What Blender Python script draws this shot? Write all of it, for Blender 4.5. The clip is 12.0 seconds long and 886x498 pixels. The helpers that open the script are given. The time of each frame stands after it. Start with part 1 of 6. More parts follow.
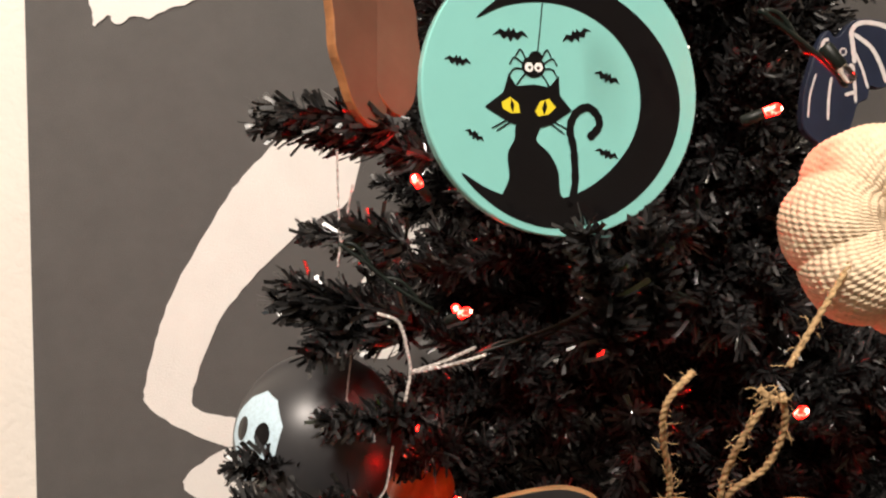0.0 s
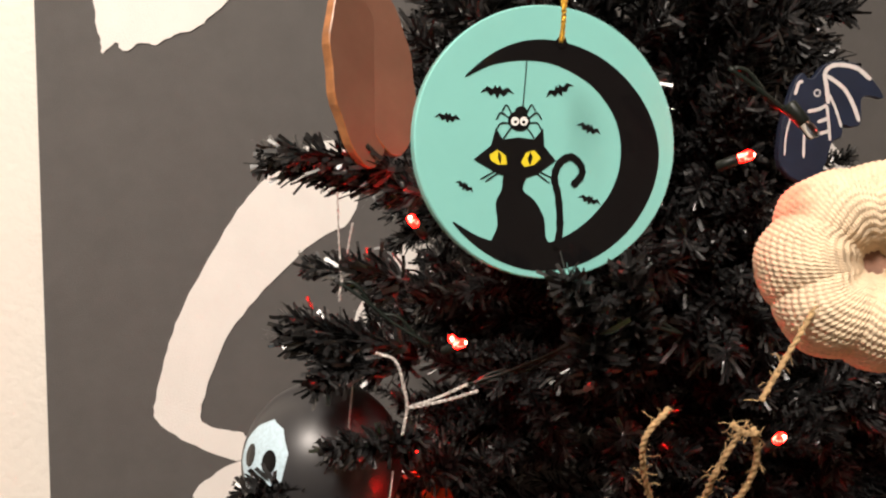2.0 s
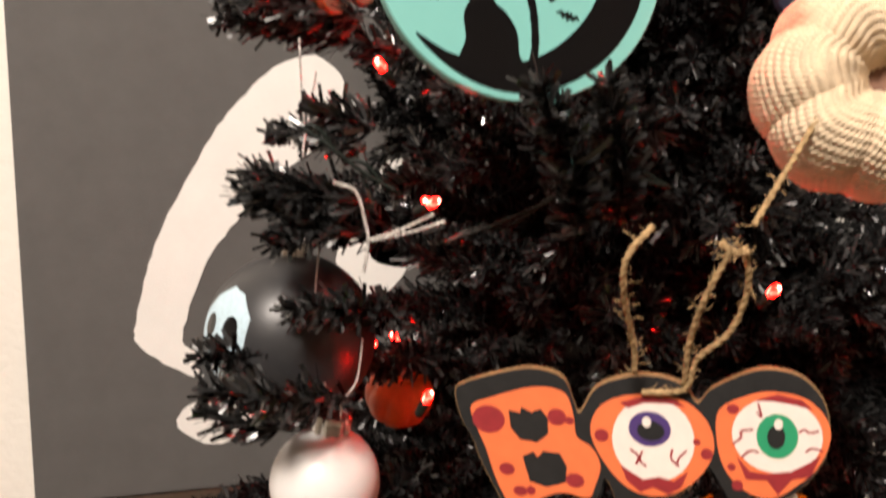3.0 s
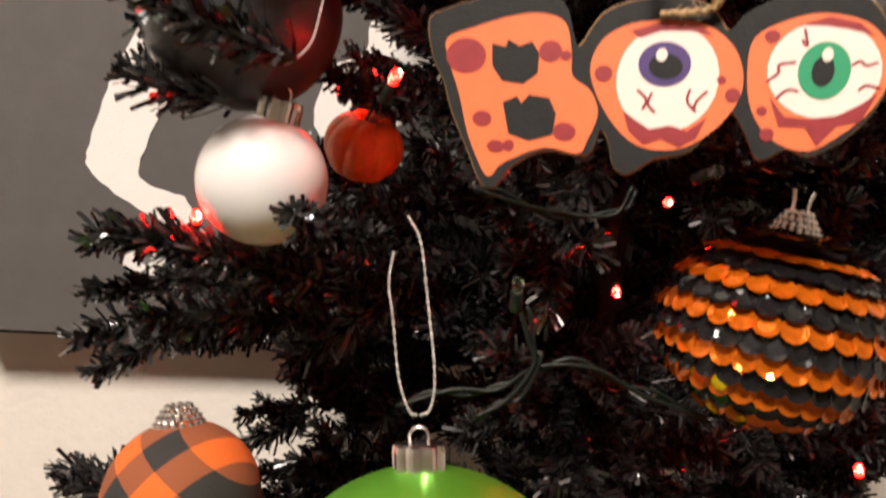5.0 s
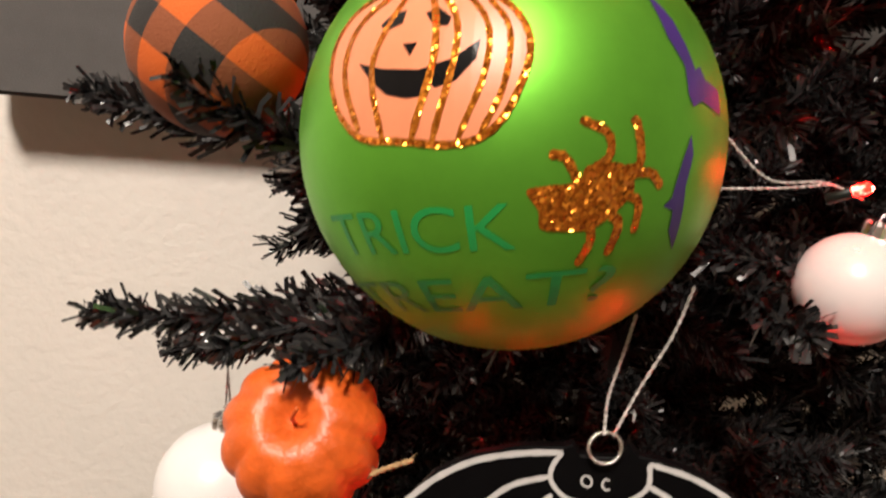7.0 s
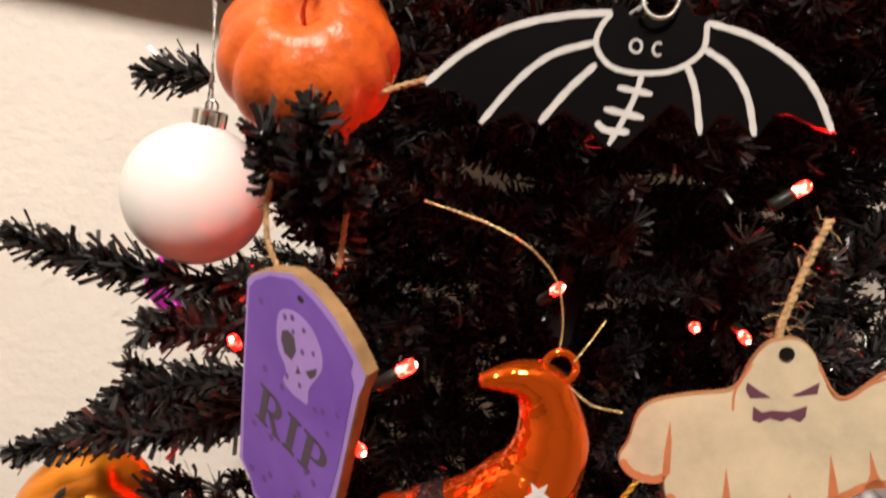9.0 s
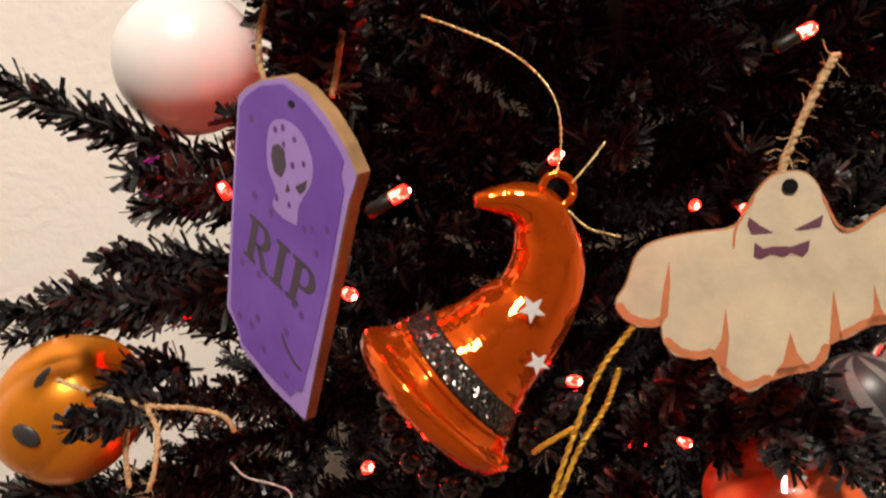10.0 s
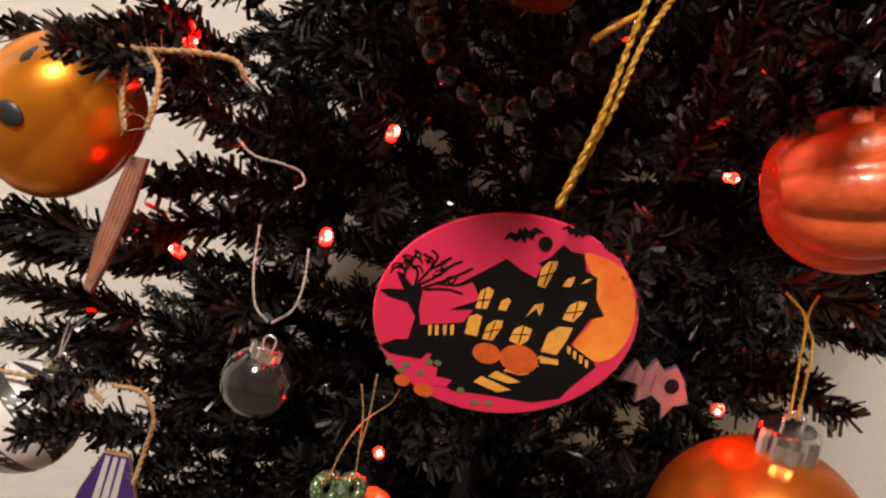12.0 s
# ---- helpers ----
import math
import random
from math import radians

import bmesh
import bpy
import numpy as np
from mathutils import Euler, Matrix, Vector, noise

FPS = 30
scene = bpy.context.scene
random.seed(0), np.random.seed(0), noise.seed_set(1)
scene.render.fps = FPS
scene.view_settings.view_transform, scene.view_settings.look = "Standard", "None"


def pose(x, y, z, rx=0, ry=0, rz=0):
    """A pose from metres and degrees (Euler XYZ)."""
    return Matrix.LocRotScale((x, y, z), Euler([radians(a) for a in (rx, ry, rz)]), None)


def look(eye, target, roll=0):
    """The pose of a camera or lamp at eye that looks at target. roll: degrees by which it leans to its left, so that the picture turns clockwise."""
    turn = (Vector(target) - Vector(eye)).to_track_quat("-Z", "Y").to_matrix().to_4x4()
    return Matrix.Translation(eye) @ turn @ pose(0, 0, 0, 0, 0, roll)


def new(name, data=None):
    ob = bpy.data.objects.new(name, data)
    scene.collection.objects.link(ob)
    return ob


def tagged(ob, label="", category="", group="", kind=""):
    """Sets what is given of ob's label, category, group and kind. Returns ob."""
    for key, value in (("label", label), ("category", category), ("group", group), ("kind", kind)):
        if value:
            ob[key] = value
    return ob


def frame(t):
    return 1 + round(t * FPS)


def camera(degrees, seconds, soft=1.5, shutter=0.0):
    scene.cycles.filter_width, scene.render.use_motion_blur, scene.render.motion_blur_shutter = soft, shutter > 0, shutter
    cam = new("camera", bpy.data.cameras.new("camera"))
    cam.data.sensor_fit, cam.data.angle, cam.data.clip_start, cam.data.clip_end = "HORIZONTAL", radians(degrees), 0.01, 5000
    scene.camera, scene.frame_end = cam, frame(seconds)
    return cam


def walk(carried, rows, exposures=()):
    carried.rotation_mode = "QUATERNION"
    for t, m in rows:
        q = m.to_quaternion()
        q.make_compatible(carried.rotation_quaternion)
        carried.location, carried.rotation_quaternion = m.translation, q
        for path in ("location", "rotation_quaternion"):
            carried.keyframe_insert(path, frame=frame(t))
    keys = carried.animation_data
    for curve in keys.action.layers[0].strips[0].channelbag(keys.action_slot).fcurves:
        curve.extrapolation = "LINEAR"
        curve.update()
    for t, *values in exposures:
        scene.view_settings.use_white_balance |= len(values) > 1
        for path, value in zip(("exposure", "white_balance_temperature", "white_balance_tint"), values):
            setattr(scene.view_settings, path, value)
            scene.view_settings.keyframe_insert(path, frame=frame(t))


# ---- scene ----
cam = camera(60.7, 12.0, soft=2.2, shutter=0.4)
PATH = [
    (0, (0.041, 0.034, 1.405), (0.5, 1.979, 1.315), 2.2),
    (0.5, (0.043, 0.037, 1.404), (0.5, 1.98, 1.291), 2.0),
    (1, (0.045, 0.038, 1.402), (0.502, 1.981, 1.28), 1.7),
    (1.5, (0.047, 0.034, 1.402), (0.502, 1.978, 1.275), 1.5),
    (2, (0.041, 0.022, 1.416), (0.486, 1.97, 1.331), 1.6),
    (2.5, (0.045, 0.025, 1.399), (0.483, 1.974, 1.318), 1.4),
    (3, (0.053, 0.034, 1.381), (0.501, 1.976, 1.212), 1.3),
    (3.2, (0.052, 0.037, 1.375), (0.513, 1.968, 1.135), 1.4),
    (4.8, (0.069, 0.057, 1.302), (0.55, 1.99, 1.128), 7.9),
    (5, (0.07, 0.061, 1.293), (0.557, 1.992, 1.104), 7.9),
    (5.5, (0.086, 0.07, 1.266), (0.576, 1.994, 1.022), 7.7),
    (6, (0.084, 0.076, 1.238), (0.542, 1.99, 0.88), 5.6),
    (6.5, (0.078, 0.077, 1.201), (0.539, 1.986, 0.825), 6.1),
    (6.7, (0.076, 0.075, 1.197), (0.534, 1.984, 0.811), 6.6),
    (8.3, (0.066, 0.076, 1.123), (0.626, 1.961, 0.759), 11.3),
    (8.5, (0.068, 0.075, 1.115), (0.64, 1.958, 0.759), 11.5),
    (9, (0.071, 0.075, 1.094), (0.67, 1.958, 0.785), 12.0),
    (9.5, (0.072, 0.072, 1.074), (0.681, 1.954, 0.778), 12.4),
    (10, (0.079, 0.071, 1.058), (0.678, 1.956, 0.766), 13.1),
    (10.5, (0.08, 0.07, 1.04), (0.69, 1.952, 0.743), 13.6),
    (11, (0.082, 0.072, 1.004), (0.709, 1.949, 0.72), 14.8),
    (11.5, (0.089, 0.073, 0.979), (0.715, 1.956, 0.726), 15.5),
    (12, (0.091, 0.076, 0.967), (0.719, 1.958, 0.714), 15.3),
]
walk(cam, [(t, look(eye, target, roll)) for t, eye, target, roll in PATH],
     [(0.0, -0.17), (1.5, -0.22), (3.0, -0.12), (5.0, 0.02), (5.6, 0.08), (6.0, -0.08), (6.5, -0.14), (8.3, 0.22), (9.5, 0.12), (10.0, 0.02), (11.0, -0.03), (12.0, -0.02)])

# ==== world, lights ====
world = bpy.data.worlds.new("world")
scene.world = world
world.use_nodes = True
world.node_tree.nodes["Background"].inputs[0].default_value = (1.0, 0.86, 0.7, 1)
world.node_tree.nodes["Background"].inputs[1].default_value = 0.3


def lamp(name, kind, energy, colour, m, size=0.3):
    data = bpy.data.lights.new(name, kind)
    data.energy, data.color = energy, colour
    if kind == "AREA":
        data.shape, data.size = "DISK", size
    else:
        data.shadow_soft_size = size
    ob = new(name, data)
    ob.matrix_world = m
    return ob


# the room's ceiling lamp, above and behind the camera
lamp("ceiling_lamp", "AREA", 56, (1.0, 0.89, 0.785), look((-0.52, -0.74, 2.46), (0.15, 0.3, 1.2)), 0.35)


# ==== materials ====
def material(name, colour, rough=0.5, metal=0.0, var=0.0, scale=60.0, bump=0.0, bscale=300.0, coat=0.0, second=None, spec=0.5, depth=0.002):
    """A painted or plain surface: two colours mixed by noise, with fine relief."""
    m = bpy.data.materials.new(name)
    m.use_nodes = True
    n, l = m.node_tree.nodes, m.node_tree.links
    b = n["Principled BSDF"]
    b.inputs["Roughness"].default_value = rough
    b.inputs["Metallic"].default_value = metal
    b.inputs["Coat Weight"].default_value = coat
    b.inputs["Coat Roughness"].default_value = 0.08
    b.inputs["Specular IOR Level"].default_value = spec
    b.inputs["Base Color"].default_value = (*colour, 1)
    tc = n.new("ShaderNodeTexCoord")
    if var > 0 or second:
        tex = n.new("ShaderNodeTexNoise")
        tex.inputs["Scale"].default_value = scale
        tex.inputs["Detail"].default_value = 6
        tex.inputs["Roughness"].default_value = 0.65
        l.new(tc.outputs["Object"], tex.inputs["Vector"])
        ramp = n.new("ShaderNodeValToRGB")
        ramp.color_ramp.elements[0].position, ramp.color_ramp.elements[1].position = 0.34, 0.66
        other = second or tuple(max(0.0, c * (1 - var)) for c in colour)
        ramp.color_ramp.elements[0].color = (*other, 1)
        ramp.color_ramp.elements[1].color = (*colour, 1)
        l.new(tex.outputs["Fac"], ramp.inputs["Fac"])
        l.new(ramp.outputs["Color"], b.inputs["Base Color"])
    if bump > 0:
        bt = n.new("ShaderNodeTexNoise")
        bt.inputs["Scale"].default_value = bscale
        bt.inputs["Detail"].default_value = 4
        l.new(tc.outputs["Object"], bt.inputs["Vector"])
        bn = n.new("ShaderNodeBump")
        bn.inputs["Strength"].default_value = bump
        bn.inputs["Distance"].default_value = depth
        l.new(bt.outputs["Fac"], bn.inputs["Height"])
        l.new(bn.outputs["Normal"], b.inputs["Normal"])
    return m


def needle_material():
    """Cut black foil: each strip its own gloss and shade."""
    m = material("black tinsel", (0.012, 0.011, 0.011), 0.3)
    n, l = m.node_tree.nodes, m.node_tree.links
    b = n["Principled BSDF"]
    g = n.new("ShaderNodeNewGeometry")
    ramp = n.new("ShaderNodeValToRGB")
    ramp.color_ramp.elements[0].color = (0.006, 0.0059, 0.006, 1)
    ramp.color_ramp.elements[1].color = (0.028, 0.0275, 0.0278, 1)
    l.new(g.outputs["Random Per Island"], ramp.inputs["Fac"])
    l.new(ramp.outputs["Color"], b.inputs["Base Color"])
    b.inputs["Specular IOR Level"].default_value = 0.75
    mr = n.new("ShaderNodeMapRange")
    mr.inputs["To Min"].default_value, mr.inputs["To Max"].default_value = 0.12, 0.42
    l.new(g.outputs["Random Per Island"], mr.inputs["Value"])
    l.new(mr.outputs["Result"], b.inputs["Roughness"])
    return m


def glitter_material(name, colour, other):
    """Coarse glitter: small facets, each with its own tilt and tint."""
    m = material(name, colour, 0.22, 0.8)
    n, l = m.node_tree.nodes, m.node_tree.links
    b = n["Principled BSDF"]
    tc = n.new("ShaderNodeTexCoord")
    v = n.new("ShaderNodeTexVoronoi")
    v.inputs["Scale"].default_value = 1900
    l.new(tc.outputs["Object"], v.inputs["Vector"])
    ramp = n.new("ShaderNodeValToRGB")
    ramp.color_ramp.elements[0].color, ramp.color_ramp.elements[1].color = (*other, 1), (*colour, 1)
    l.new(v.outputs["Color"], ramp.inputs["Fac"])
    l.new(ramp.outputs["Color"], b.inputs["Base Color"])
    g = n.new("ShaderNodeNewGeometry")
    off = n.new("ShaderNodeVectorMath")
    off.operation = "SUBTRACT"
    off.inputs[1].default_value = (0.5, 0.5, 0.5)
    l.new(v.outputs["Color"], off.inputs[0])
    sc = n.new("ShaderNodeVectorMath")
    sc.operation = "SCALE"
    sc.inputs["Scale"].default_value = 1.1
    l.new(off.outputs["Vector"], sc.inputs[0])
    add = n.new("ShaderNodeVectorMath")
    l.new(sc.outputs["Vector"], add.inputs[0])
    l.new(g.outputs["Normal"], add.inputs[1])
    nm = n.new("ShaderNodeVectorMath")
    nm.operation = "NORMALIZE"
    l.new(add.outputs["Vector"], nm.inputs[0])
    l.new(nm.outputs["Vector"], b.inputs["Normal"])
    return m


def plaid_material():
    """Buffalo-check cloth in orange and black with a fine weave."""
    m = material("plaid cloth", (0.6, 0.13, 0.02), 0.85, bump=0.5, bscale=1500, depth=0.0006)
    n, l = m.node_tree.nodes, m.node_tree.links
    b = n["Principled BSDF"]
    tc = n.new("ShaderNodeTexCoord")
    mp = n.new("ShaderNodeMapping")
    mp.inputs["Rotation"].default_value = (0.3, 0.2, 0.75)
    mp.inputs["Scale"].default_value = (60, 60, 60)
    l.new(tc.outputs["Object"], mp.inputs["Vector"])
    sep = n.new("ShaderNodeSeparateXYZ")
    l.new(mp.outputs["Vector"], sep.inputs["Vector"])
    bands = []
    for axis in "XY":
        f = n.new("ShaderNodeMath")
        f.operation = "FRACT"
        l.new(sep.outputs[axis], f.inputs[0])
        g = n.new("ShaderNodeMath")
        g.operation = "GREATER_THAN"
        g.inputs[1].default_value = 0.5
        l.new(f.outputs[0], g.inputs[0])
        bands.append(g)
    add = n.new("ShaderNodeMath")
    add.operation = "ADD"
    l.new(bands[0].outputs[0], add.inputs[0])
    l.new(bands[1].outputs[0], add.inputs[1])
    half = n.new("ShaderNodeMath")
    half.operation = "MULTIPLY"
    half.inputs[1].default_value = 0.5
    l.new(add.outputs[0], half.inputs[0])
    ramp = n.new("ShaderNodeValToRGB")
    ramp.color_ramp.interpolation = "CONSTANT"
    ramp.color_ramp.elements[0].color = (0.60, 0.11, 0.012, 1)
    ramp.color_ramp.elements[1].position, ramp.color_ramp.elements[1].color = 0.75, (0.02, 0.018, 0.017, 1)
    mid = ramp.color_ramp.elements.new(0.25)
    mid.color = (0.22, 0.06, 0.02, 1)
    l.new(half.outputs[0], ramp.inputs["Fac"])
    l.new(ramp.outputs["Color"], b.inputs["Base Color"])
    return m


def glow_material(name, colour, strength):
    m = bpy.data.materials.new(name)
    m.use_nodes = True
    b = m.node_tree.nodes["Principled BSDF"]
    b.inputs["Base Color"].default_value = (0.3, 0.02, 0.01, 1)
    b.inputs["Emission Color"].default_value = (*colour, 1)
    b.inputs["Emission Strength"].default_value = strength
    b.inputs["Roughness"].default_value = 0.1
    return m


def bulb_material(strength):
    """A lit red bulb: deep red glow, with noise-placed pale patches for its overexposed core."""
    m = glow_material("lit red bulb", (1.0, 0.0006, 0.0004), strength)
    n, l = m.node_tree.nodes, m.node_tree.links
    b = n["Principled BSDF"]
    tc = n.new("ShaderNodeTexCoord")
    v = n.new("ShaderNodeTexNoise")
    v.inputs["Scale"].default_value = 520
    l.new(tc.outputs["Object"], v.inputs["Vector"])
    ramp = n.new("ShaderNodeValToRGB")
    ramp.color_ramp.elements[0].position, ramp.color_ramp.elements[1].position = 0.50, 0.74
    ramp.color_ramp.elements[0].color, ramp.color_ramp.elements[1].color = (1.0, 0.0004, 0.0002, 1), (1.0, 0.012, 0.008, 1)
    l.new(v.outputs["Fac"], ramp.inputs["Fac"])
    l.new(ramp.outputs["Color"], b.inputs["Emission Color"])
    return m


def glass_material(name, colour=(1, 1, 1), rough=0.03):
    m = bpy.data.materials.new(name)
    m.use_nodes = True
    b = m.node_tree.nodes["Principled BSDF"]
    b.inputs["Base Color"].default_value = (*colour, 1)
    b.inputs["Transmission Weight"].default_value = 1.0
    b.inputs["Roughness"].default_value = rough
    return m


M_WALL = material("wall paint", (0.80, 0.75, 0.69), 0.75, var=0.05, scale=9, bump=0.5, bscale=130)
M_ROOM = material("room paint", (0.72, 0.66, 0.58), 0.8, var=0.05, scale=3)
M_FLOOR = material("floor carpet", (0.28, 0.22, 0.17), 0.9, var=0.3, scale=80)
M_CANVAS = material("grey canvas", (0.095, 0.089, 0.086), 0.8, var=0.12, scale=40, bump=0.3, bscale=1100)
M_MURAL = material("white mural paint", (0.78, 0.75, 0.72), 0.6, var=0.06, scale=25, bump=0.3, bscale=900)
M_NEEDLE = needle_material()
M_BARK = material("black wire", (0.015, 0.014, 0.014), 0.45)
M_SOCKET = material("dark bulb socket", (0.006, 0.008, 0.006), 0.45, spec=0.3)
M_CABLE = material("dark green cable", (0.004, 0.007, 0.005), 0.42, spec=0.25)
M_PEARL = material("pearl white", (0.70, 0.67, 0.66), 0.32, var=0.03, scale=200, bump=0.05, bscale=2500, depth=0.0004)
M_PINKPEARL = material("pink pearl", (0.68, 0.58, 0.57), 0.25, coat=0.4)
M_SILVER = material("silver foil cap", (0.88, 0.87, 0.86), 0.2, 1.0)
M_GREEN = material("green satin", (0.165, 0.53, 0.045), 0.43, 0.76, var=0.12, scale=90)
M_TEAL = material("turquoise glaze", (0.23, 0.56, 0.52), 0.2, var=0.04, scale=60, coat=0.5)
M_INK = material("black print", (0.006, 0.0055, 0.006), 0.14, spec=0.3)
M_GREYINK = material("grey print", (0.07, 0.05, 0.08), 0.5)
M_WHITEINK = material("white print", (0.8, 0.8, 0.78), 0.3)
M_YELLOW = material("yellow print", (0.72, 0.58, 0.03), 0.3)
M_SOOT = material("soot black paint", (0.018, 0.017, 0.017), 0.6, spec=0.25, var=0.3, scale=220, bump=0.2, bscale=900, depth=0.0006)
M_ORANGEPAINT = material("orange print", (0.78, 0.16, 0.05), 0.6, var=0.1, scale=160)
M_EYEWHITE = material("bone white print", (0.78, 0.66, 0.60), 0.6, var=0.08, scale=200)
M_MAROON = material("blood red print", (0.28, 0.02, 0.025), 0.55, var=0.2, scale=300)
M_IRISPURPLE = material("purple iris", (0.06, 0.03, 0.14), 0.5)
M_IRISGREEN = material("green iris", (0.02, 0.26, 0.12), 0.5)
M_PLYEDGE = material("cut plywood edge", (0.30, 0.17, 0.07), 0.75, var=0.4, scale=120)
M_BATBLACK = material("black acrylic", (0.0034, 0.0031, 0.0034), 0.45, spec=0.05, var=0.3, scale=100)
M_BATBLUE = material("navy acrylic", (0.010, 0.016, 0.036), 0.4, var=0.3, scale=100)
M_BONEGREY = material("dull bone grey", (0.13, 0.125, 0.12), 0.6, var=0.3, scale=200)
M_CHALK = material("white paint line", (0.52, 0.50, 0.49), 0.6, var=0.12, scale=300)
M_GHOST = material("cream wood paint", (0.53, 0.44, 0.30), 0.6, second=(0.38, 0.32, 0.225), scale=55, bump=0.15, bscale=500, depth=0.0005)
M_PLUM = material("plum print", (0.09, 0.025, 0.05), 0.6)
M_RUST = material("rust print", (0.46, 0.15, 0.06), 0.6, var=0.2, scale=150)
M_MAGENTA = material("magenta glaze", (0.66, 0.025, 0.085), 0.15, var=0.12, scale=50, coat=0.6)
M_SUNSET = material("sunset glaze", (0.85, 0.27, 0.03), 0.15, second=(0.7, 0.10, 0.02), scale=70, coat=0.6)
M_AMBER = material("amber print", (0.80, 0.36, 0.06), 0.2, var=0.25, scale=400)
M_PUMPK = material("pumpkin print", (0.62, 0.10, 0.02), 0.2, var=0.3, scale=400)
M_MOSS = material("moss print", (0.12, 0.13, 0.05), 0.3)
M_SALMON = material("salmon paint", (0.78, 0.25, 0.12), 0.4, var=0.08, scale=150)
M_GLITTER = glitter_material("orange glitter", (0.95, 0.34, 0.03), (0.5, 0.10, 0.01))
M_VIOLET = material("violet paint", (0.05, 0.022, 0.16), 0.4, var=0.2, scale=200)
M_VIOLETINK = material("violet print", (0.13, 0.05, 0.27), 0.5)
M_GREENINK = material("green print", (0.012, 0.27, 0.055), 0.4)
M_PURPLE = material("purple paint", (0.21, 0.095, 0.52), 0.45, second=(0.15, 0.05, 0.42), scale=28)
M_LAVENDER = material("lavender paint", (0.42, 0.27, 0.72), 0.45, var=0.12, scale=60)
M_PLAID = plaid_material()
M_KNIT = material("cream yarn", (0.76, 0.60, 0.42), 0.9, var=0.18, scale=260, bump=0.6, bscale=1800, depth=0.0006)
M_TWINE = material("jute twine", (0.50, 0.33, 0.16), 0.9, var=0.45, scale=500, bump=0.8, bscale=900, depth=0.001)
M_SILVERCORD = material("silver cord", (0.80, 0.77, 0.74), 0.32, 0.45, second=(0.24, 0.22, 0.21), scale=1700, bump=0.9, bscale=1500, depth=0.0008)
M_GOLDCORD = material("gold cord", (0.72, 0.42, 0.05), 0.35, 0.7, var=0.4, scale=1400, bump=0.9, bscale=1500, depth=0.0008)
M_GOLDWIRE = material("fine gold thread", (0.6, 0.46, 0.22), 0.3, 0.8)
M_SQORANGE = material("orange sequins", (0.80, 0.17, 0.008), 0.14, 0.55, var=0.4, scale=300)
M_SQBLACK = material("black sequins", (0.009, 0.009, 0.010), 0.12, 0.0, var=0.3, scale=300)
M_FOAM = material("orange wax", (0.74, 0.125, 0.016), 0.42, var=0.3, scale=110, bump=0.35, bscale=260)
M_WARMPUMP = material("red orange gourd", (0.78, 0.125, 0.032), 0.4, var=0.35, scale=90, bump=0.3, bscale=220, coat=0.2)
M_GOLDPUMP = material("gold satin gourd", (0.80, 0.26, 0.015), 0.32, 0.65, var=0.12, scale=60)
M_COPPER = material("copper satin", (0.56, 0.135, 0.016), 0.32, 0.8, var=0.1, scale=60)
M_HAT = material("orange mirror glass", (0.90, 0.135, 0.010), 0.06, 0.86, bump=0.28, bscale=60, depth=0.005)
M_HATBAND = glitter_material("grey glitter band", (0.12, 0.10, 0.09), (0.02, 0.018, 0.017))
M_SMOKE = material("charcoal satin", (0.035, 0.034, 0.036), 0.4, 0.2, var=0.1, scale=80)
M_SMOKEGLASS = material("smoky dark glass", (0.02, 0.019, 0.02), 0.12, var=0.4, scale=150, coat=1.0)
M_SKULLBLUE = material("pale blue glitter paint", (0.45, 0.58, 0.66), 0.6, var=0.2, scale=900)
M_AGATE = material("caramel slice", (0.21, 0.105, 0.068), 0.55, second=(0.17, 0.08, 0.052), scale=45)
M_AGATERIM = material("amber rim", (0.40, 0.16, 0.055), 0.4, var=0.5, scale=150)
M_MAGENTAFOIL = material("magenta foil", (0.62, 0.02, 0.50), 0.2, 0.6)
M_GREENGLITTER = glitter_material("pale green glitter", (0.30, 0.44, 0.25), (0.10, 0.2, 0.09))
M_BEAD = material("smoky black bead", (0.008, 0.008, 0.010), 0.05, spec=0.35, coat=0.25)
M_WOODCHIP = material("dry wood chip", (0.25, 0.125, 0.08), 0.8, var=0.5, scale=200)
M_BULB = bulb_material(220)
M_BRIGHTBULB = bulb_material(440)
M_DIMBULB = bulb_material(80)
# pale glow for the blob that imitates a bulb's blown-out core
M_HOT = glow_material("white core glow", (1.0, 0.25, 0.17), 26)
M_CLEAR = glass_material("clear bulb glass")


# ==== builders ====
def thing(name, place=(0, 0, 0), label="", category="", group="", kind=""):
    ob = new(name)
    ob.empty_display_size = 0.01
    ob.location = place
    return tagged(ob, label, category, group, kind)


def part(name, bm, mat, parent=None, label="", smooth=False):
    me = bpy.data.meshes.new(name)
    bm.to_mesh(me)
    bm.free()
    me.materials.append(mat)
    if smooth:
        me.polygons.foreach_set("use_smooth", [True] * len(me.polygons))
    ob = new(name, me)
    if parent is not None:
        ob.parent = parent
    if label:
        ob["label"] = label
    return ob


def box(sx, sy, sz, at=(0, 0, 0), bev=0.0):
    bm = bmesh.new()
    bmesh.ops.create_cube(bm, size=1.0)
    bmesh.ops.scale(bm, vec=(sx, sy, sz), verts=bm.verts)
    bmesh.ops.translate(bm, vec=at, verts=bm.verts)
    if bev:
        bmesh.ops.bevel(bm, geom=list(bm.edges), offset=bev, segments=2, affect="EDGES")
    return bm


def frame_of(o, u, v):
    """The pose with its origin at o, x along u and y along v."""
    u, v = Vector(u).normalized(), Vector(v)
    w = u.cross(v).normalized()
    v = w.cross(u)
    m = Matrix((u, v, w)).transposed().to_4x4()
    m.translation = o
    return m


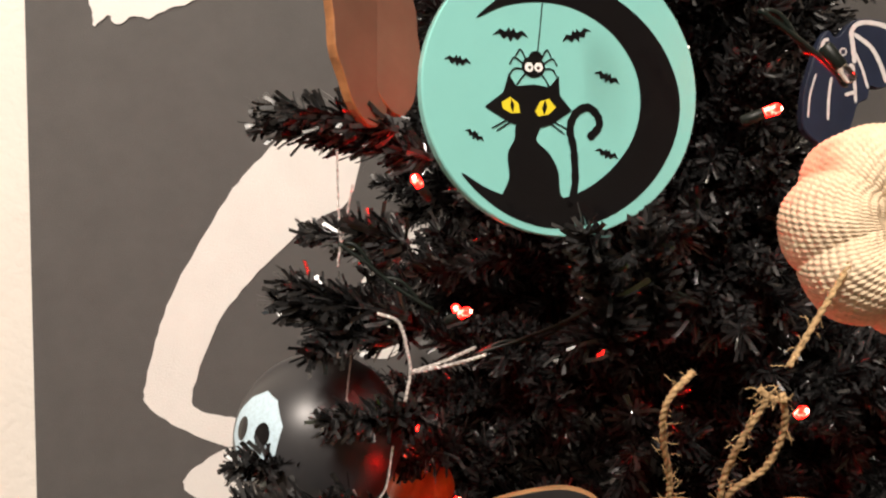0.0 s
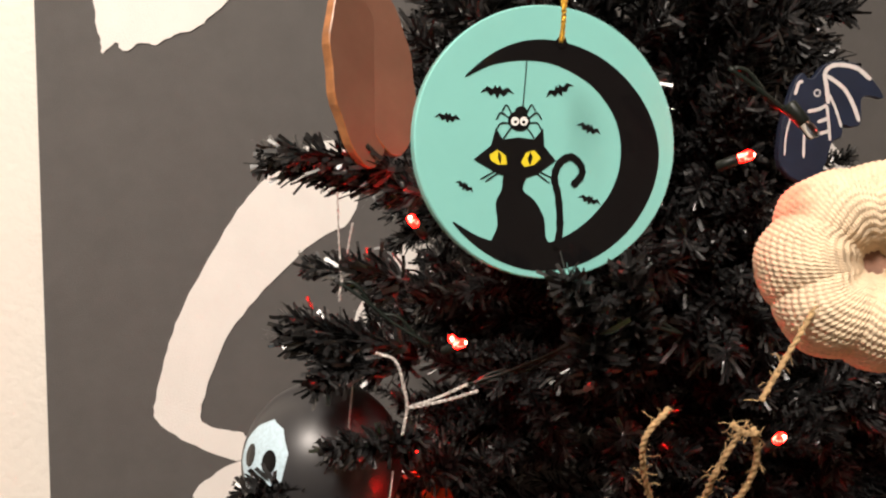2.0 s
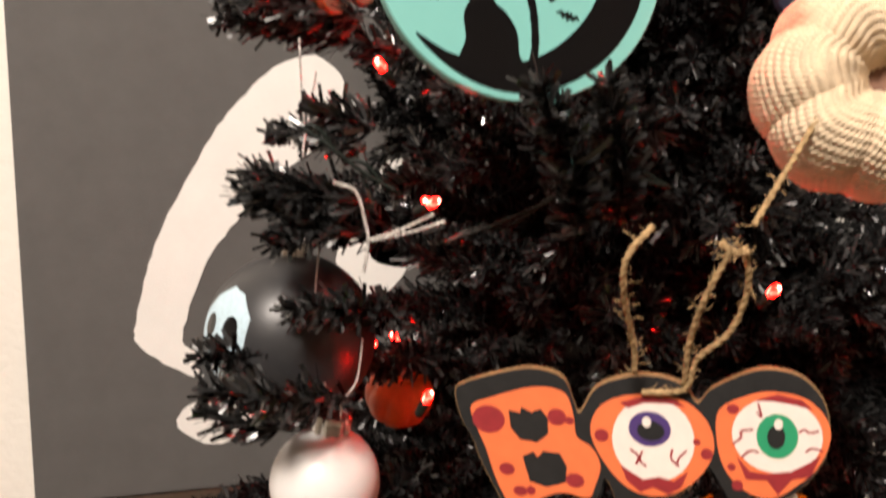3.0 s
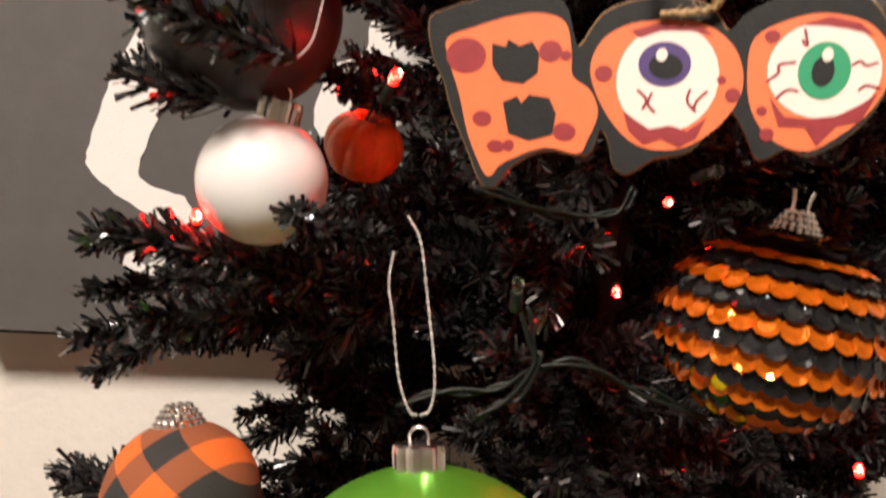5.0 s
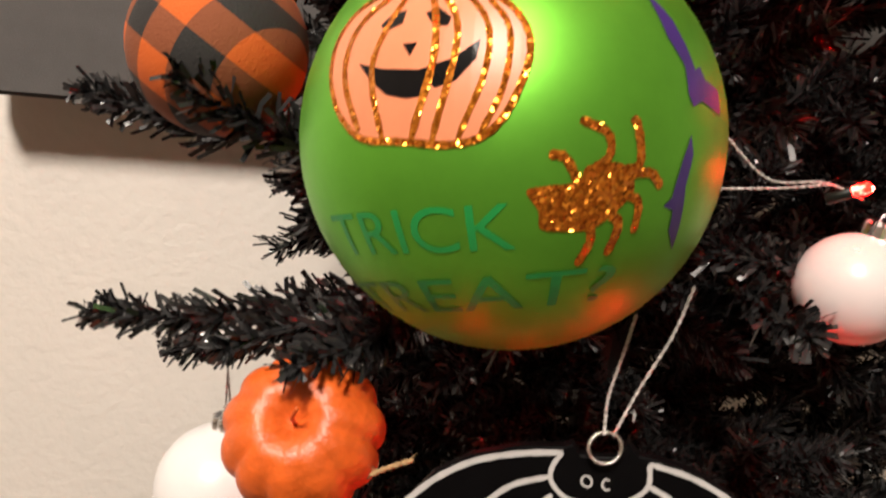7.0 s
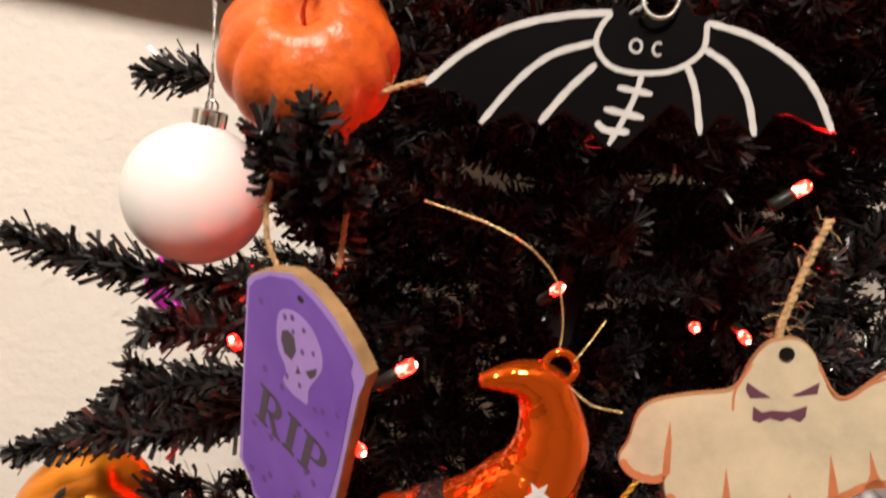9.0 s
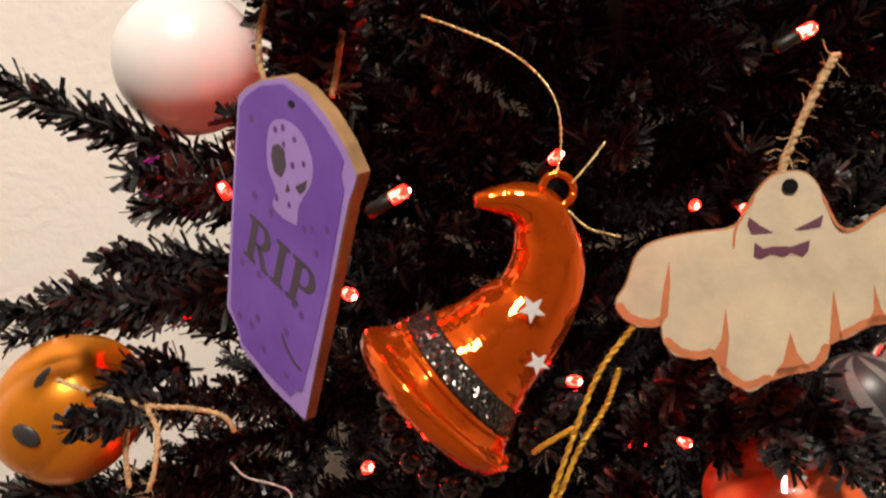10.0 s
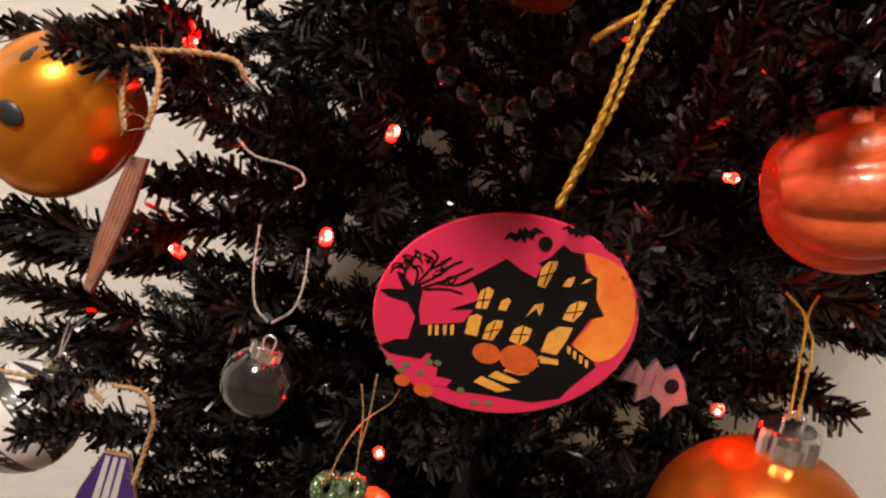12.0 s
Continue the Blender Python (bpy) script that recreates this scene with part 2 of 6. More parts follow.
def facing(o, n, roll=0.0):
    """An upright pose at o whose z points along n."""
    n = Vector(n).normalized()
    u = Vector((0, 0, 1)).cross(n).normalized()
    return frame_of(o, u, n.cross(u)) @ pose(0, 0, 0, 0, 0, roll)


def tube(bm, pts, radii, sides=6, close=True):
    """A tube through points, smoothed between them."""
    pts = [Vector(p) for p in pts]
    if not isinstance(radii, (list, tuple)):
        radii = [radii] * len(pts)
    rings, side = [], None
    for i, p in enumerate(pts):
        d = (pts[min(i + 1, len(pts) - 1)] - pts[max(i - 1, 0)]).normalized()
        side = (side - d * side.dot(d)).normalized() if side else d.orthogonal().normalized()
        up = d.cross(side)
        rings.append([bm.verts.new(p + (side * math.cos(k * math.tau / sides) + up * math.sin(k * math.tau / sides)) * radii[i]) for k in range(sides)])
    for a, b in zip(rings, rings[1:]):
        for k in range(sides):
            bm.faces.new((a[k], a[(k + 1) % sides], b[(k + 1) % sides], b[k]))
    if close:
        bm.faces.new(rings[0][::-1])
        bm.faces.new(rings[-1])


def smooth_line(pts, steps=6):
    """Points along a Catmull-Rom line through pts."""
    p = [Vector(q) for q in pts]
    p = [p[0] * 2 - p[1]] + p + [p[-1] * 2 - p[-2]]
    out = []
    for i in range(1, len(p) - 2):
        for s in range(steps):
            t = s / steps
            out.append(0.5 * (2 * p[i] + (p[i + 1] - p[i - 1]) * t + (2 * p[i - 1] - 5 * p[i] + 4 * p[i + 1] - p[i + 2]) * t * t + (3 * p[i] - 3 * p[i + 1] + p[i + 2] - p[i - 1]) * t ** 3))
    return out + [p[-2]]


def lathe(profile, segments=40, lobes=0, depth=0.0, squash=1.0):
    """A turned body from (radius, height) pairs, with gourd lobes if asked."""
    bm = bmesh.new()
    rings = []
    for r, h in profile:
        ring = []
        for k in range(segments):
            a = k * math.tau / segments
            rr = r * (1 - depth * (1 - abs(math.sin(a * lobes / 2)) ** 0.6)) if lobes else r
            ring.append(bm.verts.new((rr * math.cos(a), rr * math.sin(a) * squash, h)))
        rings.append(ring)
    for a, b in zip(rings, rings[1:]):
        for k in range(segments):
            bm.faces.new((a[k], a[(k + 1) % segments], b[(k + 1) % segments], b[k]))
    bm.faces.new(rings[0][::-1])
    bm.faces.new(rings[-1])
    return bm


def circle(r, n):
    return [(r * math.cos(k * math.tau / n), r * math.sin(k * math.tau / n)) for k in range(n)]


def oval(rx, ry, turn, n):
    c, s = math.cos(radians(turn)), math.sin(radians(turn))
    return [(x * rx * c - y * ry * s, x * rx * s + y * ry * c) for x, y in circle(1.0, n)]


ROUND = {}


def surf(ob, x, y, lift):
    """A place on an ornament's painted face, from millimetres; on a ball the millimetres run along its skin."""
    r = ROUND.get(ob.name)
    if r is None:
        return Vector((x / 1000, y / 1000, lift))
    lon, lat, q = x / 1000 / r, y / 1000 / r, r + lift
    return Vector((math.sin(lon) * math.cos(lat) * q, math.sin(lat) * q, math.cos(lon) * math.cos(lat) * q))


from mathutils.geometry import tessellate_polygon


def lay(ob, bm, name, mat, level):
    """Presses a flat drawing in millimetres on to an ornament's face."""
    if ob.name in ROUND:
        bmesh.ops.triangulate(bm, faces=list(bm.faces))
        for axis in (0, 1):
            vals = [v.co[axis] for v in bm.verts]
            c = math.floor(min(vals) / 2.5) * 2.5 + 2.5
            while c < max(vals):
                o, n = [0, 0, 0], [0, 0, 0]
                o[axis], n[axis] = c, 1
                bmesh.ops.bisect_plane(bm, geom=list(bm.verts) + list(bm.edges) + list(bm.faces), plane_co=o, plane_no=n)
                c += 2.5
        bmesh.ops.triangulate(bm, faces=list(bm.faces))
    lift = 0.00006 + level * 0.00007
    for v in bm.verts:
        v.co = surf(ob, v.co.x, v.co.y, lift)
    bmesh.ops.recalc_face_normals(bm, faces=list(bm.faces))
    return part(name, bm, mat, ob)


def rounded(pts, steps=4):
    """A closed outline with its corners eased."""
    n = len(pts)
    q = [Vector((*pts[k % n], 0)) for k in range(-1, n + 2)]
    out = []
    for i in range(1, n + 1):
        for s in range(steps):
            t = s / steps
            p = 0.5 * (2 * q[i] + (q[i + 1] - q[i - 1]) * t + (2 * q[i - 1] - 5 * q[i] + 4 * q[i + 1] - q[i + 2]) * t * t + (3 * q[i] - 3 * q[i + 1] + q[i + 2] - q[i - 1]) * t ** 3)
            out.append((p.x, p.y))
    return out


def fill(bm, pts):
    """Fills a closed outline of 3D points with triangles."""
    pts = [Vector(p) for p in pts]
    vs = [bm.verts.new(p) for p in pts]
    for tri in tessellate_polygon([pts]):
        try:
            bm.faces.new([vs[k] for k in tri])
        except ValueError:
            pass


def flat(ob, name, mat, level, pts, smooth=False):
    bm = bmesh.new()
    fill(bm, [(x, y, 0) for x, y in (rounded(pts) if smooth else pts)])
    return lay(ob, bm, name, mat, level)


def dot(ob, name, mat, level, c, rx, ry):
    return flat(ob, name, mat, level, [(c[0] + x * rx, c[1] + y * ry) for x, y in circle(1.0, 26)])


def stroke(ob, name, mat, level, width, pts):
    line = smooth_line([(x, y, 0) for x, y in pts], 5)
    bm = bmesh.new()
    rows = []
    for i, p in enumerate(line):
        d = (line[min(i + 1, len(line) - 1)] - line[max(i - 1, 0)]).normalized()
        w = width / 2 * (0.65 if i in (0, len(line) - 1) else 1.0) * (1 + 0.1 * math.sin(i * 2.3))
        s = Vector((-d.y, d.x, 0)) * w
        rows.append((bm.verts.new(p + s), bm.verts.new(p - s)))
    for a, b in zip(rows, rows[1:]):
        bm.faces.new((a[0], a[1], b[1], b[0]))
    return lay(ob, bm, name, mat, level)


def word(ob, name, text, mat, level, start, length, tall, turn):
    data = bpy.data.curves.new("lettering", "FONT")
    data.body, data.size = text, 10
    tmp = bpy.data.objects.new("lettering", data)
    me = bpy.data.meshes.new_from_object(tmp)
    bm = bmesh.new()
    bm.from_mesh(me)
    bpy.data.objects.remove(tmp)
    bpy.data.meshes.remove(me)
    wide = max(v.co.x for v in bm.verts)
    kx, ky = length / wide, tall / max(v.co.y for v in bm.verts)
    c, s = math.cos(radians(turn)), math.sin(radians(turn))
    for v in bm.verts:
        x, y = v.co.x * kx, v.co.y * ky
        v.co = (start[0] + x * c - y * s, start[1] + x * s + y * c, 0)
    return lay(ob, bm, name, mat, level)


def flat_ornament(name, m, outline, thick, face_mat, edge_mat, label, hole=None, smooth=False):
    """A cut board with a softened front edge: front at z = 0, the back behind it."""
    ob = thing(name, label=label, category="ornament")
    ob.matrix_world = m
    if smooth:
        outline = rounded(outline)
    c = Vector((sum(p[0] for p in outline) / len(outline), sum(p[1] for p in outline) / len(outline)))
    ins = []
    for p in outline:
        q = Vector(p) - c
        ins.append(Vector(p) - q.normalized() * 0.35)
    bm = bmesh.new()
    fill(bm, [(x / 1000, y / 1000, 0) for x, y in ins])
    bmesh.ops.recalc_face_normals(bm, faces=list(bm.faces))
    part("face", bm, face_mat, ob)
    bm = bmesh.new()
    a = [bm.verts.new((x / 1000, y / 1000, 0)) for x, y in ins]
    b = [bm.verts.new((x / 1000, y / 1000, -0.00035)) for x, y in outline]
    d = [bm.verts.new((x / 1000, y / 1000, -thick / 1000)) for x, y in outline]
    n = len(outline)
    for k in range(n):
        j = (k + 1) % n
        bm.faces.new((a[k], b[k], b[j], a[j]))
        bm.faces.new((b[k], d[k], d[j], b[j]))
    fill(bm, [v.co.copy() for v in d])
    bmesh.ops.remove_doubles(bm, verts=list(bm.verts), dist=1e-7)
    bmesh.ops.recalc_face_normals(bm, faces=list(bm.faces))
    part("board", bm, edge_mat, ob)
    if hole:
        # black dot painted for the dark of a cord hole; the board isn't cut
        dot(ob, "hole_dot", M_INK, 5, hole, 1.5, 1.5)
    return ob


def bauble(name, m, r, mat, label, cap=(0, 0, 1), cap_scale=1.0, body=True):
    """A hanging ball of radius r millimetres with a crimped foil cap and a wire eye; cap is the world direction of its neck."""
    ob = thing(name, label=label, category="bauble")
    ob.matrix_world = m
    r /= 1000
    ROUND[ob.name] = r
    if body:
        bm = bmesh.new()
        bmesh.ops.create_uvsphere(bm, u_segments=64, v_segments=40, radius=r)
        part("ball", bm, mat, ob, smooth=True)
    up = (m.to_3x3().inverted() @ Vector(cap)).normalized()
    turn = up.to_track_quat("Z", "Y").to_matrix().to_4x4()
    cr, ch = 0.0062 * cap_scale, 0.0075 * cap_scale
    base = math.sqrt(max(r * r - cr * cr, 0)) - 0.0012
    bm = bmesh.new()
    n = 36
    rings = []
    for rr, h in ((1.0, 0), (1.02, 0.72), (0.98, 0.94), (0.8, 1.0), (0.2, 1.02)):
        rings.append([bm.verts.new(turn @ Vector((cr * rr * (1 + 0.06 * math.cos(k * math.tau / 4) * (rr > 0.9)) * math.cos(k * math.tau / n), cr * rr * (1 + 0.06 * math.cos(k * math.tau / 4) * (rr > 0.9)) * math.sin(k * math.tau / n), base + ch * h))) for k in range(n)])
    for a, b in zip(rings, rings[1:]):
        for k in range(n):
            bm.faces.new((a[k], a[(k + 1) % n], b[(k + 1) % n], b[k]))
    bm.faces.new(rings[-1])
    neck = part("cap", bm, M_SILVER, ob, "crimped silver cap")
    bm = bmesh.new()
    eye = [turn @ Vector((0.0024 * cap_scale * math.cos(a), 0, base + ch + 0.0012 * cap_scale + 0.0026 * cap_scale * math.sin(a))) for a in [k * math.tau / 16 for k in range(17)]]
    tube(bm, eye, 0.0005 * cap_scale, 5)
    part("eye_loop", bm, M_SILVER, neck, smooth=True)
    return ob


def cord(name, mat, r, lines, label, category="cord"):
    """Thin cord along one or more smoothed lines."""
    ob = thing(name, lines[0][0], label, category)
    o = Vector(lines[0][0])
    for line in lines:
        bm = bmesh.new()
        pts = [Vector(p) - o for p in smooth_line(line, 22)]
        for ph in (0, math.pi):
            run, side = [], None
            for i, p in enumerate(pts):
                d = (pts[min(i + 1, len(pts) - 1)] - pts[max(i - 1, 0)]).normalized()
                side = (side - d * side.dot(d)).normalized() if side else d.orthogonal().normalized()
                run.append(p + (side * math.cos(i * 0.9 + ph) + d.cross(side) * math.sin(i * 0.9 + ph)) * r * 0.55)
            tube(bm, run, r * 0.68, 6)
        part("strand", bm, mat, ob, smooth=True)
    return ob


def twine(name, r, lines, label, fuzz=26):
    """Jute: two plies twisted round each other, with loose fibres."""
    ob = thing(name, lines[0][0], label, "twine")
    o = Vector(lines[0][0])
    rg = random.Random(len(label) + int(r * 1e6))
    for line in lines:
        pts = [Vector(p) - o for p in smooth_line(line, 14)]
        bm = bmesh.new()
        for ph in (0, math.pi):
            run, side = [], None
            for i, p in enumerate(pts):
                d = (pts[min(i + 1, len(pts) - 1)] - pts[max(i - 1, 0)]).normalized()
                side = (side - d * side.dot(d)).normalized() if side else d.orthogonal().normalized()
                w = i * 1.1 + ph
                run.append(p + (side * math.cos(w) + d.cross(side) * math.sin(w)) * r * 0.34)
            tube(bm, run, [r * 0.66 * rg.uniform(0.85, 1.15) for _ in run], 6)
        part("ply", bm, M_TWINE, ob, smooth=True)
        bm = bmesh.new()
        for _ in range(fuzz):
            p = rg.choice(pts)
            d = Vector((rg.uniform(-1, 1), rg.uniform(-1, 1), rg.uniform(-1, 1))).normalized()
            L = rg.uniform(2, 5) * r
            tube(bm, [p + d * r * 0.5, p + d * L * 0.6 + Vector((0, 0, rg.uniform(-1, 1) * r)), p + d * L], 0.00009, 3)
        part("fuzz", bm, M_TWINE, ob)
    return ob


# ==== setting ====
tagged(part("wall_north", box(5, 0.1, 2.6, (0.2, 0.674, 1.3)), M_WALL), "cream painted wall with fine orange-peel texture", "wall", kind="structure")
# unseen room surfaces, added to close the space and bounce the lamp's light
tagged(part("unseen_wall_south", box(5, 0.1, 2.6, (0.2, -3.4, 1.3)), M_ROOM), "unseen cream wall behind the camera, added to bounce light", "wall", kind="structure")
tagged(part("unseen_wall_east", box(0.1, 3.974, 2.6, (2.75, -1.363, 1.3)), M_ROOM), "unseen cream side wall, added to bounce light", "wall", kind="structure")
tagged(part("unseen_wall_west", box(0.1, 3.974, 2.6, (-2.35, -1.363, 1.3)), M_ROOM), "unseen cream side wall, added to bounce light", "wall", kind="structure")
tagged(part("ceiling", box(5.2, 4.2, 0.1, (0.2, -1.36, 2.65)), M_ROOM), "unseen off-white ceiling, added to bounce light", "ceiling", kind="structure")
tagged(part("floor", box(5.2, 4.2, 0.1, (0.2, -1.36, -0.05)), M_FLOOR), "unseen brown floor, added to close the room and bounce light", "floor", kind="structure")

# canvas with its painted white shapes: front at y = 0.578
canvas = thing("canvas_painting", (0, 0.578, 0), "dark grey stretched canvas with white brush-painted shapes", "painting")
board = part("canvas", box(0.72, 0.026, 0.62, (0.36, 0.013, 0.31), 0.0025), M_CANVAS, canvas)
board.matrix_local = pose(-0.1079 + 0.0065, 0, 1.1587 - 0.002, 0, -2.0, 0)  # turned so that its edges fit the camera's view


def mural(name, pts):
    bm = bmesh.new()
    fill(bm, [(x + 0.0005 * math.sin(i * 2.7), -0.0009, z + 0.0005 * math.cos(i * 1.9)) for i, (x, z) in enumerate(rounded(pts, 4))])
    bmesh.ops.recalc_face_normals(bm, faces=list(bm.faces))
    part(name, bm, M_MURAL, canvas, "white brushed paint")


mural('white_arc', [(0.0842, 1.4687), (0.0562, 1.4592), (0.0368, 1.4402), (0.0215, 1.4217), (0.0102, 1.4033), (-0.0139, 1.3571), (-0.0249, 1.3292), (-0.031, 1.3053), (-0.0363, 1.2775), (-0.0343, 1.2674), (-0.0222, 1.2569), (-0.0029, 1.246), (0.0206, 1.2368), (0.0303, 1.2446), (0.0242, 1.2568), (0.0104, 1.2598), (-0.004, 1.2664), (-0.0027, 1.2846), (0.0114, 1.3249), (0.0266, 1.3471), (0.0421, 1.3655), (0.0735, 1.3966), (0.0978, 1.4116), (0.1052, 1.4491)])
mural('white_lower', [(0.0225, 1.2359), (0.007, 1.2292), (-0.0083, 1.2165), (-0.0062, 1.2053), (0.0134, 1.1947), (0.0291, 1.1991), (0.0447, 1.217), (0.0525, 1.2291)])
mural('white_block', [(0.1338, 1.3958), (0.129, 1.3662), (0.1211, 1.3451), (0.1293, 1.3239), (0.1594, 1.3236), (0.1849, 1.358), (0.1749, 1.3966)])
mural('white_wedge', [(0.1005, 1.3306), (0.1122, 1.3579), (0.1454, 1.368), (0.1621, 1.3461), (0.1419, 1.3057), (0.1196, 1.2987), (0.1029, 1.3115)])
mural('white_side', [(0.4054, 1.4891), (0.4249, 1.5178), (0.4626, 1.5108), (0.5325, 1.4521), (0.5532, 1.3003), (0.5175, 1.3205), (0.4799, 1.393)])
mural('white_drip', [(-0.0737, 1.5707), (-0.0762, 1.5404), (-0.0733, 1.5293), (-0.0718, 1.52), (-0.0637, 1.5278), (-0.0582, 1.5221), (-0.0475, 1.529), (-0.0383, 1.5282), (-0.0256, 1.5361), (-0.0126, 1.541), (-0.0015, 1.5513), (0.0097, 1.5632), (0.0152, 1.5792), (-0.0299, 1.594)])

# ==== tree ====
AX, AY = 0.255, 0.43
tree = thing("christmas_tree", (AX, AY, 0.0), "black artificial tinsel tree with wired branches", "tree")


# needles are cleared here to fit the camera's view of ornaments and cords: centre and radius
ROOM_FOR = [((0.0708, 0.2724, 1.2880), 0.022), ((0.0725, 0.2700, 1.3060), 0.012), ((0.0870, 0.2520, 1.1035), 0.021),
            ((0.0670, 0.3020, 1.0610), 0.021), ((0.0491, 0.3198, 0.9472), 0.023), ((0.0590, 0.2744, 1.1939), 0.022),
            ((0.2329, 0.2196, 0.9828), 0.020), ((0.1026, 0.3183, 1.2992), 0.014), ((0.1140, 0.2570, 0.9030), 0.013),
            ((0.0602, 0.2829, 1.3306), 0.027), ((0.0610, 0.2740, 1.3640), 0.010), ((0.0522, 0.3462, 0.8421), 0.019),
            ((0.2091, 0.2232, 1.1575), 0.014), ((0.1203, 0.2245, 1.1818), 0.042), ((0.1965, 0.2220, 1.2675), 0.027),
            ((0.1405, 0.2250, 0.9820), 0.016), ((0.2390, 0.2200, 0.9150), 0.010),
            ((0.0626, 0.2623, 1.4000), 0.006), ((0.0626, 0.2623, 1.3880), 0.005), ((0.0670, 0.2620, 1.3550), 0.005),
            ((0.0668, 0.2600, 1.3400), 0.006), ((0.0690, 0.2590, 1.3250), 0.007), ((0.0795, 0.2570, 1.3280), 0.006)]
TO_CAMERA = np.array((-0.12, -0.99, 0.0))


def needles(a, b, count, length, rs, trim, width=0.00068):
    """Flat square-cut tinsel strips round the wire from a to b, leaning to its tip: an array of six corners each."""
    a, b = np.array(a), np.array(b)
    d = (b - a) / max(np.linalg.norm(b - a), 1e-9)
    s = np.cross(d, (0.31, 0.52, 0.79))
    s /= np.linalg.norm(s)
    q = np.cross(d, s)
    o = a + (b - a) * rs.rand(count, 1)
    w = rs.rand(count, 1) * math.tau
    lean = np.radians(rs.normal(54, 13, (count, 1)))
    n = (s * np.cos(w) + q * np.sin(w)) * np.sin(lean) + d * np.cos(lean)
    size = length * rs.uniform(0.62, 1.12, (count, 1))
    side = np.cross(n, rs.normal(0, 1, (count, 3)))
    side *= width * rs.uniform(0.75, 1.2, (count, 1)) / np.linalg.norm(side, axis=1, keepdims=True)
    bend = d * size * rs.uniform(-0.12, 0.34, (count, 1)) + rs.normal(0, 0.07, (count, 3)) * size
    mid, end = o + n * size * 0.55, o + n * size + bend
    free = np.ones(count, bool)
    for c, r in ROOM_FOR:
        v = end + (AX, AY, 0) - np.array(c)
        free &= (v * v).sum(1) > (r * 0.97) ** 2
        # also clear the line of sight from the ornament towards the camera
        if trim:
            along = np.clip(v @ TO_CAMERA, 0, 0.09)[:, None]
            v = v - TO_CAMERA * along
            free &= (v * v).sum(1) > (r + 0.003) ** 2
    return np.stack((o - side, o + side, mid + side, mid - side, end + side, end - side), 1)[free]


def bough(tip, base, rng, length=0.0098, dens=4300, twigs=0, trim=True):
    """A wired branch, needles from base to tip, bent a little on the way."""
    o = Vector((AX, AY, 0))
    a, b = Vector(base) - o, Vector(tip) - o
    mid = a.lerp(b, 0.55) + Vector((rng.uniform(-1, 1), rng.uniform(-1, 1), rng.uniform(-0.6, 1))) * (b - a).length * 0.07
    bm = bmesh.new()
    rs = np.random.RandomState(rng.randrange(1 << 30))
    pts = smooth_line([a, mid, b], 4 if trim else 6)
    tube(bm, pts, [0.0014 - 0.0008 * i / len(pts) for i in range(len(pts))], 5)
    sprays = []
    for i, (p, q) in enumerate(zip(pts, pts[1:])):
        inner = 0.6 if trim and i < 3 else 1.0
        short = 1 - 0.5 * ((i + 0.5) / (len(pts) - 1)) ** 3
        sprays.append(needles(p, q, max(3, int((q - p).length * dens * inner)), length * short, rs, trim))
    for k in range(twigs):
        p = a.lerp(b, rng.uniform(0.42, 0.86))
        d = (b - a).normalized()
        e = p + (d * 0.8 + Vector((rng.uniform(-1, 1), rng.uniform(-1, 1), rng.uniform(-1, 1))).normalized() * 0.7).normalized() * rng.uniform(0.028, 0.05)
        sprays.append(needles(p, e, int((e - p).length * dens), length, rs, trim))
        tube(bm, [p, e], 0.0007, 4)
    me = bpy.data.meshes.new("branch")
    bm.verts.index_update()
    wire = [v.co[:] for v in bm.verts]
    faces = [[v.index for v in f.verts] for f in bm.faces]
    bm.free()
    strips = np.concatenate(sprays)
    k = len(wire) + 6 * np.arange(len(strips))[:, None]
    faces += (k + (0, 1, 2, 3)).tolist() + (k + (3, 2, 4, 5)).tolist()
    me.from_pydata(wire + strips.reshape(-1, 3).tolist(), [], faces)
    me.materials.append(M_NEEDLE)
    new("branch", me).parent = tree


rng = random.Random(4)
bm = bmesh.new()
tube(bm, [(0, 0, 0), (0, 0, 0.9), (0, 0, 1.70)], [0.016, 0.014, 0.008], 12)
part("trunk", bm, M_BARK, tree)
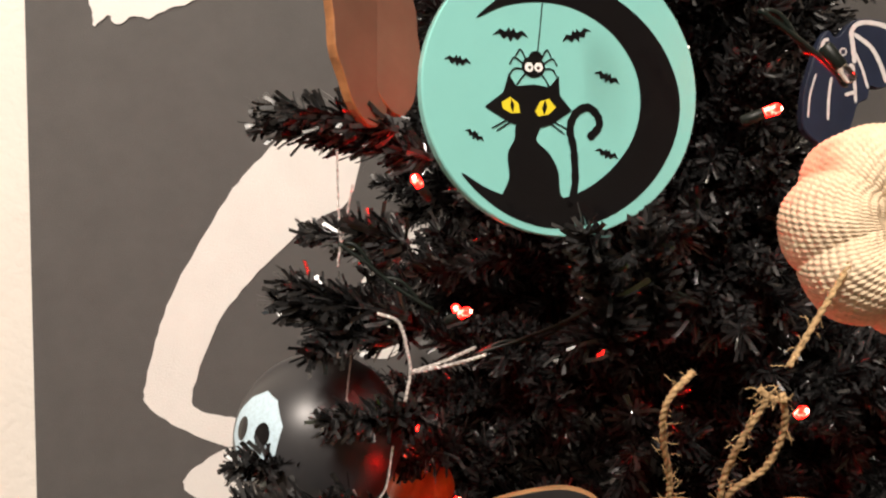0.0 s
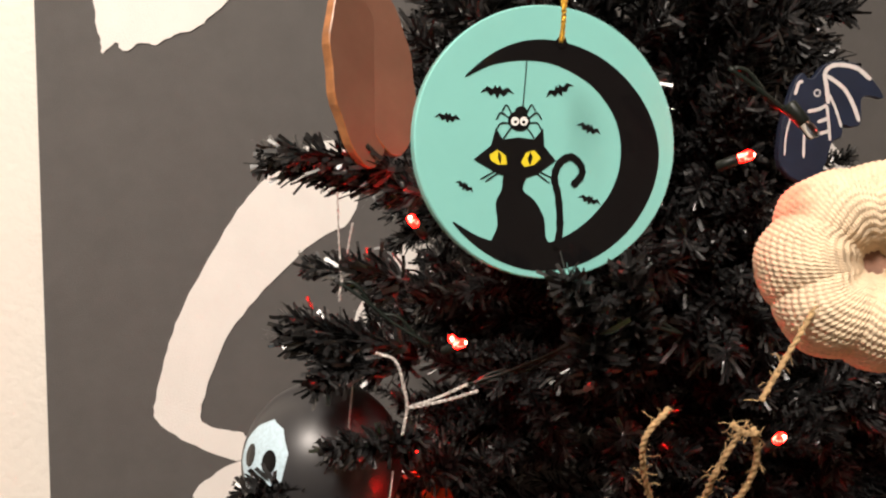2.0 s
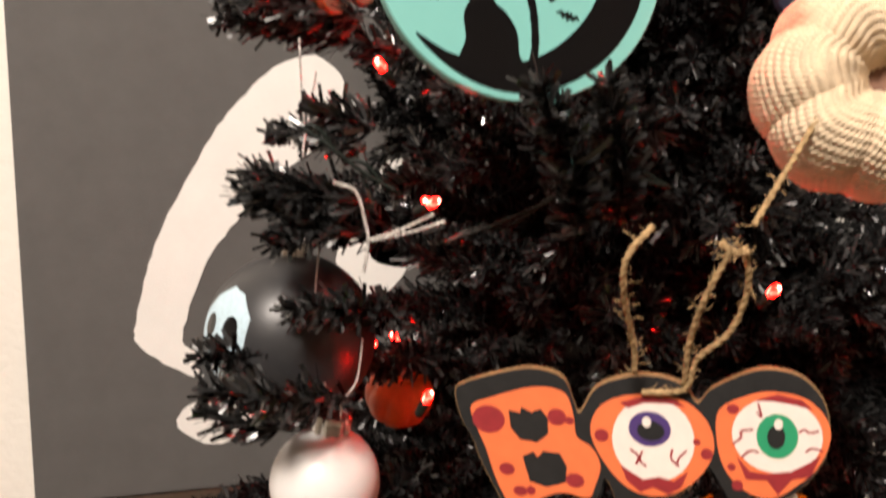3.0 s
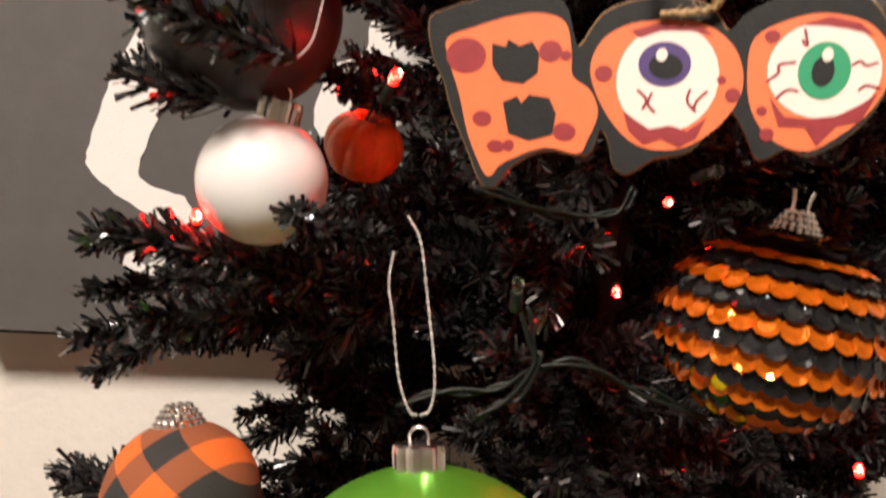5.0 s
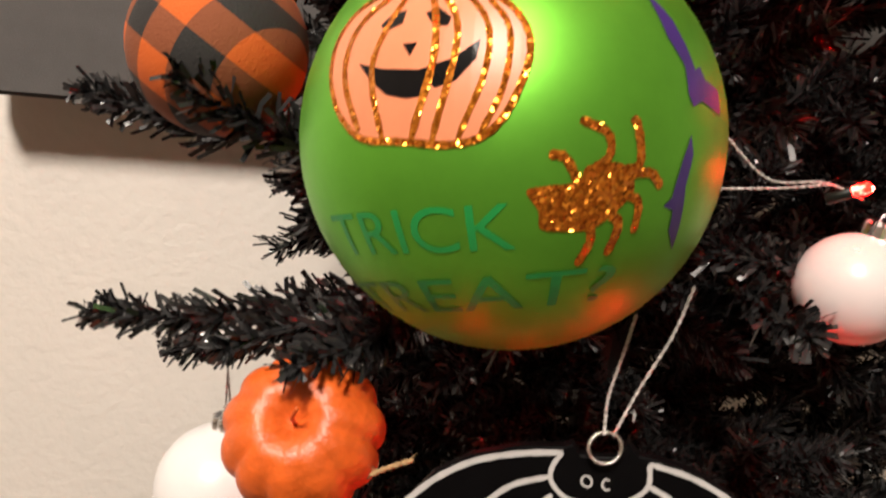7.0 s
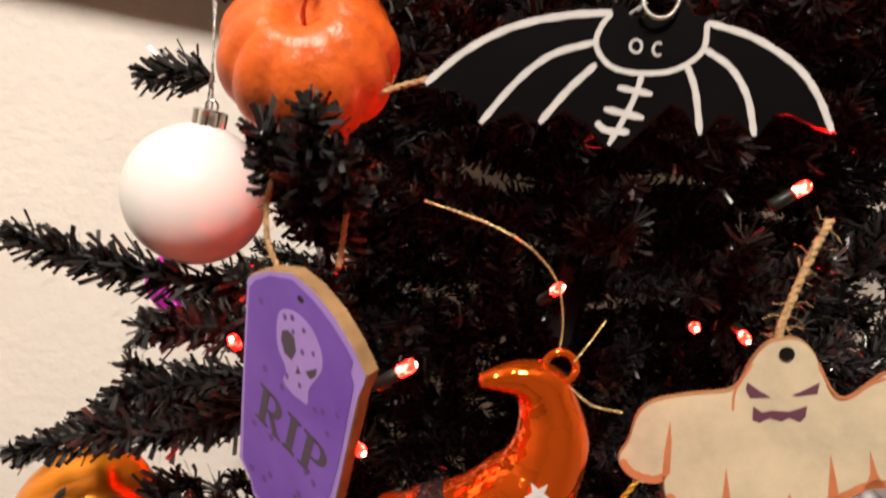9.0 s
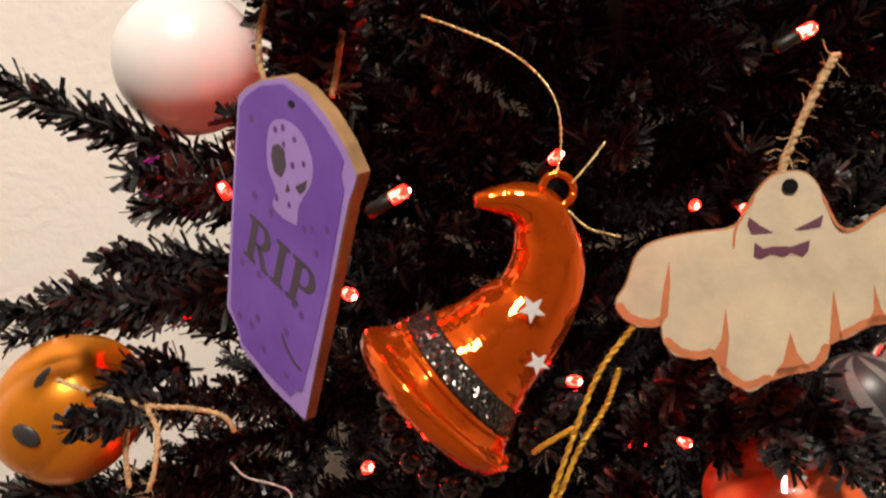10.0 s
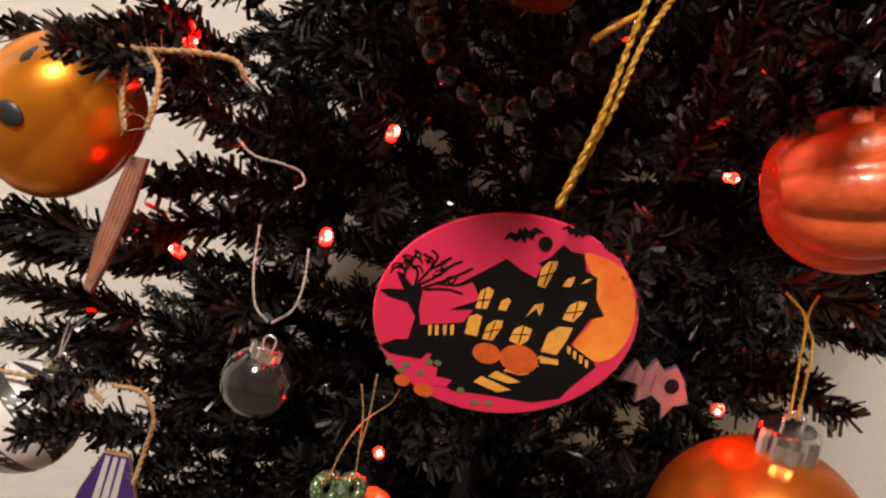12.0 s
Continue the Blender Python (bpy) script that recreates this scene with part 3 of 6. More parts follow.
# the branches that stand out against the wall or in front of ornaments
for line in (
    [(0.0374, 0.2905, 1.4325), (0.0940, 0.2772, 1.4234)],
    [(0.0389, 0.2801, 1.4366), (0.0809, 0.2702, 1.4312)],
    [(0.0464, 0.2606, 1.3838), (0.0829, 0.2519, 1.3743)],
    [(0.0488, 0.2649, 1.3760), (0.0804, 0.2572, 1.3662)],
    [(0.0542, 0.2954, 1.3973), (0.0800, 0.2584, 1.3912)],
    [(0.0643, 0.2470, 1.4008), (0.0808, 0.2431, 1.3962)],
    [(0.0344, 0.2509, 1.3328), (0.0732, 0.2772, 1.3152)],
    [(0.0334, 0.2753, 1.3088), (0.0608, 0.2684, 1.3042)],
    [(0.0443, 0.2645, 1.3771), (0.0731, 0.2577, 1.3762)],
    [(0.1080, 0.1868, 1.4029), (0.1327, 0.2198, 1.3698)],
    [(0.1266, 0.1929, 1.4046), (0.1460, 0.2220, 1.3723)],
    [(0.0535, 0.2489, 1.3633), (0.0912, 0.2753, 1.3661)],
    [(0.0578, 0.2451, 1.3455), (0.0936, 0.2736, 1.3390)],
    [(0.0325, 0.2608, 1.2686), (0.0900, 0.2900, 1.2560)],
    [(0.0217, 0.3048, 1.2592), (0.0962, 0.3713, 1.2500)],
    [(0.0450, 0.3000, 1.2520), (0.1000, 0.3300, 1.2500)],
    [(0.0277, 0.2702, 1.2386), (0.1000, 0.3200, 1.2380)],
    [(0.0205, 0.3170, 1.2408), (0.0965, 0.3710, 1.2477)],
    [(0.0259, 0.3082, 1.2179), (0.0800, 0.3529, 1.2312)],
    [(0.0475, 0.3341, 1.2219), (0.1020, 0.3836, 1.2294)],
    [(0.0580, 0.3342, 1.2439), (0.1087, 0.3849, 1.2534)],
    [(0.0345, 0.2800, 1.3222), (0.0595, 0.2742, 1.3272)],
    [(0.0787, 0.2460, 1.2797), (0.1096, 0.3180, 1.2692)],
    [(0.0330, 0.3003, 1.3138), (0.0706, 0.3321, 1.3122)],
    [(0.0850, 0.2850, 1.3180), (0.1200, 0.3300, 1.3130)],
    [(0.0283, 0.2836, 1.1214), (0.1050, 0.2900, 1.1300)],
    [(0.0143, 0.3320, 1.1767), (0.0627, 0.3187, 1.1682)],
    [(0.0517, 0.2548, 1.1864), (0.0819, 0.2635, 1.1720)],
    [(0.0640, 0.2620, 1.1200), (0.1120, 0.2700, 1.1290)],
    [(0.0800, 0.2420, 1.1240), (0.1180, 0.2700, 1.1320)],
    [(0.1984, 0.2291, 1.1607), (0.2239, 0.3024, 1.1497)],
    [(0.1925, 0.2132, 1.1479), (0.1964, 0.2462, 1.1496)],
    [(0.0242, 0.2822, 1.0466), (0.0929, 0.3065, 1.0340)],
    [(0.0780, 0.3000, 0.9600), (0.1300, 0.3400, 0.9550)],
    [(0.0780, 0.2950, 0.9370), (0.1300, 0.3400, 0.9400)],
    [(0.0680, 0.3000, 0.9200), (0.1200, 0.3400, 0.9250)],
    [(0.0362, 0.2420, 1.3250), (0.0750, 0.2560, 1.3170)],
    [(0.2255, 0.3200, 1.0081), (0.2875, 0.3900, 1.0121)],
    [(0.2318, 0.3200, 0.9822), (0.2938, 0.3900, 0.9862)],
    [(0.1450, 0.3200, 1.0750), (0.2100, 0.3900, 1.0600)],
    [(0.1600, 0.3250, 1.0650), (0.2200, 0.4000, 1.0750)],
    [(0.1380, 0.3300, 1.0850), (0.2000, 0.3900, 1.0850)],
    [(0.0313, 0.2895, 0.9842), (0.1000, 0.3100, 0.9990)],
    [(0.0450, 0.2800, 0.9950), (0.1050, 0.3000, 1.0050)],
    [(0.0550, 0.2850, 1.0050), (0.1100, 0.3100, 1.0100)],
    [(0.0600, 0.2600, 1.0330), (0.1000, 0.2900, 1.0220)],
    [(0.0438, 0.3433, 1.0907), (0.0660, 0.3372, 1.0944)],
    [(0.0525, 0.3335, 0.9967), (0.0962, 0.3467, 0.9684)],
    [(0.0282, 0.3245, 0.9660), (0.0968, 0.3486, 0.9792)],
    [(0.0571, 0.3347, 1.0108), (0.0918, 0.3259, 1.0199)],
    [(0.0862, 0.2190, 1.0930), (0.0965, 0.2560, 1.0640)],
    [(0.0785, 0.2300, 1.0860), (0.1000, 0.2700, 1.0600)],
    [(0.0930, 0.2200, 1.0850), (0.1020, 0.2700, 1.0560)],
    [(0.2080, 0.1980, 1.0050), (0.2360, 0.2450, 1.0170)],
    [(0.2250, 0.1980, 1.0060), (0.2460, 0.2450, 1.0180)],
    [(0.2440, 0.2020, 1.0010), (0.2560, 0.2450, 1.0140)],
    [(0.0803, 0.2503, 1.0509), (0.1159, 0.3093, 1.0269)],
    [(0.0563, 0.2628, 0.9673), (0.0880, 0.2960, 0.9650)],
    [(0.0619, 0.2800, 0.9720), (0.0812, 0.3007, 0.9730)],
    [(0.0367, 0.3244, 0.9069), (0.0888, 0.3545, 0.9077)],
    [(0.0195, 0.3181, 1.1773), (0.0620, 0.3187, 1.1690)],
    [(0.0330, 0.3256, 0.9128), (0.0761, 0.3116, 0.9125)],
    [(0.0315, 0.3526, 0.9003), (0.0943, 0.3637, 0.9015)],
    [(0.0397, 0.3431, 0.9690), (0.0891, 0.3761, 0.9808)],
    [(0.0343, 0.3576, 0.8656), (0.0850, 0.3423, 0.8779)],
    [(0.0363, 0.3491, 0.8865), (0.0819, 0.3341, 0.8880)],
    [(0.0583, 0.3123, 0.8651), (0.0782, 0.3540, 0.8685)],
    [(0.0569, 0.3061, 0.8550), (0.0898, 0.3367, 0.8477)],
    [(0.2665, 0.2298, 0.9260), (0.2669, 0.2771, 0.9233)],
    [(0.2735, 0.2366, 0.9544), (0.2454, 0.2462, 0.9560)],
    [(0.2121, 0.2220, 0.9937), (0.2481, 0.2855, 1.0182)],
    [(0.2240, 0.2185, 0.9971), (0.2681, 0.2806, 1.0312)],
    [(0.1827, 0.2185, 0.9500), (0.2346, 0.2822, 0.9598)],
    [(0.1944, 0.2193, 1.0195), (0.2182, 0.2686, 0.9762)],
):
    bough(line[0], line[1], rng, 0.0098, 5600, trim=False)
# the crown: tiers of branches round the trunk, wider below
z = 0.52
while z < 1.66:
    rad = 0.24 - 0.06 * (z - 0.85)
    for k in range(18):
        w = rng.uniform(0, math.tau)
        r = rad * rng.uniform(0.78, 1.0)
        x, y = AX + math.cos(w) * r, AY + math.sin(w) * r
        if y > 0.54:
            y = 0.54 - rng.uniform(0, 0.04)
        if z < 0.93:
            x = min(x, 0.300 + (y - 0.26) * 0.75 + rng.uniform(0, 0.02))
        front = 0.262 if z > 1.13 else 0.300
        if y < front:
            y = front + 0.115 * rng.random() ** 1.2
        if z > 1.40:
            x = min(x, 0.212 + (y - 0.283) * 0.85 + rng.uniform(0, 0.025))
        x = max(x, np.interp(z, (0.7, 0.88, 1.0, 1.1, 1.18, 1.32, 1.40, 1.5), (0.068, 0.070, 0.098, 0.095, 0.066, 0.066, 0.088, 0.09)) + rng.uniform(0, 0.035))
        back = math.sin(w) > 0.4
        bough((x, y, z + rng.uniform(-0.03, 0.03)), (AX, AY, z - 0.035 + rng.uniform(-0.02, 0.02)), rng, dens=1500 if z < 0.76 else 2700 if back else 5000, twigs=0 if back or z < 0.76 else 4)
    z += 0.034

# ==== flat ornaments ====

cat_disc = flat_ornament('disc_ornament', frame_of((0.1106, 0.2054, 1.4355), (0.9965, 0.0840, -0.0000), (0.0000, 0.0000, 1.0000)), oval(36.5, 34.8, 0, 72), 3.2, M_TEAL, M_TEAL, 'round turquoise glazed disc with a black cat, moon and bats', hole=(1.6, 25.7))
flat(cat_disc, 'moon_crescent', M_INK, 1, [(-24.1, 14.8), (-17.2, 21.1), (-8.2, 25.2), (2.7, 25.8), (15.1, 21.9), (25.6, 13.2), (31.3, 1.6), (30.1, -10.6), (22.9, -22.1), (11.4, -30.0), (-1.4, -32.7), (-12.4, -30.6), (-20.9, -25.8), (-26.2, -20.6), (-18.7, -24.3), (-10.3, -25.9), (0.7, -25.2), (10.2, -20.1), (17.4, -11.8), (20.0, -2.8), (18.2, 6.8), (11.3, 15.0), (1.4, 19.6), (-8.0, 20.3), (-17.1, 18.4)], True)
flat(cat_disc, 'cat_body', M_INK, 2, [(-12.7, -8.4), (-13.4, -12.2), (-14.9, -15.8), (-14.3, -21.4), (-15.9, -26.4), (-11.0, -28.2), (-1.6, -28.4), (3.2, -26.9), (-0.6, -24.7), (-1.6, -19.0), (-4.4, -14.7), (-7.7, -12.0), (-7.0, -8.1)], True)
flat(cat_disc, 'cat_head', M_INK, 2.4, [(-15.5, 3.0), (-13.5, 0.2), (-9.2, 1.0), (-5.0, 0.7), (-2.6, 3.7), (-2.1, -1.0), (1.2, -4.3), (-3.9, -8.0), (-9.3, -9.8), (-15.0, -8.2), (-21.1, -5.1), (-16.7, -1.5)])
stroke(cat_disc, 'cat_tail', M_INK, 2, 1.95, [(1.9, -27.6), (3.0, -21.8), (2.3, -13.8), (1.0, -8.8), (2.3, -4.9), (5.5, -3.2), (8.3, -5.1), (8.7, -7.7), (6.1, -10.7)])
cat_eye_1 = flat(cat_disc, 'cat_eye', M_YELLOW, 3, [(-17.0, -3.8), (-14.9, -2.4), (-12.7, -3.7), (-12.2, -5.9), (-14.5, -6.2), (-16.6, -5.2)])
cat_eye_2 = flat(cat_disc, 'cat_eye', M_YELLOW, 3, [(-8.4, -5.3), (-7.2, -2.8), (-4.9, -2.0), (-3.0, -3.9), (-4.8, -5.7), (-7.4, -6.4)])
flat(cat_disc, 'pupil', M_INK, 4, [(-14.6, -2.7), (-13.8, -4.2), (-14.0, -6.0), (-14.8, -4.4)]).parent = cat_eye_1
flat(cat_disc, 'pupil', M_INK, 4, [(-6.0, -2.4), (-5.3, -3.9), (-6.0, -5.9), (-6.7, -4.4)]).parent = cat_eye_2
stroke(cat_disc, 'whisker', M_INK, 2, 0.36, [(-14.7, -7.3), (-19.2, -10.0)])
stroke(cat_disc, 'whisker', M_INK, 2, 0.39, [(-14.1, -7.8), (-17.9, -10.5)])
stroke(cat_disc, 'whisker', M_INK, 2, 0.36, [(-3.9, -7.1), (1.2, -9.2)])
stroke(cat_disc, 'whisker', M_INK, 2, 0.36, [(-4.5, -7.6), (-0.4, -10.1)])
stroke(cat_disc, 'spider_thread', M_INK, 1, 0.32, [(-7.7, 20.3), (-8.0, 14.2), (-8.4, 7.9)])
dot(cat_disc, 'spider_body', M_INK, 2, (-9.3, 5.1), 3.01, 2.50)
dot(cat_disc, 'spider_head', M_INK, 2.2, (-8.8, 7.4), 1.70, 1.40)
dot(cat_disc, 'spider_eye', M_WHITEINK, 3, (-10.4, 4.9), 1.10, 1.10)
dot(cat_disc, 'spider_eye', M_WHITEINK, 3, (-8.0, 5.1), 1.10, 1.10)
dot(cat_disc, 'pupil', M_INK, 4, (-10.3, 4.8), 0.40, 0.40)
dot(cat_disc, 'pupil', M_INK, 4, (-8.1, 4.9), 0.40, 0.40)
stroke(cat_disc, 'spider_leg', M_INK, 2, 0.38, [(-11.2, 6.4), (-12.8, 8.8), (-14.0, 7.1)])
stroke(cat_disc, 'spider_leg', M_INK, 2, 0.38, [(-11.8, 5.5), (-14.3, 6.8), (-15.4, 5.0)])
stroke(cat_disc, 'spider_leg', M_INK, 2, 0.38, [(-11.8, 4.4), (-14.2, 4.2), (-15.4, 2.5)])
stroke(cat_disc, 'spider_leg', M_INK, 2, 0.38, [(-11.1, 3.6), (-12.3, 2.1), (-13.5, 0.3)])
stroke(cat_disc, 'spider_leg', M_INK, 2, 0.39, [(-7.5, 6.6), (-6.1, 9.3), (-4.8, 7.7)])
stroke(cat_disc, 'spider_leg', M_INK, 2, 0.39, [(-6.9, 5.8), (-4.5, 7.4), (-3.1, 5.8)])
stroke(cat_disc, 'spider_leg', M_INK, 2, 0.38, [(-6.9, 4.7), (-4.4, 4.9), (-3.1, 3.2)])
stroke(cat_disc, 'spider_leg', M_INK, 2, 0.38, [(-7.4, 3.8), (-6.2, 2.5), (-4.9, 0.8)])
flat(cat_disc, 'bat', M_INK, 1.5, [(-19.9, 11.4), (-18.1, 13.1), (-16.7, 12.5), (-15.9, 13.6), (-15.4, 12.7), (-14.8, 13.6), (-14.0, 12.5), (-12.6, 13.2), (-10.8, 11.7), (-12.5, 12.1), (-13.6, 10.9), (-14.7, 11.5), (-15.4, 10.2), (-16.1, 11.5), (-17.2, 10.8), (-18.2, 11.9)])
flat(cat_disc, 'bat', M_INK, 1.5, [(-2.1, 11.5), (-1.2, 13.5), (0.2, 13.5), (0.5, 14.7), (1.3, 14.2), (1.4, 15.1), (2.6, 14.5), (3.5, 15.6), (5.7, 15.0), (4.1, 14.7), (3.7, 13.3), (2.4, 13.4), (2.4, 12.1), (1.2, 12.9), (0.5, 11.9), (-0.8, 12.5)])
flat(cat_disc, 'bat', M_INK, 1.5, [(-31.6, 4.6), (-30.1, 5.7), (-29.1, 5.2), (-28.4, 6.0), (-28.1, 5.3), (-27.6, 5.9), (-27.1, 5.0), (-26.0, 5.5), (-24.8, 4.2), (-26.1, 4.6), (-26.9, 3.7), (-27.7, 4.3), (-28.3, 3.4), (-28.7, 4.4), (-29.6, 3.9), (-30.3, 4.9)])
flat(cat_disc, 'bat', M_INK, 1.5, [(6.7, 5.1), (8.6, 5.9), (9.5, 5.1), (10.4, 5.7), (10.6, 4.9), (11.3, 5.5), (11.6, 4.4), (12.9, 4.6), (13.9, 3.0), (12.6, 3.7), (11.5, 3.0), (10.8, 3.8), (9.8, 3.0), (9.7, 4.1), (8.6, 3.9), (8.2, 5.0)])
flat(cat_disc, 'bat', M_INK, 1.5, [(-25.9, -10.9), (-24.4, -10.5), (-23.9, -11.2), (-23.1, -10.8), (-23.0, -11.4), (-22.5, -11.1), (-22.4, -12.0), (-21.4, -12.0), (-20.9, -13.3), (-21.7, -12.6), (-22.7, -13.0), (-23.1, -12.3), (-23.8, -12.9), (-23.8, -12.0), (-24.6, -12.0), (-24.8, -11.1)])
flat(cat_disc, 'bat', M_INK, 1.5, [(7.8, -13.5), (9.5, -12.7), (10.4, -13.4), (11.3, -12.8), (11.5, -13.5), (12.1, -13.0), (12.4, -14.0), (13.6, -13.7), (14.6, -15.2), (13.4, -14.6), (12.4, -15.2), (11.7, -14.6), (10.9, -15.3), (10.7, -14.3), (9.7, -14.6), (9.2, -13.5)])

boo_sign = flat_ornament('wooden_sign', frame_of((0.1457, 0.2026, 1.3187), (0.8733, -0.4872, 0.0000), (0.0000, 0.0000, 1.0000)), [(-50.5, 7.0), (-47.9, 10.0), (-34.9, 14.6), (-27.5, 15.4), (-21.6, 13.3), (-19.0, 7.5), (-17.3, 5.0), (-13.5, 11.9), (-7.0, 15.2), (0.8, 16.4), (7.8, 14.7), (11.6, 10.5), (14.5, 14.2), (21.3, 18.4), (27.2, 20.3), (34.5, 19.1), (39.3, 14.3), (41.1, 8.0), (40.7, 0.3), (36.9, -6.9), (30.5, -12.2), (26.1, -11.2), (21.2, -14.1), (18.0, -9.4), (14.9, -5.4), (12.9, -6.6), (7.9, -14.0), (1.4, -16.4), (-3.3, -20.1), (-6.6, -19.0), (-8.4, -14.2), (-10.5, -12.0), (-12.4, -17.4), (-21.3, -17.4), (-28.2, -21.9), (-31.1, -26.7), (-34.5, -25.4), (-37.9, -19.5), (-42.8, -11.2), (-45.3, -5.2), (-48.4, -0.4)], 3.0, M_SOOT, M_PLYEDGE, 'black and orange wooden sign with two bloodshot eyeballs', smooth=True)
flat(boo_sign, 'letter_b', M_ORANGEPAINT, 1, [(-45.7, 3.9), (-40.2, 6.7), (-31.7, 9.9), (-25.5, 10.8), (-20.6, 9.2), (-18.5, 3.3), (-17.6, -1.4), (-13.5, -4.0), (-11.3, -8.5), (-12.6, -14.2), (-14.2, -17.2), (-21.4, -16.8), (-29.6, -21.1), (-31.8, -24.1), (-33.9, -23.1), (-38.2, -15.7), (-41.4, -7.3), (-44.3, -1.3)], True)
flat(boo_sign, 'letter_hole', M_SOOT, 2, [(-35.6, 3.7), (-32.6, 3.3), (-32.2, 4.9), (-29.5, 3.7), (-27.1, 4.9), (-25.2, 2.6), (-24.9, -1.6), (-27.7, -4.1), (-32.2, -3.9), (-34.9, -0.9)])
flat(boo_sign, 'letter_hole', M_SOOT, 2, [(-31.5, -8.3), (-28.6, -6.7), (-27.5, -8.1), (-26.1, -6.2), (-21.7, -6.4), (-19.8, -9.6), (-20.0, -13.9), (-24.7, -15.8), (-29.3, -14.8)])
flat(boo_sign, 'eyeball_surround', M_ORANGEPAINT, 1, [(-14.1, -0.4), (-12.7, 6.3), (-7.4, 10.1), (0.5, 11.5), (7.3, 11.0), (12.9, 7.2), (15.5, 1.8), (15.2, -3.4), (11.7, -9.3), (5.6, -13.8), (-2.5, -14.0), (-9.2, -8.9)], True)
flat(boo_sign, 'eyeball_surround', M_ORANGEPAINT, 1, [(16.1, 2.4), (16.4, 9.3), (22.1, 13.2), (28.1, 14.9), (35.4, 13.9), (39.9, 10.0), (41.3, 4.7), (39.1, -2.2), (34.9, -7.2), (29.3, -11.3), (22.7, -9.9), (18.1, -4.8)], True)
dot(boo_sign, 'eyeball', M_EYEWHITE, 2, (1.2, -0.1), 9.96, 10.74)
dot(boo_sign, 'eyeball', M_EYEWHITE, 2, (29.6, 4.3), 10.06, 9.24)
flat(boo_sign, 'blood', M_MAROON, 3, [(-6.4, -7.3), (-3.9, -8.8), (-0.7, -10.5), (3.2, -9.3), (6.7, -10.0), (10.0, -7.0), (8.6, -11.3), (5.6, -13.5), (1.9, -12.2), (-1.3, -13.8), (-4.6, -11.3)])
flat(boo_sign, 'blood', M_MAROON, 3, [(20.8, -1.6), (24.1, -5.2), (28.3, -5.2), (33.3, -4.0), (37.0, -1.5), (39.6, 1.0), (37.5, -4.8), (33.6, -6.0), (30.7, -10.2), (28.1, -6.9), (23.4, -7.3)])
flat(boo_sign, 'blood', M_MAROON, 3, [(-7.2, 8.7), (-1.7, 10.7), (5.7, 10.8), (8.7, 9.1), (4.2, 9.6), (-1.4, 9.2), (-5.2, 7.4)])
flat(boo_sign, 'blood', M_MAROON, 3, [(23.9, 12.3), (29.2, 14.4), (34.5, 13.6), (37.3, 11.4), (32.6, 12.3), (28.5, 12.6)])
iris_1 = dot(boo_sign, 'iris', M_IRISPURPLE, 4, (0.3, 2.7), 5.14, 4.46)
dot(boo_sign, 'pupil', M_SOOT, 5, (0.6, 2.2), 3.32, 2.53).parent = iris_1
dot(boo_sign, 'eye_glint', M_EYEWHITE, 6, (-0.5, 4.4), 1.10, 1.32)
iris_2 = dot(boo_sign, 'iris', M_IRISGREEN, 4, (29.7, 4.2), 4.63, 5.47)
dot(boo_sign, 'pupil', M_SOOT, 5, (29.5, 4.0), 2.02, 2.94).parent = iris_2
dot(boo_sign, 'eye_glint', M_EYEWHITE, 6, (29.8, 7.2), 1.00, 1.32)
dot(boo_sign, 'spot', M_MAROON, 3, (-40.9, 0.7), 4.43, 3.73)
dot(boo_sign, 'spot', M_MAROON, 3, (-22.9, 3.2), 2.42, 2.22)
dot(boo_sign, 'spot', M_MAROON, 3, (-19.6, 2.6), 1.20, 1.02)
dot(boo_sign, 'spot', M_MAROON, 3, (-35.5, -12.2), 2.12, 1.61)
dot(boo_sign, 'spot', M_MAROON, 3, (-17.6, -13.0), 2.42, 1.92)
dot(boo_sign, 'spot', M_MAROON, 3, (-31.7, -17.7), 1.91, 1.32)
dot(boo_sign, 'spot', M_MAROON, 3, (-28.9, -17.2), 1.20, 1.22)
dot(boo_sign, 'spot', M_MAROON, 3, (-11.4, -0.3), 1.81, 1.63)
dot(boo_sign, 'spot', M_MAROON, 3, (14.1, -2.1), 1.41, 1.43)
dot(boo_sign, 'spot', M_MAROON, 3, (11.6, 0.6), 0.91, 0.81)
dot(boo_sign, 'spot', M_MAROON, 3, (19.5, 9.8), 1.41, 1.22)
dot(boo_sign, 'spot', M_MAROON, 3, (21.5, -9.0), 1.32, 1.32)
dot(boo_sign, 'spot', M_MAROON, 3, (19.9, -4.6), 1.00, 0.91)
stroke(boo_sign, 'vein', M_MAROON, 3.5, 0.58, [(-4.2, -2.9), (-2.1, -4.7), (-2.6, -6.8)])
stroke(boo_sign, 'vein', M_MAROON, 3.5, 0.58, [(-1.2, -3.1), (-1.7, -5.5), (-0.0, -7.1)])
stroke(boo_sign, 'vein', M_MAROON, 3.5, 0.56, [(6.0, -1.7), (5.8, -4.2), (7.8, -6.1)])
stroke(boo_sign, 'vein', M_MAROON, 3.5, 0.55, [(9.4, -1.8), (7.7, -3.8), (7.2, -5.6)])
stroke(boo_sign, 'vein', M_MAROON, 3.5, 0.56, [(19.8, 1.1), (21.7, 3.0), (21.6, 4.5), (24.5, 5.3)])
stroke(boo_sign, 'vein', M_MAROON, 3.5, 0.56, [(22.0, -2.0), (23.8, -0.1), (25.9, -0.2)])
stroke(boo_sign, 'vein', M_MAROON, 3.5, 0.48, [(38.7, 6.6), (36.8, 5.8), (35.6, 6.5), (34.3, 5.6)])
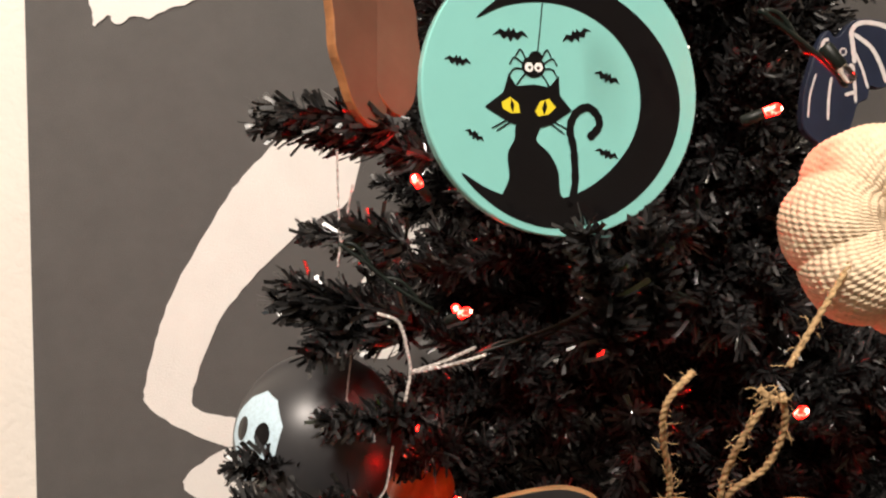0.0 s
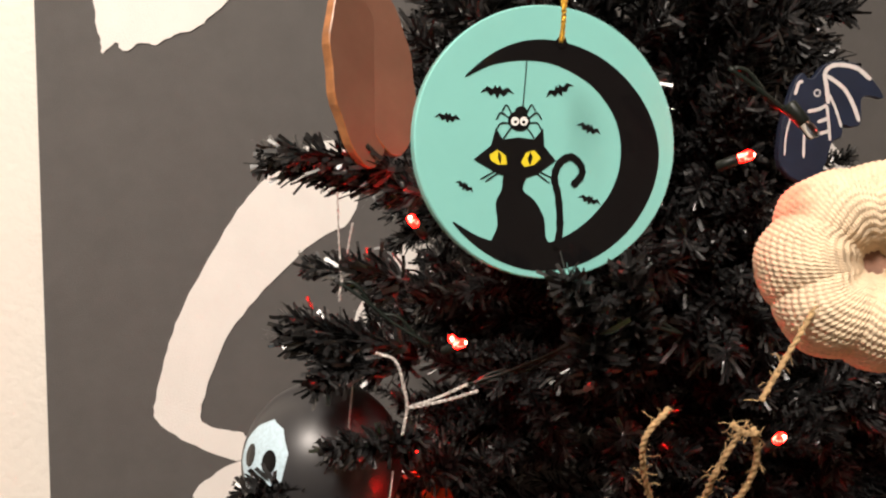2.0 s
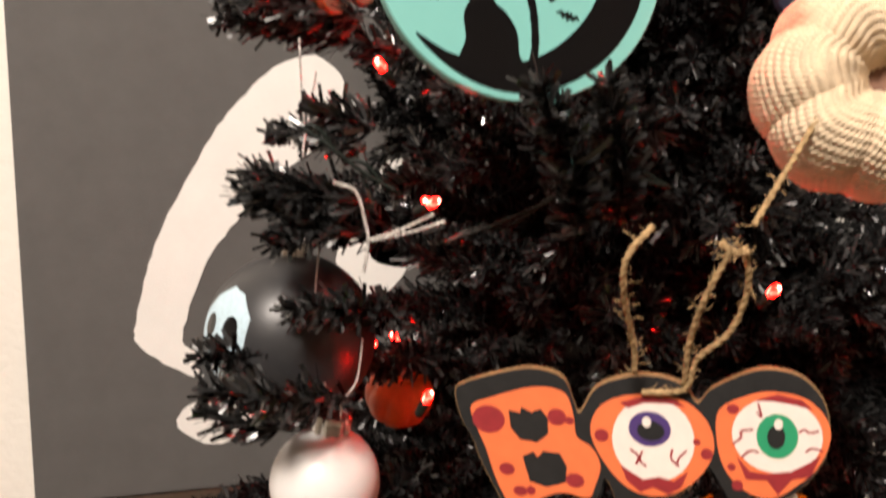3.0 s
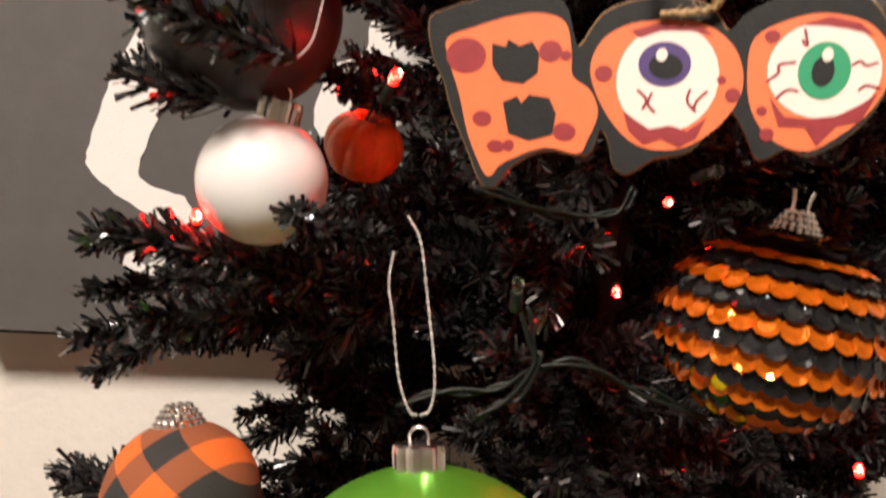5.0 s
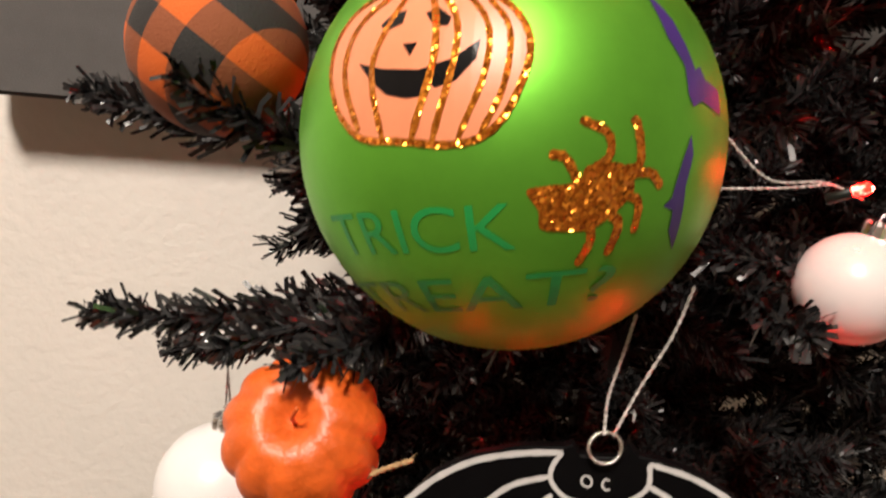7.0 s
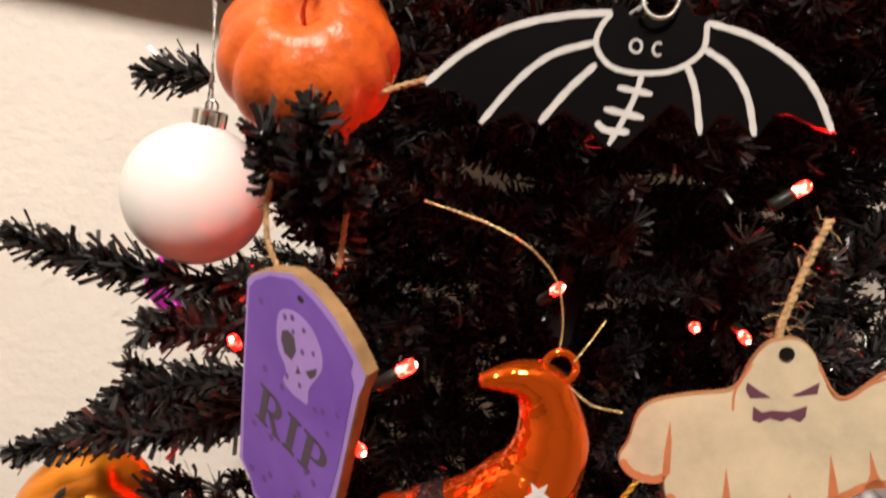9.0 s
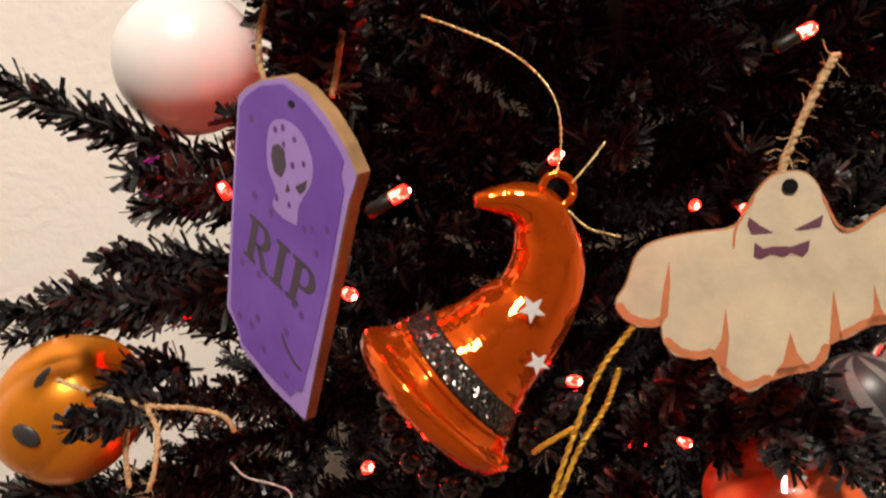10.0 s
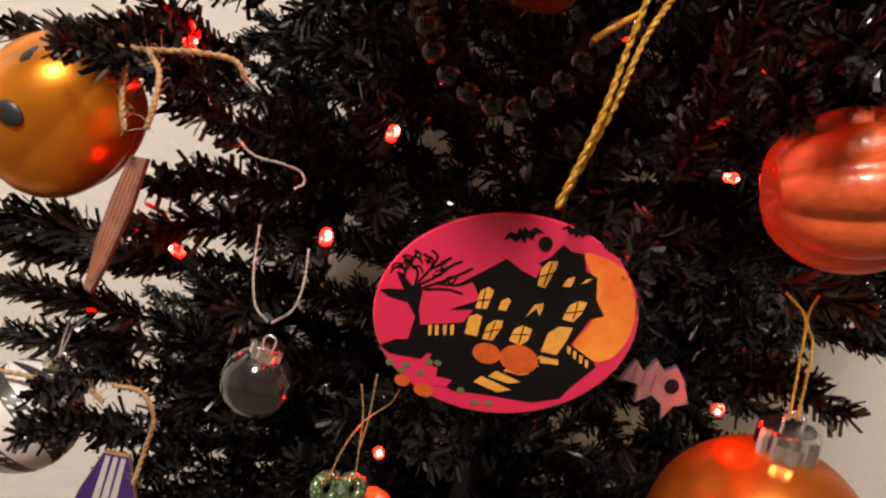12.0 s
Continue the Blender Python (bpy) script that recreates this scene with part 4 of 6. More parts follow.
stroke(boo_sign, 'vein', M_MAROON, 3.5, 0.53, [(40.0, 1.8), (37.4, 2.1), (36.1, 1.0)])
stroke(boo_sign, 'vein', M_MAROON, 3.5, 0.53, [(24.8, 9.6), (26.0, 8.6), (25.0, 11.8)])

bat_low = flat_ornament('bat_ornament', frame_of((0.1431, 0.2060, 1.1113), (0.9117, -0.4108, 0.0000), (0.0000, 0.0000, 1.0000)), [(-40.0, -10.3), (-33.4, -0.9), (-26.0, 4.9), (-16.4, 9.2), (-7.2, 11.2), (-5.6, 12.2), (-3.8, 10.2), (-0.4, 10.5), (3.7, 11.3), (5.1, 14.9), (7.8, 12.5), (10.2, 12.6), (18.8, 11.5), (27.0, 7.8), (33.4, 2.2), (37.6, -3.5), (33.5, -2.9), (29.1, -1.7), (26.1, -2.3), (23.9, -7.2), (19.9, -4.6), (16.7, -4.4), (14.2, -9.2), (10.4, -5.0), (7.5, -4.2), (4.3, -8.6), (0.2, -14.6), (-3.1, -14.8), (-7.3, -11.1), (-12.1, -9.6), (-16.4, -13.0), (-21.3, -11.6), (-27.4, -15.7), (-28.8, -11.8), (-33.2, -9.9)], 3.0, M_BATBLACK, M_BATBLACK, 'black painted bat with white skeleton lines, hung on silver cord')
stroke(bat_low, 'wing_bone', M_CHALK, 1, 1.37, [(-39.3, -9.6), (-33.1, -2.2), (-25.3, 3.9), (-16.1, 7.8), (-7.3, 10.1)])
stroke(bat_low, 'wing_bone', M_CHALK, 1, 1.28, [(-9.2, 4.2), (-16.6, 0.4), (-22.0, -5.8), (-27.2, -14.9)])
stroke(bat_low, 'wing_bone', M_CHALK, 1, 1.35, [(-8.0, 0.3), (-12.0, -5.3), (-16.0, -12.5)])
stroke(bat_low, 'wing_bone', M_CHALK, 1, 1.24, [(10.0, 11.5), (18.6, 10.4), (26.7, 7.2), (31.9, 3.0), (36.5, -3.3)])
stroke(bat_low, 'wing_bone', M_CHALK, 1, 1.24, [(10.6, 6.8), (16.0, 4.4), (20.3, -0.1), (23.4, -6.9)])
stroke(bat_low, 'wing_bone', M_CHALK, 1, 1.22, [(8.3, 3.4), (11.0, -1.0), (13.8, -8.6)])
stroke(bat_low, 'body_outline', M_CHALK, 1.2, 1.02, [(-7.3, 10.1), (-8.8, 6.8), (-8.7, 3.5), (-5.6, 0.6), (-1.1, 0.1), (5.1, 1.4), (8.9, 4.1), (10.6, 7.1), (10.0, 11.5)])
stroke(bat_low, 'spine', M_CHALK, 1, 1.08, [(0.8, 0.2), (0.2, -5.5), (-2.2, -14.0)])
stroke(bat_low, 'rib', M_CHALK, 1.3, 1.22, [(-3.1, -3.1), (3.5, -3.1)])
stroke(bat_low, 'rib', M_CHALK, 1.3, 1.30, [(-4.6, -7.5), (3.0, -7.7)])
stroke(bat_low, 'rib', M_CHALK, 1.3, 1.30, [(-5.5, -10.2), (-3.3, -11.3), (1.0, -10.8)])
stroke(bat_low, 'eye_ring', M_CHALK, 1, 0.48, [(-0.5, 5.2), (-0.6, 4.3), (-1.2, 3.8), (-2.1, 4.0), (-2.6, 4.7), (-2.5, 5.6), (-1.8, 6.1), (-1.0, 5.9), (-0.5, 5.2)])
stroke(bat_low, 'eye_ring', M_CHALK, 1, 0.46, [(3.0, 6.2), (2.0, 6.2), (1.6, 4.9), (2.4, 4.0), (3.3, 4.3)])

bat_blue = flat_ornament('bat_ornament', frame_of((0.2103, 0.2269, 1.4535), (0.9798, -0.2000, 0.0000), (0.0000, 0.0000, 1.0000)), [(-4.5, 10.4), (-2.8, 12.6), (0.5, 14.2), (7.7, 13.6), (13.0, 9.2), (17.0, 3.6), (13.0, 4.0), (9.9, 2.8), (10.0, -4.6), (7.0, -6.0), (4.6, -5.6), (4.0, -9.2), (1.2, -11.0), (-0.2, -16.0), (-2.7, -22.0), (-7.5, -24.0), (-14.7, -19.0), (-15.4, -9.0), (-14.0, -1.6), (-12.3, 4.8), (-10.9, 8.4), (-9.2, 10.4), (-7.6, 8.8), (-5.9, 8.8)], 3.0, M_BATBLUE, M_BATBLUE, 'dark blue painted bat with white skeleton lines among the needles', smooth=True)
stroke(bat_blue, 'wing_bone', M_CHALK, 1, 1.35, [(-0.8, 1.0), (-1.6, 6.0), (-2.2, 10.6), (0.8, 13.0), (7.4, 12.3), (12.2, 8.8)])
stroke(bat_blue, 'wing_bone', M_CHALK, 1, 1.25, [(-1.6, 9.6), (3.7, 6.0), (6.8, 1.4), (9.2, -4.2)])
stroke(bat_blue, 'wing_bone', M_CHALK, 1, 0.8, [(-0.7, 4.0), (1.7, -0.8), (3.7, -6.2)])
stroke(bat_blue, 'body_outline', M_CHALK, 1, 1.1, [(-7.2, -1.6), (-3.8, -0.8), (-1.2, 0.6)])
stroke(bat_blue, 'spine', M_CHALK, 1, 0.9, [(-1.2, 0.4), (-0.4, -5.0), (0.3, -10.4)])
stroke(bat_blue, 'rib', M_CHALK, 1, 1.1, [(-3.9, -4.8), (-0.3, -3.4)])
stroke(bat_blue, 'rib', M_CHALK, 1, 1.1, [(-3.1, -8.4), (0.4, -7.2)])
stroke(bat_blue, 'ear_line', M_CHALK, 1, 1.0, [(-9.0, 7.6), (-10.4, 7.0), (-11.4, 3.4)])
stroke(bat_blue, 'wing_bone', M_CHALK, 1, 0.8, [(-7.5, -3.4), (-7.9, -9.0), (-7.8, -16.0)])
stroke(bat_blue, 'wing_bone', M_CHALK, 1, 0.55, [(-12.2, -2.6), (-13.6, -9.0), (-13.8, -15.5)])
stroke(bat_blue, 'eye_ring', M_CHALK, 1, 0.42, [(-3.5, 4.2), (-3.8, 3.5), (-4.4, 3.2), (-5.1, 3.5), (-5.4, 4.2), (-5.1, 4.9), (-4.5, 5.2), (-3.8, 4.9), (-3.5, 4.2)])

ghost = flat_ornament('ghost_ornament', frame_of((0.1898, 0.1973, 1.0441), (0.8530, -0.5219, 0.0000), (0.0000, 0.0000, 1.0000)), [(-4.4, 21.9), (-0.9, 23.0), (2.9, 20.8), (8.1, 13.7), (11.3, 13.6), (14.3, 17.6), (17.4, 20.9), (21.5, 17.4), (25.1, 9.2), (28.8, 1.1), (24.9, -1.5), (21.0, -2.4), (16.2, -7.6), (13.6, -8.7), (13.6, -13.6), (9.1, -16.8), (5.4, -19.4), (2.0, -23.6), (-1.6, -22.9), (-5.4, -21.6), (-7.2, -17.1), (-10.5, -19.9), (-15.1, -20.5), (-18.2, -17.6), (-19.6, -14.8), (-23.3, -16.7), (-27.6, -15.5), (-29.6, -12.6), (-28.5, -8.5), (-27.9, -1.7), (-24.7, 2.3), (-17.5, 6.0), (-10.4, 9.3), (-8.7, 15.6), (-6.7, 20.2)], 2.6, M_GHOST, M_PLYEDGE, 'cream wooden ghost with a scowling face and brown scalloped hem', hole=(-2.4, 19.5), smooth=True)
flat(ghost, 'eye', M_PLUM, 1, [(-8.2, 11.6), (-5.7, 10.5), (-2.9, 9.7), (-6.8, 8.4), (-8.1, 9.9)])
flat(ghost, 'eye', M_PLUM, 1, [(0.7, 11.3), (2.9, 13.2), (5.1, 15.5), (5.3, 13.0), (1.8, 11.4)])
flat(ghost, 'mouth', M_PLUM, 1, [(-5.8, 6.9), (-3.9, 6.1), (-2.0, 7.1), (1.1, 7.8), (2.9, 9.1), (4.1, 10.0), (4.4, 7.7), (3.7, 6.3), (1.5, 6.6), (0.2, 5.3), (-2.1, 5.4), (-3.8, 3.8), (-5.2, 4.0)])
stroke(ghost, 'hem', M_RUST, 1, 1.81, [(-28.8, -12.8), (-25.8, -15.0), (-21.3, -15.1), (-19.1, -13.6)])
stroke(ghost, 'hem', M_RUST, 1, 1.78, [(-17.6, -17.4), (-13.9, -19.1), (-10.2, -18.9), (-7.5, -17.2)])
stroke(ghost, 'hem', M_RUST, 1, 1.66, [(-5.2, -20.2), (0.2, -22.3), (4.7, -19.1)])
stroke(ghost, 'hem', M_RUST, 1, 1.64, [(5.4, -17.9), (8.9, -16.2), (12.1, -13.9), (12.9, -9.5)])
stroke(ghost, 'hem', M_RUST, 1, 1.64, [(14.5, -7.4), (19.6, -2.5), (24.7, -0.6)])
flat(ghost, 'fold', M_RUST, 1, [(-7.6, -7.6), (-5.2, -13.7), (-3.9, -21.3), (-7.6, -18.5), (-6.7, -14.2)])
flat(ghost, 'fold', M_RUST, 1, [(5.6, -9.0), (8.0, -12.8), (11.1, -15.2), (4.5, -20.2), (6.0, -15.3)])
flat(ghost, 'fold', M_RUST, 1, [(10.9, 1.6), (13.3, -3.4), (15.2, -7.7), (13.2, -9.7), (12.3, -4.9)])
flat(ghost, 'fold', M_RUST, 1, [(17.6, 4.6), (20.1, 0.3), (22.5, -2.2), (18.6, -4.0), (19.0, -0.4)])
flat(ghost, 'fold', M_RUST, 1, [(-21.0, -1.1), (-19.6, -5.4), (-18.2, -12.5), (-19.4, -15.2), (-20.5, -8.2)])
stroke(ghost, 'brown_edge', M_RUST, 1, 0.54, [(3.8, 19.3), (8.1, 14.2), (11.3, 14.1), (14.2, 17.8), (17.4, 20.4)])
stroke(ghost, 'brown_edge', M_RUST, 1, 0.55, [(-8.2, 15.7), (-10.0, 9.3), (-9.4, 4.7)])

tombstone = flat_ornament('tombstone_ornament', frame_of((0.0953, 0.2227, 1.0311), (0.5647, -0.8253, 0.0000), (-0.2556, -0.1749, 0.9508)), [(-14.4, 26.4), (-12.1, 28.2), (-6.4, 30.7), (1.2, 32.4), (7.2, 30.7), (12.8, 27.2), (17.4, 22.6), (20.7, 17.7), (19.9, 15.3), (18.3, 12.1), (1.4, -43.3), (-10.3, -40.1), (-21.9, -33.7), (-22.5, -29.3), (-26.1, -24.7), (-20.3, 1.4)], 3.0, M_LAVENDER, M_PLYEDGE, 'purple painted wooden tombstone with a skull, hung on twine')
flat(tombstone, 'panel', M_PURPLE, 1, [(-13.7, 24.4), (-11.3, 26.8), (-6.1, 29.5), (1.0, 30.8), (7.0, 28.4), (11.8, 25.2), (16.1, 21.0), (17.2, 19.4), (16.3, 16.7), (17.1, 14.1), (11.2, -7.1), (1.1, -35.9), (-1.2, -36.4), (-3.4, -39.0), (-12.2, -36.0), (-20.8, -31.9), (-21.5, -28.6), (-24.2, -23.6), (-19.0, 1.7)])
flat(tombstone, 'skull', M_LAVENDER, 2, [(-1.5, 23.8), (2.2, 24.0), (6.1, 22.1), (8.4, 17.9), (8.1, 13.8), (5.6, 10.2), (3.5, 7.3), (2.7, 3.6), (0.3, 3.6), (-2.1, 4.0), (-4.8, 5.9), (-3.5, 9.4), (-5.5, 13.3), (-5.4, 18.2), (-4.0, 22.1)], True)
flat(tombstone, 'eye_socket', M_GREYINK, 3, [(-3.5, 18.3), (-1.5, 19.1), (0.3, 18.1), (0.5, 15.1), (-1.2, 12.4), (-3.4, 13.1), (-4.2, 16.0)])
flat(tombstone, 'eye_socket', M_GREYINK, 3, [(2.9, 11.4), (6.7, 13.6), (6.1, 11.6), (4.2, 10.2)])
flat(tombstone, 'nose', M_GREYINK, 3, [(0.6, 11.8), (1.4, 10.2), (-0.3, 9.6)])
stroke(tombstone, 'crack', M_GREYINK, 2, 0.91, [(-4.8, -23.5), (-3.5, -26.3), (-1.1, -29.1), (1.4, -30.3)])
# the dark of this cord hole is a painted dot too
dot(tombstone, 'hole_dot', M_INK, 2, (3.2, 27.4), 1.00, 0.71)
bowl = [(math.cos(t), math.sin(t)) for t in [math.pi / 2 - math.pi * k / 10 for k in range(11)]]
for letter, off in (("r", 0.0), ("i", 9.6), ("p", 15.0)):
    shapes = [[(0, 0), (4.4, 0), (4.4, 0.9), (3.3, 1.2), (3.3, 9.8), (4.4, 10.1), (4.4, 11), (0, 11), (0, 10.1), (1.1, 9.8), (1.1, 1.2), (0, 0.9)]]
    if letter != "i":
        shapes.append([(3.3, 11)] + [(4.6 + 3.4 * c, 7.8 + 3.2 * q) for c, q in bowl] + [(3.3, 4.6), (3.3, 5.6)] + [(4.4 + 1.5 * c, 7.8 + 2.2 * q) for c, q in bowl[::-1]] + [(3.3, 10.0)])
    if letter == "r":
        shapes.append([(3.6, 5.2), (5.6, 5.2), (8.0, 1.2), (9.0, 0.9), (9.0, 0), (6.6, 0)])
    for shape in shapes:
        c, q = math.cos(radians(-19.9)), math.sin(radians(-19.9))
        flat(tombstone, "lettering", M_GREYINK, 2, [(-16.8 + (x + off) * c - y * q, -8.2 + (x + off) * q + y * c) for x, y in shape])
dot(tombstone, 'spot', M_VIOLETINK, 2, (-9.9, 22.6), 0.81, 0.81)
dot(tombstone, 'spot', M_VIOLETINK, 2, (-10.9, 6.4), 0.82, 0.91)
dot(tombstone, 'spot', M_VIOLETINK, 2, (-11.5, -11.6), 0.85, 1.00)
dot(tombstone, 'spot', M_VIOLETINK, 2, (-20.6, -24.7), 0.95, 1.00)
dot(tombstone, 'spot', M_VIOLETINK, 2, (-13.4, -22.9), 0.85, 1.00)
dot(tombstone, 'spot', M_VIOLETINK, 2, (-16.0, -25.4), 0.95, 1.10)
dot(tombstone, 'spot', M_VIOLETINK, 2, (-3.1, -22.5), 0.89, 1.00)
dot(tombstone, 'spot', M_VIOLETINK, 2, (2.5, -16.5), 0.85, 1.00)
dot(tombstone, 'spot', M_VIOLETINK, 2, (-12.0, -30.1), 0.89, 1.10)
dot(tombstone, 'spot', M_VIOLETINK, 2, (-4.2, -33.8), 0.95, 1.00)
dot(tombstone, 'spot', M_VIOLETINK, 2, (8.4, -0.8), 0.73, 0.80)
dot(tombstone, 'spot', M_VIOLETINK, 2, (5.0, 3.3), 0.73, 0.81)
dot(tombstone, 'spot', M_VIOLETINK, 2, (7.4, 3.9), 0.63, 0.80)
dot(tombstone, 'spot', M_VIOLETINK, 2, (11.9, 5.1), 0.63, 0.80)
dot(tombstone, 'spot', M_VIOLETINK, 2, (-5.5, 4.1), 0.73, 0.91)
dot(tombstone, 'spot', M_VIOLETINK, 2, (-17.5, -10.5), 0.92, 0.92)
dot(tombstone, 'spot', M_VIOLETINK, 2, (0.1, -14.8), 0.82, 0.91)
dot(tombstone, 'spot', M_VIOLETINK, 3, (-2.2, 21.8), 0.61, 0.71)
dot(tombstone, 'spot', M_VIOLETINK, 3, (0.2, 22.5), 0.61, 0.71)
dot(tombstone, 'spot', M_VIOLETINK, 3, (3.5, 20.8), 0.61, 0.61)
dot(tombstone, 'spot', M_VIOLETINK, 3, (0.1, 19.3), 0.51, 0.61)
dot(tombstone, 'spot', M_VIOLETINK, 3, (5.9, 16.6), 0.51, 0.60)
dot(tombstone, 'spot', M_VIOLETINK, 3, (2.5, 15.6), 0.61, 0.71)
dot(tombstone, 'spot', M_VIOLETINK, 3, (-3.3, 7.8), 0.54, 0.80)
dot(tombstone, 'spot', M_VIOLETINK, 3, (0.7, 7.2), 0.51, 0.70)

house_disc = flat_ornament('disc_ornament', frame_of((0.1580, 0.2236, 0.9361), (0.9539, -0.3000, 0.0000), (0.0000, 0.0000, 1.0000)), oval(28.8, 22.2, 15.4, 72), 3.0, M_MAGENTA, M_MAGENTA, 'oval glazed disc with a black haunted house on a magenta sky', hole=(4.0, 17.4))
flat(house_disc, 'sunset_sky', M_SUNSET, 0.6, [(12.7, 17.3), (17.6, 17.6), (22.3, 15.9), (25.3, 11.8), (27.0, 7.2), (27.0, 2.0), (25.0, -2.7), (21.2, -4.8), (16.0, -2.4), (18.5, 4.2), (16.4, 12.0)], True)
flat(house_disc, 'house_silhouette', M_INK, 1, [(-21.7, -11.4), (-16.3, -10.0), (-17.5, -7.0), (-8.4, -3.9), (-7.1, -0.6), (-12.1, -2.0), (-6.2, 1.9), (-8.6, 5.1), (-11.3, 4.3), (-6.8, 8.4), (-3.1, 12.0), (0.9, 10.3), (4.2, 9.6), (4.6, 12.6), (3.6, 12.7), (5.9, 14.8), (7.8, 18.2), (9.8, 17.1), (12.7, 17.3), (14.1, 13.9), (16.8, 13.1), (17.9, 8.5), (20.6, 5.4), (17.9, 4.0), (15.4, -2.5), (21.2, -4.8), (22.1, -5.9), (20.3, -8.4), (17.6, -12.4), (16.4, -14.8), (10.7, -17.3), (1.9, -18.1), (-6.8, -19.2), (-11.0, -18.0), (-11.1, -15.1), (-13.8, -14.5), (-13.1, -12.4), (-21.1, -13.6)])
flat(house_disc, 'bare_tree', M_INK, 1.2, [(-19.1, -10.7), (-18.8, -5.4), (-21.2, -2.8), (-25.3, -2.7), (-27.8, -1.7), (-25.7, -0.9), (-22.7, -0.3), (-25.3, 3.1), (-24.0, 3.2), (-21.2, 1.0), (-19.6, 2.1), (-18.7, 0.4), (-18.5, -3.4), (-16.2, -9.9)])
flat(house_disc, 'ground', M_INK, 0.8, [(-24.7, -13.6), (-21.7, -11.4), (-13.9, -11.9), (-15.2, -14.2), (-22.1, -14.8)])
stroke(house_disc, 'bare_twig', M_INK, 1.2, 0.56, [(-20.6, 1.2), (-20.8, 4.3), (-22.7, 5.7), (-21.9, 8.5)])
stroke(house_disc, 'bare_twig', M_INK, 1.2, 0.53, [(-20.2, 1.9), (-18.5, 5.2), (-17.5, 8.4), (-19.1, 9.6)])
stroke(house_disc, 'bare_twig', M_INK, 1.2, 0.56, [(-20.0, 1.3), (-16.4, 4.5), (-14.1, 7.4), (-12.0, 9.0)])
stroke(house_disc, 'bare_twig', M_INK, 1.2, 0.54, [(-19.2, 0.9), (-14.4, 4.1), (-11.8, 6.1), (-9.5, 8.1)])
stroke(house_disc, 'bare_twig', M_INK, 1.2, 0.56, [(-18.6, 0.8), (-13.9, 2.1), (-10.1, 2.1)])
stroke(house_disc, 'bare_twig', M_INK, 1.2, 0.57, [(-18.5, 5.2), (-16.0, 7.5), (-14.6, 9.2)])
stroke(house_disc, 'bare_twig', M_INK, 1.2, 0.56, [(-22.9, 0.5), (-23.5, 4.9), (-22.2, 7.1)])
stroke(house_disc, 'bare_twig', M_INK, 1.2, 0.56, [(-14.6, 4.7), (-12.9, 3.3), (-9.6, 4.8)])
rt = random.Random(3)
for k in range(16):
    a = 0.25 + 2.3 * k / 15
    x, y = -20.0 + 5.5 * math.cos(a) * rt.uniform(0.5, 1.2), 2.0 + 4.2 * math.sin(a) * rt.uniform(0.5, 1.2)
    turn = a + rt.uniform(-0.9, 0.9)
    stroke(house_disc, 'bare_twig', M_INK, 1.2, 0.42, [(x, y), (x + 1.6 * math.cos(turn), y + 1.4 * math.sin(turn)), (x + 2.6 * math.cos(turn + 0.6), y + 2.3 * math.sin(turn + 0.6)), (x + 3.0 * math.cos(turn + 0.2), y + 3.1 * math.sin(turn + 0.9))])
flat(house_disc, 'window', M_AMBER, 2, [(-6.7, -0.2), (-6.7, 3.7), (-5.2, 5.1), (-3.8, 4.5), (-4.3, 0.3)])
flat(house_disc, 'window', M_AMBER, 2, [(-1.9, 0.8), (-1.7, 2.9), (-0.5, 3.9), (0.3, 3.4), (-0.2, 1.0)])
flat(house_disc, 'window', M_AMBER, 2, [(-7.5, -6.2), (-7.6, -2.3), (-6.0, -1.3), (-4.8, -1.6), (-4.7, -6.1), (-5.9, -6.1)])
flat(house_disc, 'window', M_AMBER, 2, [(-3.5, -6.4), (-3.3, -3.1), (-2.1, -1.7), (-0.2, -1.2), (-0.1, -2.9), (-1.2, -6.1)])
flat(house_disc, 'window', M_AMBER, 2, [(2.2, -5.1), (2.6, -2.5), (4.1, -1.1), (6.4, -1.4), (6.2, -4.0), (4.8, -5.7)])
flat(house_disc, 'window', M_AMBER, 2, [(4.8, 8.1), (4.6, 11.9), (5.8, 13.8), (7.7, 14.3), (7.7, 12.8), (6.6, 8.0)])
flat(house_disc, 'window', M_AMBER, 2, [(12.0, 2.4), (12.7, 5.8), (14.4, 7.2), (16.2, 7.4), (15.8, 4.7), (14.5, 2.4)])
flat(house_disc, 'window', M_AMBER, 2, [(10.0, 9.3), (10.7, 11.3), (12.1, 12.1), (12.1, 10.8), (11.8, 9.7)])
flat(house_disc, 'window', M_AMBER, 2, [(13.7, 10.8), (14.6, 12.1), (15.9, 12.7), (15.0, 11.6)])
flat(house_disc, 'window', M_AMBER, 2, [(9.5, -5.7), (9.9, -1.4), (11.9, 0.7), (14.8, 1.2), (14.4, -1.5), (13.1, -5.5)])
flat(house_disc, 'window', M_AMBER, 2, [(4.3, 0.7), (5.3, 3.8), (7.1, 4.8), (7.4, 3.7), (7.1, 1.7), (6.0, 3.3)])
stroke(house_disc, 'glazing_bar', M_INK, 2.6, 0.26, [(-6.8, 1.5), (-3.7, 2.6)])
stroke(house_disc, 'glazing_bar', M_INK, 2.6, 0.28, [(-5.7, 4.6), (-5.4, 0.2)])
stroke(house_disc, 'glazing_bar', M_INK, 2.6, 0.28, [(-3.6, -4.9), (-0.2, -3.2)])
stroke(house_disc, 'glazing_bar', M_INK, 2.6, 0.27, [(-1.7, -1.8), (-2.1, -6.0)])
stroke(house_disc, 'glazing_bar', M_INK, 2.6, 0.26, [(2.5, -3.7), (6.2, -2.7)])
stroke(house_disc, 'glazing_bar', M_INK, 2.6, 0.28, [(4.5, -1.1), (4.4, -5.3)])
